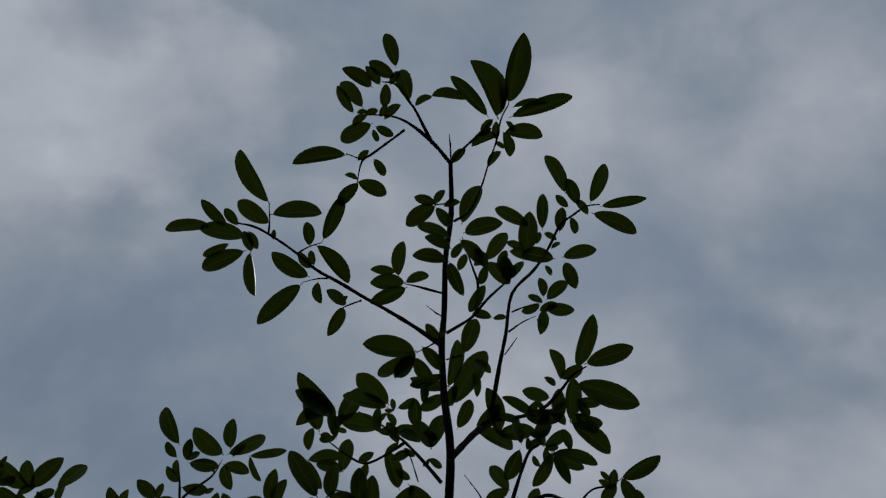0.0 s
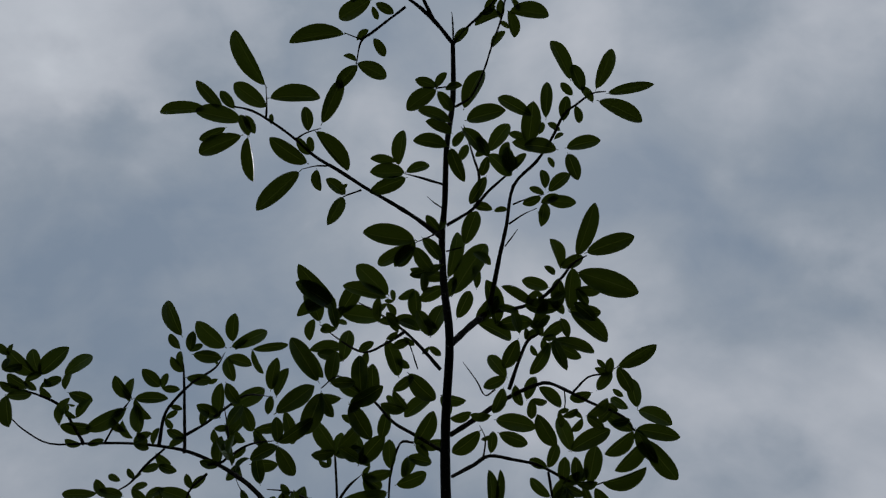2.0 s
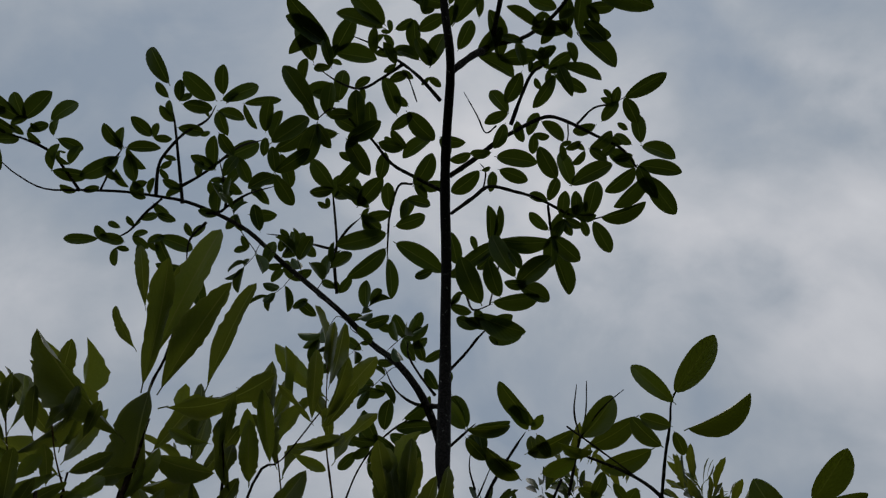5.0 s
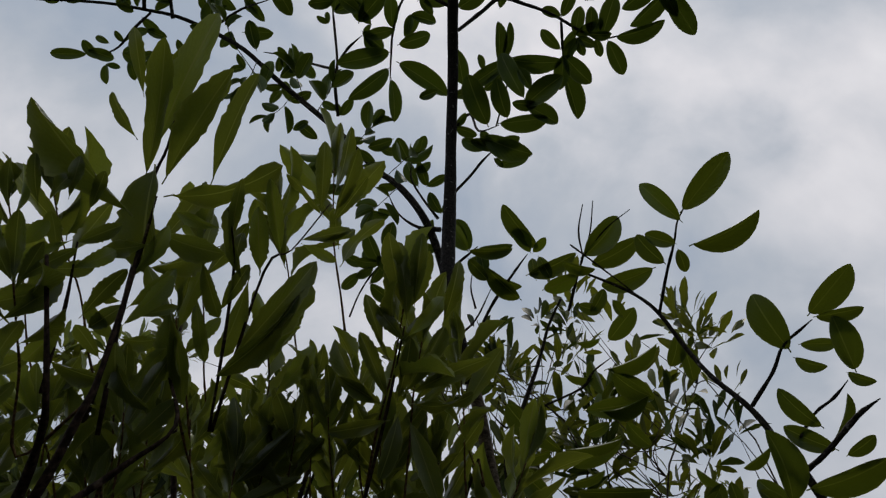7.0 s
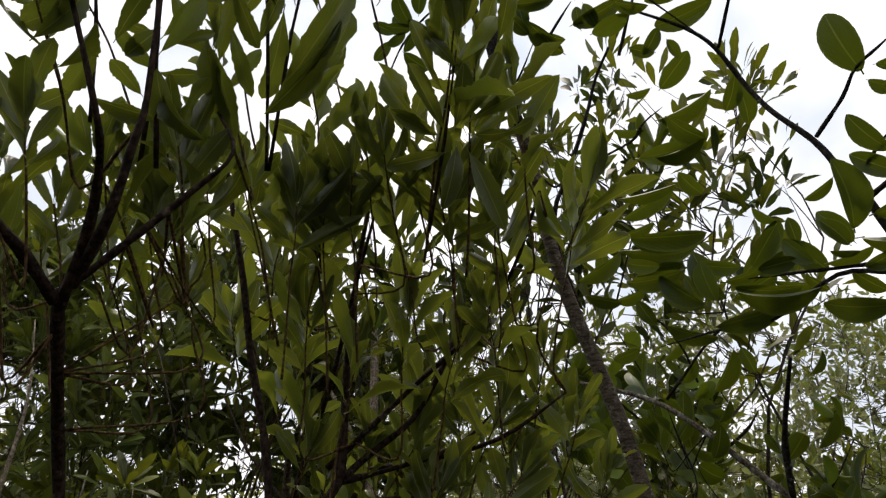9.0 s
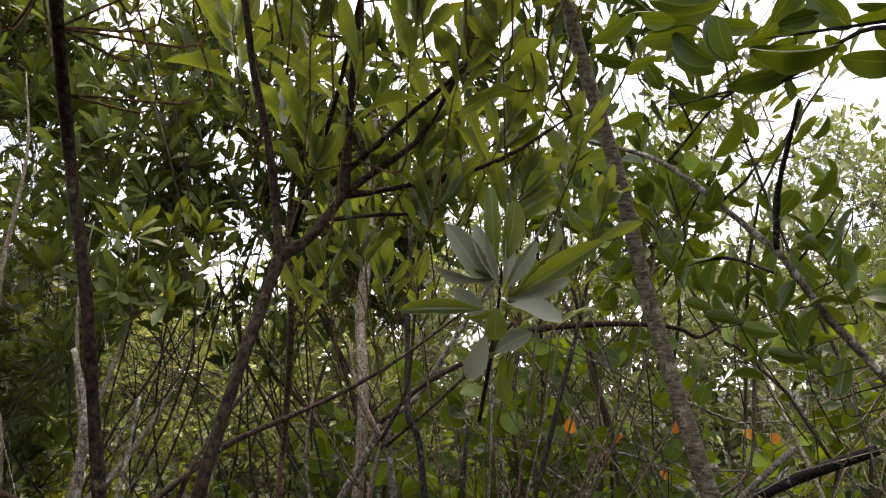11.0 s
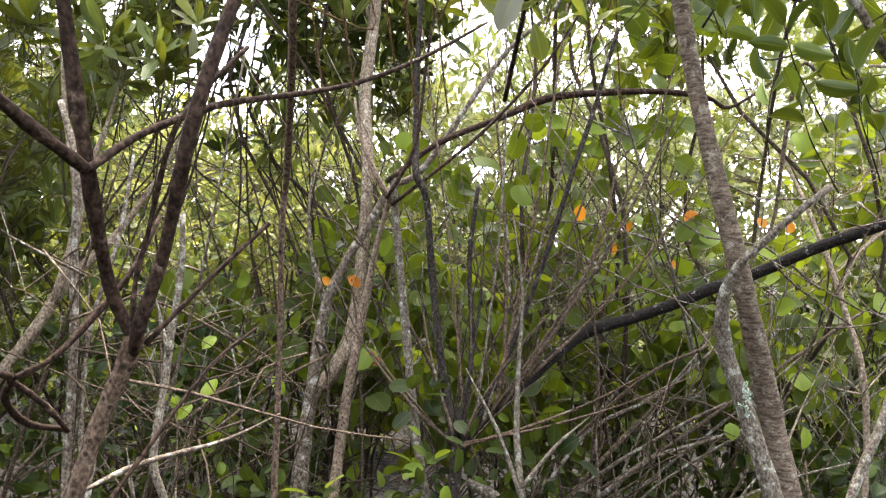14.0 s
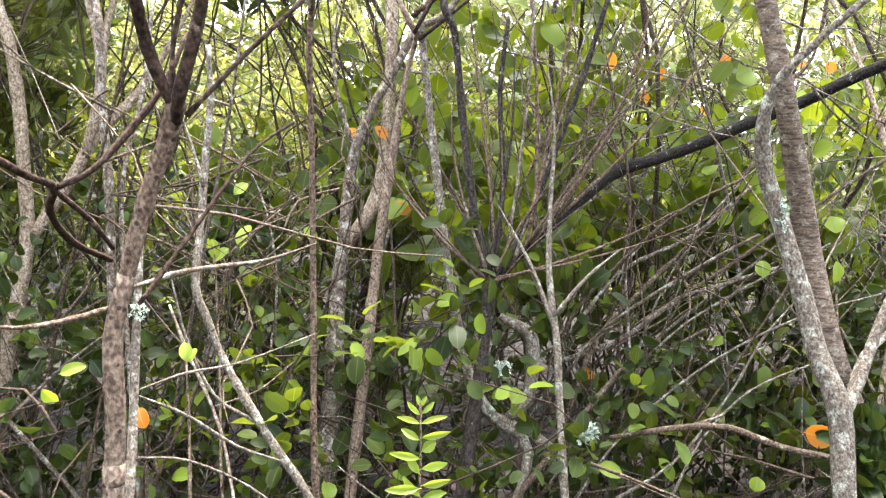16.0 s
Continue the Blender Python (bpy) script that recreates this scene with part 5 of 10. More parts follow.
foliage(limb, oval_leaf, [(0.648, 1.221, 3.508, 0.61, 1.267, 3.5, 0.029, 21), (0.729, 1.24, 3.531, 0.719, 1.174, 3.591, 0.043, -11), (0.727, 1.243, 3.531, 0.813, 1.25, 3.47, 0.051, -18), (0.726, 1.305, 3.526, 0.842, 1.293, 3.468, 0.048, -8), (0.728, 1.306, 3.523, 0.646, 1.389, 3.51, 0.052, -14), (0.753, 1.324, 3.509, 0.837, 1.408, 3.424, 0.059, 16), (0.711, 1.269, 3.521, 0.654, 1.285, 3.524, 0.029, -4), (0.678, 1.19, 3.516, 0.649, 1.177, 3.535, 0.018, -18), (0.706, 1.245, 3.536, 0.661, 1.236, 3.581, 0.031, -6), (0.437, 1.19, 3.568, 0.5, 1.236, 3.526, 0.043, -22), (0.486, 1.226, 3.494, 0.498, 1.272, 3.479, 0.024, -12), (0.544, 1.215, 3.491, 0.498, 1.233, 3.477, 0.025, -17)])
foliage(limb, oval_leaf, [(0.554, 1.232, 3.475, 0.524, 1.281, 3.474, 0.028, -20), (0.729, 1.301, 3.527, 0.781, 1.37, 3.449, 0.043, 19), (0.728, 1.311, 3.521, 0.645, 1.277, 3.562, 0.047, 3), (0.76, 1.323, 3.507, 0.671, 1.42, 3.474, 0.054, -13), (0.485, 1.229, 3.493, 0.516, 1.218, 3.491, 0.016, 1), (0.554, 1.235, 3.474, 0.53, 1.224, 3.497, 0.017, -11)])
foliage(limb, oval_leaf, [(0.375, 1.208, 3.607, 0.397, 1.264, 3.576, 0.032, 19), (0.409, 1.247, 3.578, 0.438, 1.19, 3.621, 0.037, -20), (0.421, 1.221, 3.553, 0.419, 1.277, 3.528, 0.03, 8), (0.316, 1.312, 3.576, 0.436, 1.306, 3.529, 0.054, -9), (0.326, 1.341, 3.553, 0.416, 1.367, 3.534, 0.044, 8), (0.314, 1.44, 3.579, 0.324, 1.388, 3.624, 0.033, 8), (0.286, 1.382, 3.622, 0.198, 1.45, 3.595, 0.055, -11), (0.31, 1.301, 3.581, 0.247, 1.312, 3.596, 0.032, -20), (0.481, 1.312, 3.442, 0.423, 1.228, 3.476, 0.051, -20), (0.562, 1.23, 3.474, 0.628, 1.186, 3.497, 0.04, 18), (0.582, 1.169, 3.504, 0.523, 1.203, 3.523, 0.034, -5), (0.663, 1.229, 3.499, 0.626, 1.205, 3.511, 0.022, -20)])
foliage(limb, oval_leaf, [(0.19, 1.384, 3.681, 0.258, 1.357, 3.677, 0.035, 16), (0.419, 1.223, 3.552, 0.466, 1.234, 3.551, 0.024, 15), (0.563, 1.228, 3.477, 0.609, 1.246, 3.438, 0.03, 14)])
limb = branch("twig", plant, bark_dark, [(0.53, 1.174, 3.515, 0.004), (0.567, 1.126, 3.515, 0.003), (0.613, 1.11, 3.51, 0.003), (0.647, 1.097, 3.522, 0.002)])
foliage(limb, oval_leaf, [(0.645, 1.098, 3.522, 0.75, 1.021, 3.522, 0.046, 8), (0.62, 1.116, 3.505, 0.625, 1.062, 3.515, 0.027, -13), (0.589, 1.156, 3.492, 0.625, 1.096, 3.492, 0.034, -20), (0.614, 1.099, 3.516, 0.589, 1.075, 3.525, 0.017, -2), (0.648, 1.092, 3.524, 0.688, 1.154, 3.483, 0.041, 20), (0.622, 1.115, 3.505, 0.582, 1.097, 3.516, 0.021, 12)])
limb = branch("twig", plant, bark_dark, [(0.505, 1.175, 3.523, 0.002), (0.508, 1.208, 3.508, 0.002), (0.502, 1.237, 3.499, 0.002)])
limb = branch("branch", plant, bark_dark, [(0.196, 1.479, 3.524, 0.0056), (0.247, 1.374, 3.441, 0.0056), (0.286, 1.319, 3.411, 0.0048), (0.356, 1.338, 3.421, 0.0048), (0.437, 1.376, 3.444, 0.0040), (0.521, 1.411, 3.424, 0.0040), (0.583, 1.431, 3.426, 0.0032), (0.634, 1.431, 3.444, 0.0016)])
foliage(limb, oval_leaf, [(0.46, 1.38, 3.435, 0.489, 1.322, 3.473, 0.036, 1), (0.524, 1.346, 3.47, 0.638, 1.274, 3.476, 0.053, -20), (0.505, 1.424, 3.419, 0.512, 1.355, 3.457, 0.038, -7), (0.541, 1.415, 3.415, 0.541, 1.353, 3.455, 0.036, -7), (0.582, 1.43, 3.427, 0.607, 1.335, 3.483, 0.054, -11), (0.619, 1.438, 3.444, 0.747, 1.377, 3.436, 0.051, 16), (0.596, 1.429, 3.422, 0.65, 1.505, 3.366, 0.047, 7), (0.512, 1.423, 3.417, 0.534, 1.465, 3.39, 0.026, 19), (0.566, 1.432, 3.43, 0.584, 1.472, 3.4, 0.026, 16), (0.563, 1.427, 3.436, 0.574, 1.382, 3.452, 0.023, 2), (0.514, 1.422, 3.416, 0.485, 1.484, 3.399, 0.034, 22), (0.263, 1.285, 3.438, 0.29, 1.278, 3.445, 0.014, 9)])
foliage(limb, oval_leaf, [(0.463, 1.377, 3.436, 0.411, 1.376, 3.47, 0.03, 1), (0.531, 1.346, 3.467, 0.499, 1.271, 3.532, 0.048, 5), (0.502, 1.422, 3.42, 0.567, 1.389, 3.432, 0.035, 7), (0.539, 1.413, 3.417, 0.601, 1.408, 3.409, 0.03, 19), (0.511, 1.425, 3.417, 0.56, 1.43, 3.384, 0.029, 2)])
limb = branch("twig", plant, bark_dark, [(0.462, 1.389, 3.432, 0.004), (0.478, 1.464, 3.417, 0.003), (0.491, 1.527, 3.392, 0.002)])
foliage(limb, oval_leaf, [(0.474, 1.466, 3.416, 0.416, 1.428, 3.454, 0.034, -14), (0.487, 1.489, 3.397, 0.331, 1.481, 3.379, 0.057, -16), (0.477, 1.473, 3.409, 0.561, 1.529, 3.355, 0.054, 8), (0.489, 1.52, 3.398, 0.543, 1.629, 3.325, 0.058, -17), (0.359, 1.505, 3.411, 0.435, 1.529, 3.405, 0.023, 8), (0.49, 1.476, 3.403, 0.521, 1.441, 3.442, 0.029, 6), (0.47, 1.466, 3.417, 0.508, 1.423, 3.45, 0.03, 17), (0.481, 1.472, 3.409, 0.477, 1.553, 3.353, 0.047, 18)])
limb = branch("twig", plant, bark_dark, [(0.271, 1.331, 3.416, 0.003), (0.281, 1.308, 3.475, 0.002), (0.275, 1.336, 3.578, 0.002)])
limb = branch("twig", plant, bark_dark, [(0.189, 1.656, 3.302, 0.005), (0.231, 1.627, 3.331, 0.004), (0.244, 1.594, 3.212, 0.003), (0.298, 1.578, 3.218, 0.002)])
foliage(limb, oval_leaf, [(0.305, 1.515, 3.417, 0.301, 1.426, 3.488, 0.037, 9), (0.317, 1.516, 3.414, 0.335, 1.429, 3.493, 0.027, 3), (0.33, 1.507, 3.421, 0.211, 1.567, 3.362, 0.047, 11), (0.27, 1.586, 3.218, 0.207, 1.472, 3.29, 0.067, -7), (0.363, 1.521, 3.255, 0.301, 1.459, 3.38, 0.054, -4), (0.378, 1.501, 3.272, 0.344, 1.462, 3.316, 0.033, 3), (0.361, 1.535, 3.247, 0.451, 1.446, 3.261, 0.061, -14), (0.292, 1.575, 3.221, 0.429, 1.559, 3.229, 0.057, 17), (0.32, 1.566, 3.227, 0.283, 1.473, 3.28, 0.051, -11), (0.402, 1.525, 3.246, 0.33, 1.53, 3.251, 0.035, -14), (0.254, 1.603, 3.204, 0.38, 1.608, 3.134, 0.067, 11), (0.186, 1.654, 3.304, 0.252, 1.668, 3.289, 0.033, 9)])
foliage(limb, oval_leaf, [(0.314, 1.513, 3.418, 0.405, 1.492, 3.405, 0.024, -14), (0.36, 1.529, 3.249, 0.456, 1.573, 3.229, 0.052, -19), (0.188, 1.657, 3.302, 0.217, 1.622, 3.329, 0.025, 15)])
foliage(limb, oval_leaf, [(0.217, 1.613, 3.197, 0.299, 1.629, 3.186, 0.035, 0), (0.187, 1.49, 3.451, 0.211, 1.576, 3.398, 0.047, 5), (0.264, 1.535, 3.407, 0.251, 1.501, 3.437, 0.023, 19), (0.324, 1.533, 3.4, 0.268, 1.57, 3.365, 0.036, 8), (0.142, 1.583, 3.378, 0.087, 1.607, 3.372, 0.029, 12), (0.178, 1.595, 3.365, 0.243, 1.584, 3.381, 0.033, -13), (0.181, 1.596, 3.364, 0.188, 1.567, 3.395, 0.02, 0)])
limb = branch("twig", plant, bark_dark, [(0.29, 1.579, 3.215, 0.002), (0.337, 1.536, 3.388, 0.002), (0.343, 1.496, 3.397, 0.002)])
limb = branch("twig", plant, bark_dark, [(0.159, 1.915, 3.154, 0.008), (0.094, 1.941, 3.188, 0.005), (0.034, 1.954, 3.258, 0.003), (-0.002, 1.933, 3.335, 0.002)])
foliage(limb, oval_leaf, [(0.161, 1.884, 3.187, 0.124, 1.841, 3.234, 0.035, -8), (0.057, 1.973, 3.154, 0.14, 1.918, 3.195, 0.052, 18), (0.031, 1.99, 3.134, 0.151, 1.985, 3.141, 0.047, -20), (0.012, 1.959, 3.251, -0.075, 1.962, 3.272, 0.042, -13), (0.002, 1.995, 3.129, 0.019, 1.92, 3.187, 0.047, -11), (-0.015, 2.016, 3.104, -0.058, 1.935, 3.157, 0.051, -14), (0.049, 2.035, 3.08, -0.026, 1.991, 3.118, 0.045, -8), (0.096, 2.065, 3.041, 0.077, 1.994, 3.102, 0.046, 8), (-0.035, 2.018, 3.097, -0.09, 2.05, 3.078, 0.032, -1), (0.019, 1.954, 3.257, -0.029, 1.957, 3.274, 0.025, -0), (0.036, 1.921, 3.347, -0.028, 1.926, 3.353, 0.031, -7), (0.097, 1.922, 3.344, 0.057, 1.882, 3.416, 0.044, -13)])
foliage(limb, oval_leaf, [(0.122, 1.895, 3.317, 0.092, 1.828, 3.357, 0.035, -4), (0.157, 1.883, 3.188, 0.202, 1.847, 3.224, 0.032, 2), (-0.013, 2.013, 3.107, -0.091, 1.994, 3.098, 0.039, -8), (0.043, 2.034, 3.08, 0.091, 2.009, 3.121, 0.033, 16), (0.118, 1.894, 3.317, 0.18, 1.866, 3.339, 0.031, 2)])
limb = branch("twig", plant, bark_dark, [(0.151, 1.892, 3.177, 0.005), (0.102, 1.879, 3.256, 0.004), (0.071, 1.862, 3.323, 0.003), (0.076, 1.818, 3.365, 0.002)])
foliage(limb, oval_leaf, [(0.069, 1.833, 3.351, 0.029, 1.792, 3.421, 0.044, -5), (0.083, 1.82, 3.363, 0.112, 1.778, 3.418, 0.036, 1), (0.073, 1.849, 3.334, 0.132, 1.839, 3.365, 0.032, 3), (0.034, 1.813, 3.37, -0.024, 1.801, 3.385, 0.029, 5), (0.017, 1.779, 3.401, -0.058, 1.783, 3.362, 0.041, -8), (-0.035, 1.832, 3.351, -0.084, 1.807, 3.38, 0.03, -8), (0.065, 1.833, 3.353, 0.12, 1.793, 3.361, 0.033, -3), (-0.035, 1.83, 3.353, -0.075, 1.84, 3.341, 0.021, -16)])
limb = branch("branch", plant, bark_dark, [(0.07, 1.996, 3.172, 0.0032), (0.019, 2.034, 3.161, 0.0032), (-0.04, 2.088, 3.131, 0.0032), (-0.081, 2.131, 3.082, 0.0024), (-0.109, 2.173, 3.024, 0.0032)])
foliage(limb, oval_leaf, [(-0.063, 2.073, 3.149, -0.129, 2.038, 3.156, 0.036, 14), (-0.08, 2.085, 3.132, -0.135, 2.125, 3.095, 0.037, 5), (0.015, 2.039, 3.156, 0.1, 2.044, 3.124, 0.044, -9), (-0.051, 2.106, 3.107, 0.025, 2.163, 3.081, 0.047, -2), (-0.066, 2.073, 3.148, -0.068, 2.05, 3.191, 0.024, 11), (-0.05, 2.11, 3.103, -0.006, 2.064, 3.156, 0.04, 20)])
limb = branch("twig", plant, bark_dark, [(0.192, 1.799, 3.188, 0.005), (0.232, 1.723, 3.178, 0.004), (0.259, 1.667, 3.175, 0.004), (0.288, 1.629, 3.18, 0.002)])
foliage(limb, oval_leaf, [(0.299, 1.674, 3.162, 0.382, 1.648, 3.175, 0.037, -15), (0.287, 1.646, 3.165, 0.312, 1.662, 3.145, 0.017, -9), (0.277, 1.632, 3.18, 0.351, 1.588, 3.182, 0.041, -0), (0.268, 1.631, 3.18, 0.201, 1.631, 3.218, 0.037, 7), (0.297, 1.642, 3.167, 0.264, 1.61, 3.208, 0.03, 9), (0.282, 1.632, 3.178, 0.252, 1.598, 3.22, 0.03, -7)])
limb = branch("twig", plant, bark_dark, [(0.195, 1.991, 3.071, 0.005), (0.24, 1.946, 3.085, 0.004), (0.266, 1.918, 3.092, 0.002)])
foliage(limb, oval_leaf, [(0.261, 1.924, 3.086, 0.364, 1.901, 3.082, 0.043, 2), (0.245, 1.94, 3.091, 0.207, 1.89, 3.175, 0.05, 14), (0.245, 1.952, 3.079, 0.292, 1.969, 3.013, 0.04, 16), (0.197, 1.866, 3.157, 0.236, 1.917, 3.096, 0.036, 16), (0.265, 1.921, 3.089, 0.284, 1.951, 3.013, 0.038, -15), (0.245, 1.952, 3.076, 0.307, 1.953, 3.085, 0.03, 12)])
shoot(plant, bark_dark, oval_leaf, (-0.141, 1.77, 3.387), (-0.199, 1.818, 3.337), 5, 0.102)
shoot(plant, bark_dark, oval_leaf, (-0.216, 1.744, 3.464), (-0.163, 1.652, 3.504), 5, 0.103)
shoot(plant, bark_dark, oval_leaf, (-0.06, 1.797, 3.303), (-0.133, 1.843, 3.254), 5, 0.099)
shoot(plant, bark_dark, oval_leaf, (-0.293, 1.728, 3.528), (-0.36, 1.77, 3.481), 5, 0.101)
shoot(plant, bark_dark, oval_leaf, (-0.404, 1.68, 3.64), (-0.459, 1.726, 3.568), 5, 0.098)
shoot(plant, bark_dark, oval_leaf, (0.034, 1.783, 3.182), (-0.035, 1.79, 3.102), 5, 0.096)
shoot(plant, bark_dark, oval_leaf, (0.001, 1.795, 3.24), (0.065, 1.68, 3.211), 5, 0.096)
shoot(plant, bark_dark, oval_leaf, (-0.106, 1.798, 3.367), (-0.045, 1.715, 3.376), 5, 0.099)
shoot(plant, bark_dark, oval_leaf, (-0.251, 1.714, 3.482), (-0.287, 1.627, 3.541), 5, 0.099)
shoot(plant, bark_dark, oval_leaf, (-0.486, 1.634, 3.675), (-0.521, 1.553, 3.717), 5, 0.099)

plant = thing("tree", "leafy tree branch with large leathery oval green leaves", "tree")
limb = branch("branch", plant, bark_dark, [(1.336, 2.023, -0.1, 0.0164), (1.286, 2.023, 0.582, 0.0140), (1.136, 1.923, 1.282, 0.0125), (0.997, 1.817, 1.862, 0.0101), (0.907, 1.761, 2.143, 0.0094), (0.89, 1.744, 2.22, 0.0086), (0.854, 1.728, 2.31, 0.0086), (0.823, 1.723, 2.36, 0.0078), (0.806, 1.723, 2.415, 0.0070), (0.781, 1.726, 2.466, 0.0062), (0.736, 1.742, 2.544, 0.0055), (0.7, 1.746, 2.623, 0.0055), (0.643, 1.714, 2.703, 0.0047), (0.579, 1.691, 2.743, 0.0039), (0.489, 1.677, 2.78, 0.0031), (0.442, 1.664, 2.791, 0.0016)])
foliage(limb, branch_leaf, [(0.607, 1.594, 2.834, 0.495, 1.662, 2.797, 0.053, 6), (0.635, 1.636, 2.772, 0.528, 1.725, 2.784, 0.053, 12), (0.468, 1.642, 2.803, 0.552, 1.574, 2.876, 0.062, -17), (0.522, 1.689, 2.752, 0.488, 1.723, 2.704, 0.033, 8), (0.419, 1.658, 2.807, 0.493, 1.651, 2.773, 0.034, 18), (0.377, 1.713, 2.761, 0.449, 1.659, 2.758, 0.043, -5), (0.542, 1.713, 2.737, 0.571, 1.737, 2.701, 0.025, -14), (0.522, 1.737, 2.719, 0.462, 1.727, 2.729, 0.03, 12)])
limb = branch("twig", plant, bark_dark, [(0.633, 1.682, 2.674, 0.004), (0.631, 1.588, 2.712, 0.004), (0.633, 1.519, 2.738, 0.003), (0.627, 1.465, 2.751, 0.002), (0.632, 1.434, 2.756, 0.002)])
foliage(limb, branch_leaf, [(0.631, 1.453, 2.737, 0.552, 1.428, 2.83, 0.041, 6), (0.615, 1.422, 2.734, 0.69, 1.298, 2.782, 0.055, -17), (0.616, 1.436, 2.652, 0.742, 1.357, 2.674, 0.055, 12), (0.628, 1.499, 2.717, 0.564, 1.499, 2.746, 0.034, 16), (0.608, 1.535, 2.691, 0.552, 1.518, 2.76, 0.043, -21), (0.635, 1.514, 2.72, 0.655, 1.55, 2.683, 0.027, 15)])
limb = branch("twig", plant, bark_dark, [(0.441, 1.743, 2.723, 0.004), (0.466, 1.669, 2.799, 0.003), (0.482, 1.6, 2.841, 0.002), (0.486, 1.542, 2.894, 0.002)])
limb = branch("twig", plant, bark_dark, [(0.468, 1.639, 2.807, 0.002), (0.457, 1.601, 2.85, 0.002), (0.464, 1.553, 2.893, 0.001)])
limb = branch("twig", plant, bark_dark, [(0.464, 1.645, 2.803, 0.002), (0.517, 1.583, 2.843, 0.002), (0.562, 1.529, 2.853, 0.001)])
limb = branch("twig", plant, bark_dark, [(0.436, 1.617, 2.821, 0.002), (0.515, 1.651, 2.775, 0.002), (0.626, 1.699, 2.707, 0.003)])
limb = branch("twig", plant, bark_dark, [(0.782, 1.701, 2.445, 0.005), (0.807, 1.623, 2.479, 0.004), (0.817, 1.575, 2.508, 0.003), (0.838, 1.531, 2.517, 0.003), (0.849, 1.498, 2.519, 0.002)])
foliage(limb, branch_leaf, [(0.83, 1.576, 2.494, 0.769, 1.533, 2.609, 0.065, -20), (0.843, 1.499, 2.528, 0.888, 1.381, 2.56, 0.058, -10), (0.85, 1.495, 2.522, 0.934, 1.457, 2.516, 0.032, -1), (0.909, 1.528, 2.416, 0.867, 1.462, 2.501, 0.055, 4), (0.833, 1.58, 2.485, 0.878, 1.557, 2.447, 0.03, 6), (0.833, 1.549, 2.495, 0.906, 1.535, 2.488, 0.029, -11), (0.902, 1.545, 2.428, 0.938, 1.526, 2.394, 0.025, 1)])
limb = branch("twig", plant, bark_dark, [(0.839, 1.705, 2.299, 0.006), (0.86, 1.648, 2.309, 0.005), (0.895, 1.563, 2.342, 0.005), (0.92, 1.515, 2.352, 0.004)])
limb = branch("twig", plant, bark_dark, [(0.833, 1.685, 2.347, 0.004), (0.858, 1.628, 2.383, 0.003), (0.882, 1.583, 2.394, 0.003), (0.896, 1.542, 2.408, 0.002)])
foliage(limb, branch_leaf, [(0.871, 1.635, 2.356, 0.799, 1.623, 2.436, 0.044, -20), (0.896, 1.656, 2.32, 0.813, 1.673, 2.38, 0.042, 14), (0.885, 1.636, 2.334, 0.916, 1.58, 2.4, 0.044, 21), (0.818, 1.746, 2.246, 0.775, 1.666, 2.37, 0.067, 15), (0.84, 1.722, 2.269, 0.945, 1.597, 2.268, 0.067, -8), (0.816, 1.749, 2.236, 0.976, 1.665, 2.22, 0.06, 18), (0.793, 1.708, 2.355, 0.736, 1.734, 2.32, 0.032, -5), (0.897, 1.644, 2.302, 0.941, 1.598, 2.32, 0.032, -15)])
limb = branch("twig", plant, bark_dark, [(0.895, 1.729, 2.153, 0.006), (0.873, 1.768, 2.188, 0.005), (0.826, 1.841, 2.216, 0.004), (0.749, 1.924, 2.245, 0.004), (0.698, 1.976, 2.262, 0.003)])
foliage(limb, branch_leaf, [(0.716, 1.959, 2.291, 0.752, 1.875, 2.351, 0.052, -15), (0.753, 1.878, 2.349, 0.709, 1.896, 2.396, 0.032, -19), (0.782, 1.888, 2.294, 0.762, 1.856, 2.347, 0.031, -0), (0.759, 1.893, 2.312, 0.819, 1.872, 2.224, 0.052, -11), (0.855, 1.809, 2.253, 0.797, 1.811, 2.332, 0.047, 7), (0.801, 1.851, 2.231, 0.873, 1.786, 2.233, 0.046, 12), (0.691, 1.969, 2.288, 0.604, 2.004, 2.318, 0.041, 17), (0.652, 2.01, 2.226, 0.585, 1.993, 2.297, 0.048, -4), (0.727, 1.956, 2.278, 0.661, 2.009, 2.271, 0.038, 4), (0.663, 1.995, 2.253, 0.799, 1.95, 2.221, 0.063, -6), (0.77, 1.895, 2.292, 0.708, 1.943, 2.254, 0.042, 19)])
foliage(limb, branch_leaf, [(0.787, 1.908, 2.235, 0.834, 1.918, 2.198, 0.029, 17), (0.837, 1.791, 2.192, 0.89, 1.734, 2.206, 0.038, -22), (0.84, 1.835, 2.207, 0.898, 1.834, 2.155, 0.037, 9)])
limb = branch("stem", plant, bark_dark, [(0.381, 2.307, 2.366, 0.006), (0.341, 2.242, 2.489, 0.005), (0.332, 2.164, 2.579, 0.006), (0.363, 2.124, 2.641, 0.006), (0.419, 2.035, 2.763, 0.005), (0.445, 1.956, 2.837, 0.004), (0.471, 1.881, 2.873, 0.004)])
limb = branch("twig", plant, bark_dark, [(0.368, 2.117, 2.651, 0.004), (0.333, 2.136, 2.631, 0.003), (0.282, 2.116, 2.68, 0.002)])
limb = branch("twig", plant, bark_dark, [(0.422, 2.095, 2.668, 0.004), (0.531, 2.045, 2.698, 0.004), (0.563, 2.013, 2.731, 0.003), (0.609, 1.98, 2.754, 0.002)])
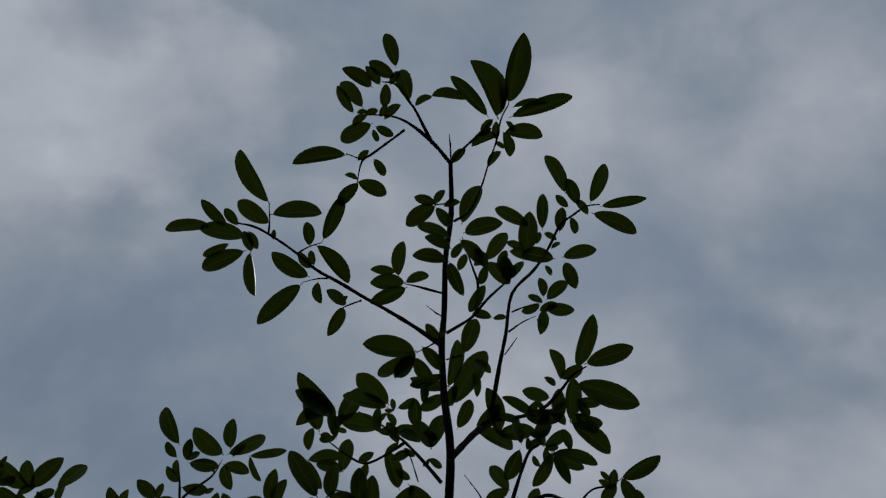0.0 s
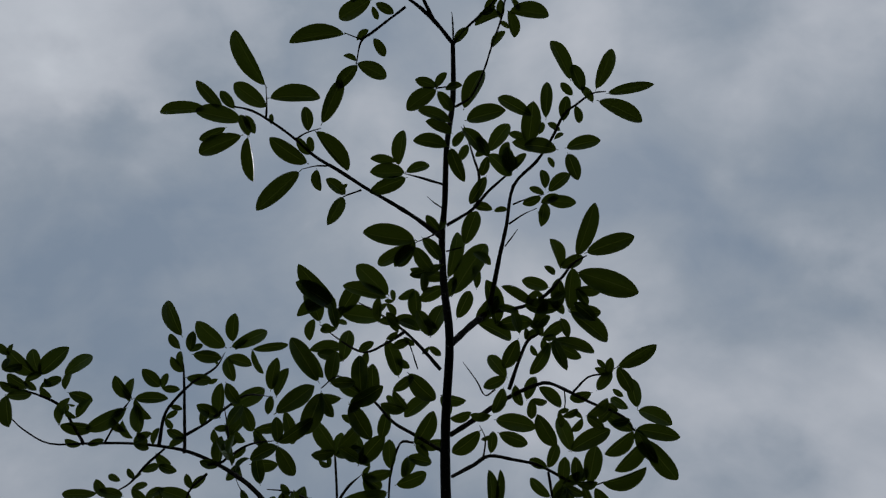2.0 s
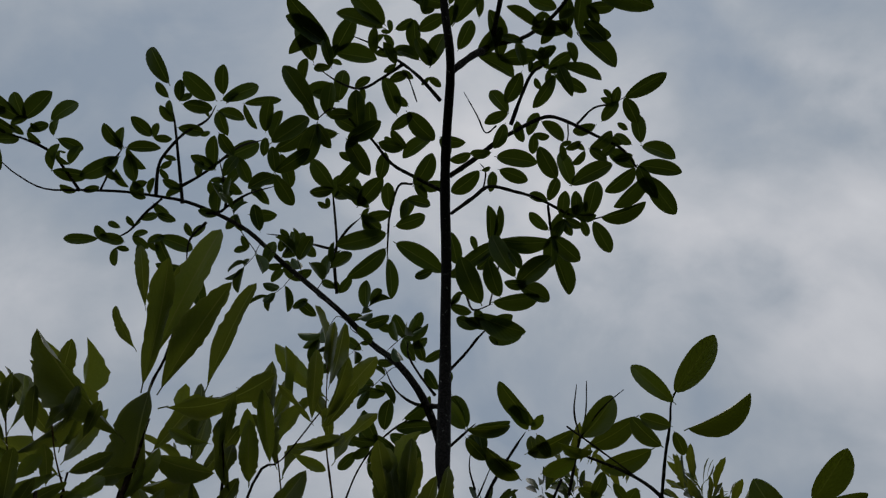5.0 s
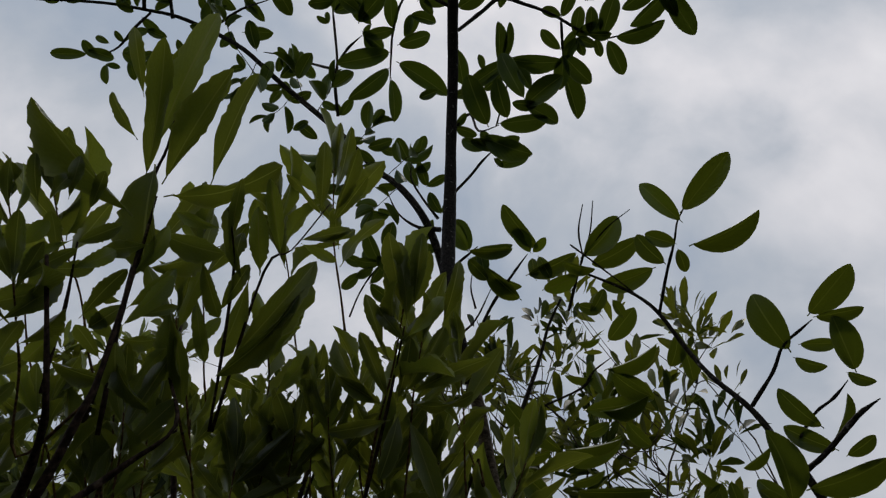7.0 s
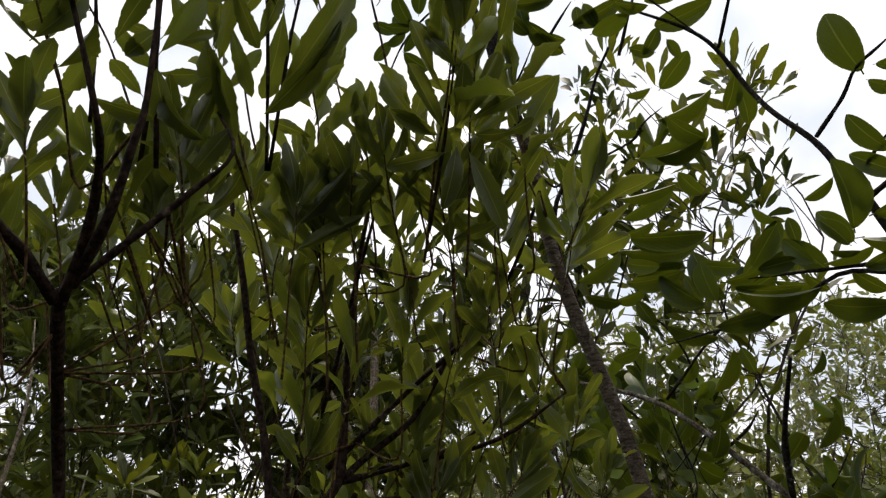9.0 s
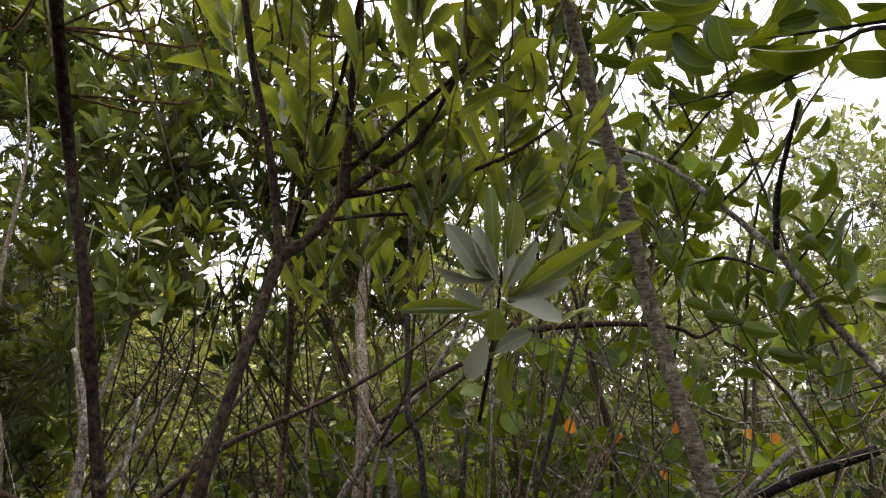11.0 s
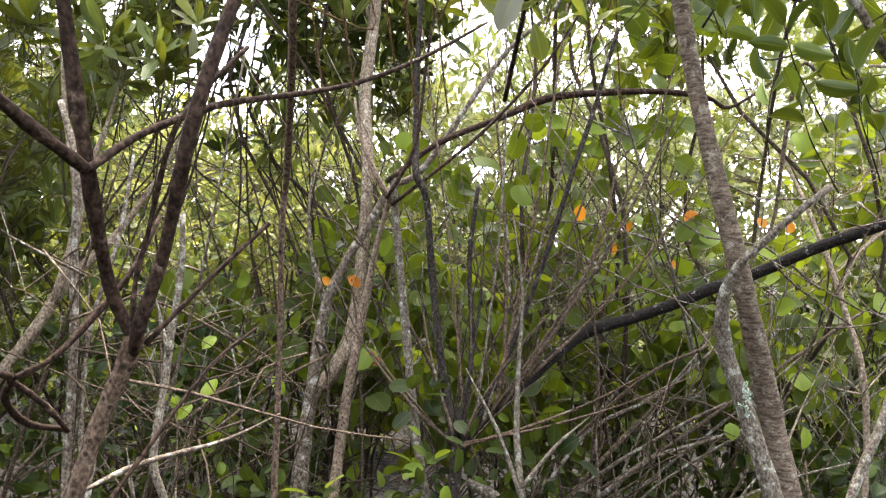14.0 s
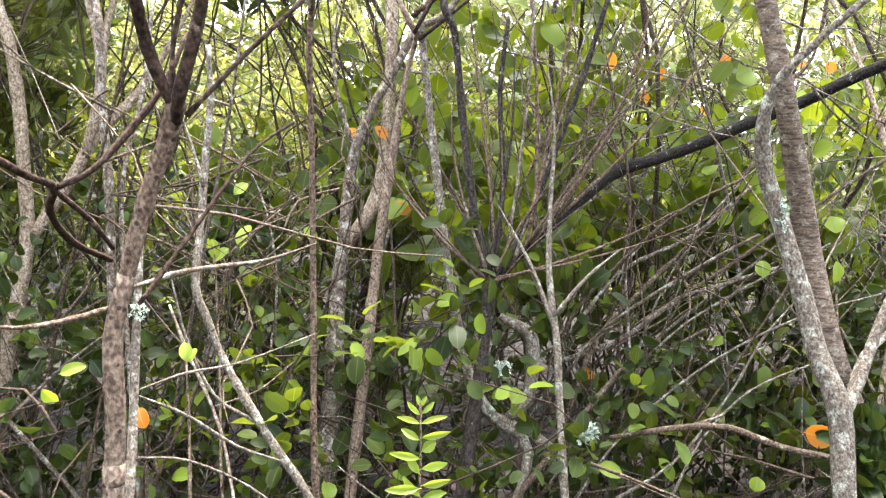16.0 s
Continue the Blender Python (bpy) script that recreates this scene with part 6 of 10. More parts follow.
foliage(limb, branch_leaf, [(0.484, 2.142, 2.557, 0.333, 2.084, 2.682, 0.06, -10), (0.493, 2.153, 2.524, 0.637, 2.11, 2.591, 0.054, 3), (0.575, 2.053, 2.665, 0.677, 1.987, 2.629, 0.042, 9), (0.611, 2.002, 2.719, 0.716, 2.031, 2.655, 0.054, -19), (0.566, 2.021, 2.715, 0.493, 2.058, 2.743, 0.036, -17), (0.589, 2.005, 2.728, 0.719, 1.929, 2.754, 0.057, 13), (0.748, 1.955, 2.703, 0.759, 1.874, 2.757, 0.047, -10), (0.773, 1.902, 2.756, 0.808, 1.969, 2.675, 0.048, -6), (0.6, 1.959, 2.789, 0.659, 1.868, 2.833, 0.057, -6), (0.584, 1.957, 2.799, 0.524, 1.987, 2.8, 0.033, -21), (0.483, 2.188, 2.453, 0.705, 2.171, 2.466, 0.066, 3), (0.512, 2.203, 2.403, 0.636, 2.17, 2.395, 0.062, 3)])
foliage(limb, branch_leaf, [(0.491, 2.171, 2.488, 0.583, 2.151, 2.508, 0.036, 3)])
foliage(limb, branch_leaf, [(0.453, 2.143, 2.569, 0.362, 2.162, 2.55, 0.042, -9), (0.635, 2.178, 2.369, 0.667, 2.183, 2.292, 0.04, -20), (0.545, 2.213, 2.352, 0.471, 2.259, 2.338, 0.042, 2), (0.636, 2.06, 2.609, 0.7, 2.091, 2.552, 0.043, 3), (0.601, 2.072, 2.613, 0.539, 2.105, 2.595, 0.035, 19)])
limb = branch("twig", plant, bark_dark, [(0.268, 2.062, 2.895, 0.004), (0.31, 1.98, 2.942, 0.004), (0.36, 1.897, 2.981, 0.004), (0.391, 1.849, 3.003, 0.003)])
foliage(limb, branch_leaf, [(0.424, 1.836, 3.005, 0.32, 1.774, 3.117, 0.054, -20), (0.4, 1.846, 3.002, 0.348, 1.813, 3.068, 0.043, 16), (0.404, 1.845, 3.003, 0.436, 1.804, 3.022, 0.027, -4), (0.419, 1.848, 2.996, 0.45, 1.873, 2.936, 0.035, 10), (0.225, 1.873, 3.033, 0.36, 1.883, 3.05, 0.036, -3), (0.231, 1.876, 3.03, 0.183, 1.839, 3.105, 0.046, -9), (0.229, 1.888, 3.019, 0.284, 1.918, 2.964, 0.04, 16), (0.384, 1.971, 2.937, 0.278, 1.896, 2.988, 0.055, -16), (0.389, 1.902, 2.969, 0.519, 1.826, 2.985, 0.049, -7), (0.418, 1.905, 2.954, 0.408, 1.875, 3.011, 0.03, -11), (0.281, 1.937, 2.999, 0.384, 1.945, 2.963, 0.04, 18)])
limb = branch("twig", plant, bark_dark, [(0.26, 2.023, 2.946, 0.003), (0.244, 1.973, 2.987, 0.002), (0.254, 1.909, 3.035, 0.002)])
limb = branch("twig", plant, bark_dark, [(0.212, 2.1, 2.903, 0.004), (0.26, 2.043, 2.921, 0.003), (0.302, 1.956, 2.973, 0.002)])
limb = branch("branch", plant, bark_grey, [(0.872, 1.962, 1.487, 0.0094), (0.798, 1.974, 1.594, 0.0086), (0.743, 1.969, 1.661, 0.0078), (0.701, 1.966, 1.727, 0.0078), (0.656, 1.96, 1.792, 0.0070), (0.627, 1.966, 1.823, 0.0070), (0.582, 1.983, 1.878, 0.0062), (0.534, 1.998, 1.934, 0.0062), (0.476, 2.022, 1.996, 0.0055), (0.417, 2.051, 2.038, 0.0047), (0.306, 2.07, 2.078, 0.0039)])
limb = branch("branch", plant, bark_dark, [(0.656, 1.96, 1.792, 0.007), (0.64, 1.903, 1.872, 0.007), (0.629, 1.85, 1.916, 0.005), (0.621, 1.796, 1.954, 0.005), (0.574, 1.653, 1.982, 0.003)])
limb = branch("twig", plant, bark_dark, [(0.556, 1.975, 1.897, 0.003), (0.588, 1.924, 1.923, 0.003), (0.6, 1.88, 1.949, 0.002)])
foliage(limb, branch_leaf, [(0.534, 1.992, 1.88, 0.547, 1.947, 1.938, 0.036, -9), (0.555, 1.89, 1.977, 0.535, 1.917, 1.937, 0.025, -8), (0.613, 1.928, 1.88, 0.562, 1.945, 1.91, 0.03, -12)])
limb = branch("twig", plant, bark_dark, [(0.703, 2.064, 1.761, 0.004), (0.642, 2.121, 1.806, 0.004), (0.588, 2.169, 1.814, 0.003), (0.542, 2.216, 1.797, 0.003)])
foliage(limb, branch_leaf, [(0.615, 2.178, 1.725, 0.642, 2.145, 1.808, 0.045, -22), (0.667, 2.096, 1.692, 0.707, 2.066, 1.779, 0.048, 13), (0.679, 2.091, 1.68, 0.818, 2.076, 1.616, 0.063, 6), (0.751, 2.039, 1.758, 0.776, 2.015, 1.693, 0.035, 0), (0.629, 2.129, 1.584, 0.698, 2.109, 1.626, 0.04, 17), (0.552, 2.216, 1.785, 0.604, 2.188, 1.75, 0.033, -17), (0.545, 2.22, 1.772, 0.52, 2.255, 1.723, 0.031, -13), (0.563, 2.179, 1.819, 0.624, 2.123, 1.826, 0.039, 9), (0.59, 2.144, 1.892, 0.642, 2.134, 1.917, 0.028, 13), (0.54, 2.2, 1.86, 0.498, 2.224, 1.844, 0.024, 22), (0.543, 2.15, 1.935, 0.611, 2.148, 1.906, 0.035, 3), (0.705, 2.082, 1.672, 0.659, 2.097, 1.634, 0.03, -20)])
limb = branch("twig", plant, bark_dark, [(0.703, 1.967, 1.772, 0.003), (0.727, 1.911, 1.821, 0.002), (0.746, 1.853, 1.876, 0.002)])
foliage(limb, branch_leaf, [(0.692, 1.967, 1.796, 0.731, 1.92, 1.826, 0.033, 0), (0.704, 1.91, 1.871, 0.724, 1.84, 1.923, 0.043, 14), (0.753, 1.898, 1.817, 0.704, 1.913, 1.833, 0.026, -17), (0.654, 1.973, 1.843, 0.638, 1.982, 1.783, 0.03, -12), (0.723, 1.974, 1.687, 0.784, 1.978, 1.638, 0.037, -19), (0.765, 1.953, 1.679, 0.787, 1.92, 1.708, 0.024, -18), (0.681, 1.998, 1.688, 0.719, 1.975, 1.708, 0.023, -7), (0.617, 1.996, 1.829, 0.653, 1.966, 1.839, 0.023, -21)])
limb = branch("twig", plant, bark_dark, [(0.488, 2.157, 1.757, 0.003), (0.524, 2.097, 1.842, 0.002), (0.496, 2.063, 1.94, 0.002), (0.475, 2.034, 2.001, 0.002)])
limb = branch("twig", plant, bark_dark, [(0.557, 2.277, 2.078, 0.004), (0.662, 2.121, 2.194, 0.004), (0.724, 2.047, 2.182, 0.003), (0.794, 1.976, 2.182, 0.003)])
foliage(limb, branch_leaf, [(0.669, 2.127, 2.177, 0.544, 2.12, 2.212, 0.051, -6), (0.704, 2.118, 2.153, 0.724, 2.123, 2.088, 0.032, 17), (0.691, 2.123, 2.152, 0.647, 2.186, 2.063, 0.056, -9), (0.653, 2.294, 1.778, 0.599, 2.32, 1.88, 0.057, -18), (0.692, 2.279, 1.784, 0.699, 2.27, 1.863, 0.038, 17), (0.747, 2.256, 1.782, 0.779, 2.232, 1.854, 0.04, -21), (0.811, 2.065, 1.747, 0.76, 2.11, 1.827, 0.051, 10), (0.836, 2.046, 1.815, 0.84, 2.032, 1.741, 0.037, 14), (0.759, 2.067, 2.074, 0.716, 2.077, 2.022, 0.033, -10), (0.791, 2.022, 2.046, 0.827, 2.001, 2.094, 0.031, 4), (0.834, 2.017, 1.977, 0.788, 2.044, 1.953, 0.028, 17)])
limb = branch("twig", plant, bark_dark, [(0.631, 2.243, 2.107, 0.003), (0.597, 2.2, 2.183, 0.003), (0.541, 2.178, 2.254, 0.003), (0.464, 2.192, 2.279, 0.002)])
foliage(limb, branch_leaf, [(0.49, 2.112, 2.439, 0.663, 2.057, 2.411, 0.055, 12), (0.555, 2.131, 2.355, 0.65, 2.14, 2.26, 0.058, 6), (0.675, 2.133, 2.277, 0.645, 2.114, 2.401, 0.062, -12), (0.713, 2.119, 2.271, 0.819, 2.074, 2.31, 0.058, -10), (0.799, 2.068, 2.291, 0.894, 2.046, 2.261, 0.049, 16), (0.74, 2.09, 2.314, 0.803, 2.006, 2.386, 0.061, -5), (0.811, 2.023, 2.377, 0.829, 2.027, 2.285, 0.045, -12), (0.476, 2.126, 2.424, 0.361, 2.15, 2.355, 0.052, 2), (0.607, 2.186, 2.21, 0.557, 2.231, 2.163, 0.039, -11), (0.5, 2.212, 2.195, 0.437, 2.256, 2.181, 0.038, 17), (0.627, 2.198, 2.154, 0.593, 2.242, 2.106, 0.035, 13), (0.542, 2.185, 2.238, 0.499, 2.162, 2.299, 0.037, 5)])
shoot(plant, bark_dark, branch_leaf, (0.477, 2.316, 2.281), (0.448, 2.25, 2.385), 4, 0.123)
shoot(plant, bark_dark, branch_leaf, (0.573, 2.437, 2.043), (0.542, 2.415, 2.165), 4, 0.129)
shoot(plant, bark_dark, branch_leaf, (0.678, 2.501, 1.927), (0.651, 2.487, 2.05), 4, 0.134)
shoot(plant, bark_dark, branch_leaf, (0.587, 2.137, 2.583), (0.591, 2.033, 2.684), 4, 0.131)
shoot(plant, bark_dark, branch_leaf, (0.687, 2.296, 1.571), (0.695, 2.276, 1.69), 4, 0.117)
shoot(plant, bark_dark, branch_leaf, (0.807, 2.112, 1.494), (0.788, 2.113, 1.603), 4, 0.11)
shoot(plant, bark_dark, branch_leaf, (0.792, 1.956, 1.714), (0.777, 1.943, 1.799), 4, 0.115)
shoot(plant, bark_dark, branch_leaf, (0.505, 2.179, 1.891), (0.476, 2.161, 1.976), 4, 0.11)
# leafy side shoots over the arching limb
for tip in [(0.498, 1.95, 1.719), (0.529, 1.9, 1.686), (0.617, 1.95, 1.708), (0.622, 1.85, 1.595), (0.608, 2.0, 1.578), (0.7, 1.9, 1.802), (0.677, 2.0, 1.89), (0.494, 2.1, 1.963), (0.485, 2.2, 1.96), (0.809, 2.0, 1.948), (0.501, 2.1, 1.778), (0.738, 1.9, 1.717), (0.649, 1.9, 1.617), (0.745, 2.0, 1.539), (0.573, 1.85, 1.66)]:
    foot = Vector(tip) + Vector((leaf_rnd.uniform(0.01, 0.06), leaf_rnd.uniform(0.0, 0.05), -0.075))
    shoot(plant, bark_dark, branch_leaf, foot, tip, 4, 0.094)
limb = branch("twig", plant, bark_dark, [(0.888, 1.777, 2.171, 0.005), (0.818, 1.846, 2.203, 0.005), (0.716, 1.955, 2.154, 0.004), (0.631, 2.023, 2.164, 0.004), (0.509, 2.102, 2.158, 0.003)])
foliage(limb, branch_leaf, [(0.376, 1.921, 2.48, 0.295, 1.893, 2.558, 0.056, -6), (0.403, 1.992, 2.36, 0.302, 1.968, 2.452, 0.058, 7), (0.437, 1.957, 2.374, 0.621, 1.946, 2.365, 0.055, -4), (0.506, 1.858, 2.52, 0.596, 1.781, 2.51, 0.049, 12), (0.527, 1.786, 2.582, 0.615, 1.811, 2.529, 0.05, 13), (0.472, 1.876, 2.534, 0.608, 1.84, 2.533, 0.053, -18), (0.432, 1.932, 2.463, 0.549, 1.879, 2.458, 0.047, 21), (0.607, 1.955, 2.201, 0.578, 1.927, 2.29, 0.047, -20), (0.668, 1.892, 2.249, 0.719, 1.833, 2.317, 0.049, -15), (0.592, 1.975, 2.204, 0.505, 1.998, 2.291, 0.055, -4), (0.627, 1.911, 2.206, 0.778, 1.849, 2.172, 0.071, 12), (0.593, 1.975, 2.154, 0.731, 1.942, 2.173, 0.059, -9)])
foliage(limb, branch_leaf, [(0.773, 1.828, 2.223, 0.73, 1.85, 2.293, 0.041, -3), (0.815, 1.766, 2.228, 0.767, 1.758, 2.286, 0.036, 21), (0.779, 1.786, 2.23, 0.831, 1.77, 2.217, 0.027, 16), (0.671, 1.877, 2.239, 0.744, 1.842, 2.241, 0.039, -22), (0.858, 1.752, 2.099, 0.735, 1.785, 2.116, 0.059, 9), (0.514, 1.98, 2.309, 0.443, 2.003, 2.332, 0.037, 20), (0.566, 1.984, 2.296, 0.445, 2.027, 2.291, 0.053, 11), (0.354, 2.095, 2.298, 0.439, 2.09, 2.268, 0.043, 6)])

plant = thing("shrub", "tall forked shrub with dark stems and long toothed olive-green leaves", "shrub")
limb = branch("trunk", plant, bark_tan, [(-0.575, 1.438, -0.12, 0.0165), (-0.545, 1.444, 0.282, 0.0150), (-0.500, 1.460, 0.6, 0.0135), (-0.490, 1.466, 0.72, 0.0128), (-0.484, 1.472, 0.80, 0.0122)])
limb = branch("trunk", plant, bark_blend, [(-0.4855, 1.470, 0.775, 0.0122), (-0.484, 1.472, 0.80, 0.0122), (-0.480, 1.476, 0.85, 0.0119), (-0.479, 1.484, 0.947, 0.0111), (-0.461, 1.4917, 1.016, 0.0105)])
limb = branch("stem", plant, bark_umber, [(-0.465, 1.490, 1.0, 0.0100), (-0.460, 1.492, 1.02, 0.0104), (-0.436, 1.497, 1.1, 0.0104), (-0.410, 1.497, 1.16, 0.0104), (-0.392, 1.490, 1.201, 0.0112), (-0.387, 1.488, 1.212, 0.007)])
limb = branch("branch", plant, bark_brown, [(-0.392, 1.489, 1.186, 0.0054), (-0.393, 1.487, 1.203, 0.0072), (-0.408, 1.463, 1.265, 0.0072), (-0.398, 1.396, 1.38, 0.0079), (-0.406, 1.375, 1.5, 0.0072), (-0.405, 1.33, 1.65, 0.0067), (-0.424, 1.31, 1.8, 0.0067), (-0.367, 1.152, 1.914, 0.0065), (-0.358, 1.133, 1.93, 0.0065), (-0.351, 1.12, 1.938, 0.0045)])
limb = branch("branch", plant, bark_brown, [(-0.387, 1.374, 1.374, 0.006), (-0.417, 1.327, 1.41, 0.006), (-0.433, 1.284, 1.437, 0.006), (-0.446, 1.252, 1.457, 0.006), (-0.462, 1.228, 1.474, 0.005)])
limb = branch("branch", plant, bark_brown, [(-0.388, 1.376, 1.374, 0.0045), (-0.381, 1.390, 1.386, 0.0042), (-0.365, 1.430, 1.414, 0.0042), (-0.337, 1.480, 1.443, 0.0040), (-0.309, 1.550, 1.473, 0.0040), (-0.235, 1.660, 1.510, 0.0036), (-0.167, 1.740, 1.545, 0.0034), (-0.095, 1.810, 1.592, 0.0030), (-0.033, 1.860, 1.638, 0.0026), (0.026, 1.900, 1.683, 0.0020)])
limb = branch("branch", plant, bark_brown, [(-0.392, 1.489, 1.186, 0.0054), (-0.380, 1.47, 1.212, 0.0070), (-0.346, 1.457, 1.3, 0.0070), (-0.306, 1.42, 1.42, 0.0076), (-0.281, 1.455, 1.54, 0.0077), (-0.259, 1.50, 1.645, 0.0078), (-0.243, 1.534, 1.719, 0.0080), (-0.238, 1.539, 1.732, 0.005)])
limb = branch("stem", plant, bark_brown, [(-0.392, 1.485, 1.201, 0.004), (-0.391, 1.49, 1.262, 0.003), (-0.38, 1.496, 1.316, 0.003), (-0.342, 1.468, 1.423, 0.003), (-0.327, 1.523, 1.482, 0.003), (-0.291, 1.578, 1.548, 0.003)])
limb = branch("branch", plant, bark_brown, [(-0.384, 1.5, 1.193, 0.004), (-0.33, 1.543, 1.261, 0.003), (-0.267, 1.588, 1.332, 0.003)])
limb = branch("branch", plant, bark_brown, [(-0.445, 1.48, 0.984, 0.003), (-0.409, 1.539, 1.049, 0.003), (-0.351, 1.617, 1.148, 0.002), (-0.305, 1.679, 1.192, 0.002)])
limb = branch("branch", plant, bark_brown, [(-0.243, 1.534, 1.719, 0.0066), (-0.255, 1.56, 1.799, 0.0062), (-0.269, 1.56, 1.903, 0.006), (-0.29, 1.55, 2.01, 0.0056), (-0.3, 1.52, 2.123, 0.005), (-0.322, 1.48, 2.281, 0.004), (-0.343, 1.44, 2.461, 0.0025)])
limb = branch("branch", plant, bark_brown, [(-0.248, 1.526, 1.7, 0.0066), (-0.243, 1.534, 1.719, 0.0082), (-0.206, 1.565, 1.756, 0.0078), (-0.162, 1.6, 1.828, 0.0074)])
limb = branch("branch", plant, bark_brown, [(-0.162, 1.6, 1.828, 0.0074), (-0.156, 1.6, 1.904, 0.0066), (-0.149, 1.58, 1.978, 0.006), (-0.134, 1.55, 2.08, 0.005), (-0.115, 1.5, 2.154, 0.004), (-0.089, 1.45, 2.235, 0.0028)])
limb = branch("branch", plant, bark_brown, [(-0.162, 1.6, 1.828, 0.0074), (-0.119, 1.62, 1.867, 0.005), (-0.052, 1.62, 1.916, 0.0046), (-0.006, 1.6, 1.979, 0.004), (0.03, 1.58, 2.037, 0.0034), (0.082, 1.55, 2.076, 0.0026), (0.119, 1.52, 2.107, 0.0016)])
limb = branch("branch", plant, bark_brown, [(-0.162, 1.6, 1.828, 0.0074), (-0.117, 1.63, 1.839, 0.004), (-0.026, 1.64, 1.861, 0.0034), (0.029, 1.65, 1.886, 0.0028), (0.079, 1.66, 1.929, 0.0016)])
limb = branch("branch", plant, bark_brown, [(-0.18, 1.58, 1.784, 0.0034), (-0.107, 1.62, 1.8, 0.003), (-0.05, 1.64, 1.805, 0.0026), (-0.012, 1.66, 1.821, 0.0014)])
limb = branch("branch", plant, bark_brown, [(-0.356, 1.12, 1.927, 0.006), (-0.362, 1.07, 1.951, 0.006), (-0.364, 1.028, 1.959, 0.005), (-0.366, 0.986, 1.965, 0.004)])
limb = branch("branch", plant, bark_brown, [(-0.35, 1.122, 1.929, 0.005), (-0.314, 1.079, 1.982, 0.005), (-0.289, 1.03, 2.02, 0.004), (-0.276, 0.985, 2.04, 0.003), (-0.3, 0.941, 2.157, 0.002)])
limb = branch("branch", plant, bark_brown, [(-0.343, 1.119, 1.942, 0.006), (-0.296, 1.073, 1.98, 0.005), (-0.267, 1.042, 2.045, 0.004), (-0.259, 1.037, 2.091, 0.003), (-0.255, 1.02, 2.238, 0.002), (-0.298, 1.082, 2.425, 0.002), (-0.282, 1.056, 2.459, 0.002), (-0.267, 1.012, 2.505, 0.001)])
foliage(limb, toothed_leaf, [(-0.253, 0.978, 2.247, -0.352, 0.878, 2.317, 0.046, 1), (-0.309, 1.085, 2.421, -0.265, 0.924, 2.517, 0.044, -8), (-0.301, 1.061, 2.444, -0.225, 0.944, 2.624, 0.051, -1), (-0.317, 1.016, 2.514, -0.328, 0.944, 2.575, 0.024, 19), (-0.325, 1.057, 2.473, -0.362, 1.012, 2.519, 0.023, -10), (-0.289, 1.091, 2.423, -0.195, 0.974, 2.529, 0.049, -5), (-0.236, 1.12, 2.451, -0.173, 1.008, 2.573, 0.037, -18), (-0.25, 0.977, 2.332, -0.251, 1.031, 2.216, 0.064, 13), (-0.279, 1.087, 2.394, -0.124, 1.06, 2.417, 0.049, 20), (-0.273, 1.051, 2.502, -0.211, 1.023, 2.569, 0.036, -20), (-0.298, 1.16, 2.377, -0.236, 1.111, 2.442, 0.036, -21), (-0.296, 1.047, 2.533, -0.27, 0.979, 2.581, 0.029, -17)])
limb = branch("branch", plant, bark_brown, [(-0.341, 1.119, 1.944, 0.004), (-0.298, 1.119, 1.982, 0.004), (-0.241, 1.114, 2.03, 0.003), (-0.196, 1.102, 2.068, 0.002), (-0.229, 1.142, 2.151, 0.002)])
shoot(plant, bark_brown, toothed_leaf, (-0.329, 1.026, 2.083), (-0.324, 0.95, 2.131), 7, 0.087)
shoot(plant, bark_brown, toothed_leaf, (-0.22, 1.177, 2.159), (-0.234, 1.124, 2.224), 7, 0.097)
shoot(plant, bark_brown, toothed_leaf, (-0.157, 1.345, 2.196), (-0.153, 1.282, 2.294), 8, 0.105)
shoot(plant, bark_brown, toothed_leaf, (-0.333, 1.205, 2.021), (-0.361, 1.148, 2.104), 7, 0.104)
shoot(plant, bark_brown, toothed_leaf, (-0.257, 1.233, 2.033), (-0.256, 1.194, 2.109), 7, 0.104)
shoot(plant, bark_brown, toothed_leaf, (-0.188, 1.343, 2.051), (-0.176, 1.311, 2.127), 8, 0.114)
shoot(plant, bark_brown, toothed_leaf, (-0.299, 1.265, 1.995), (-0.323, 1.223, 2.069), 7, 0.1)
shoot(plant, bark_brown, toothed_leaf, (-0.266, 1.169, 2.031), (-0.261, 1.124, 2.096), 7, 0.095)
shoot(plant, bark_brown, toothed_leaf, (-0.348, 1.031, 1.996), (-0.341, 1, 2.04), 7, 0.078)
shoot(plant, bark_brown, toothed_leaf, (-0.407, 1.117, 1.936), (-0.41, 1.078, 1.996), 6, 0.092)
shoot(plant, bark_brown, toothed_leaf, (-0.292, 1.187, 1.982), (-0.273, 1.173, 2.02), 6, 0.082)
shoot(plant, bark_brown, toothed_leaf, (-0.265, 1.485, 2.136), (-0.276, 1.415, 2.221), 8, 0.122)
shoot(plant, bark_brown, toothed_leaf, (-0.258, 1.533, 2.072), (-0.227, 1.461, 2.168), 8, 0.122)
shoot(plant, bark_brown, toothed_leaf, (-0.311, 1.589, 1.966), (-0.322, 1.545, 2.072), 8, 0.128)
shoot(plant, bark_brown, toothed_leaf, (-0.278, 1.643, 1.905), (-0.23, 1.622, 2.009), 8, 0.121)
shoot(plant, bark_brown, toothed_leaf, (-0.223, 1.319, 2.085), (-0.235, 1.271, 2.17), 8, 0.092)
shoot(plant, bark_brown, toothed_leaf, (-0.296, 1.238, 2.062), (-0.302, 1.194, 2.139), 7, 0.086)
shoot(plant, bark_brown, toothed_leaf, (-0.376, 1.283, 1.99), (-0.391, 1.244, 2.066), 8, 0.09)
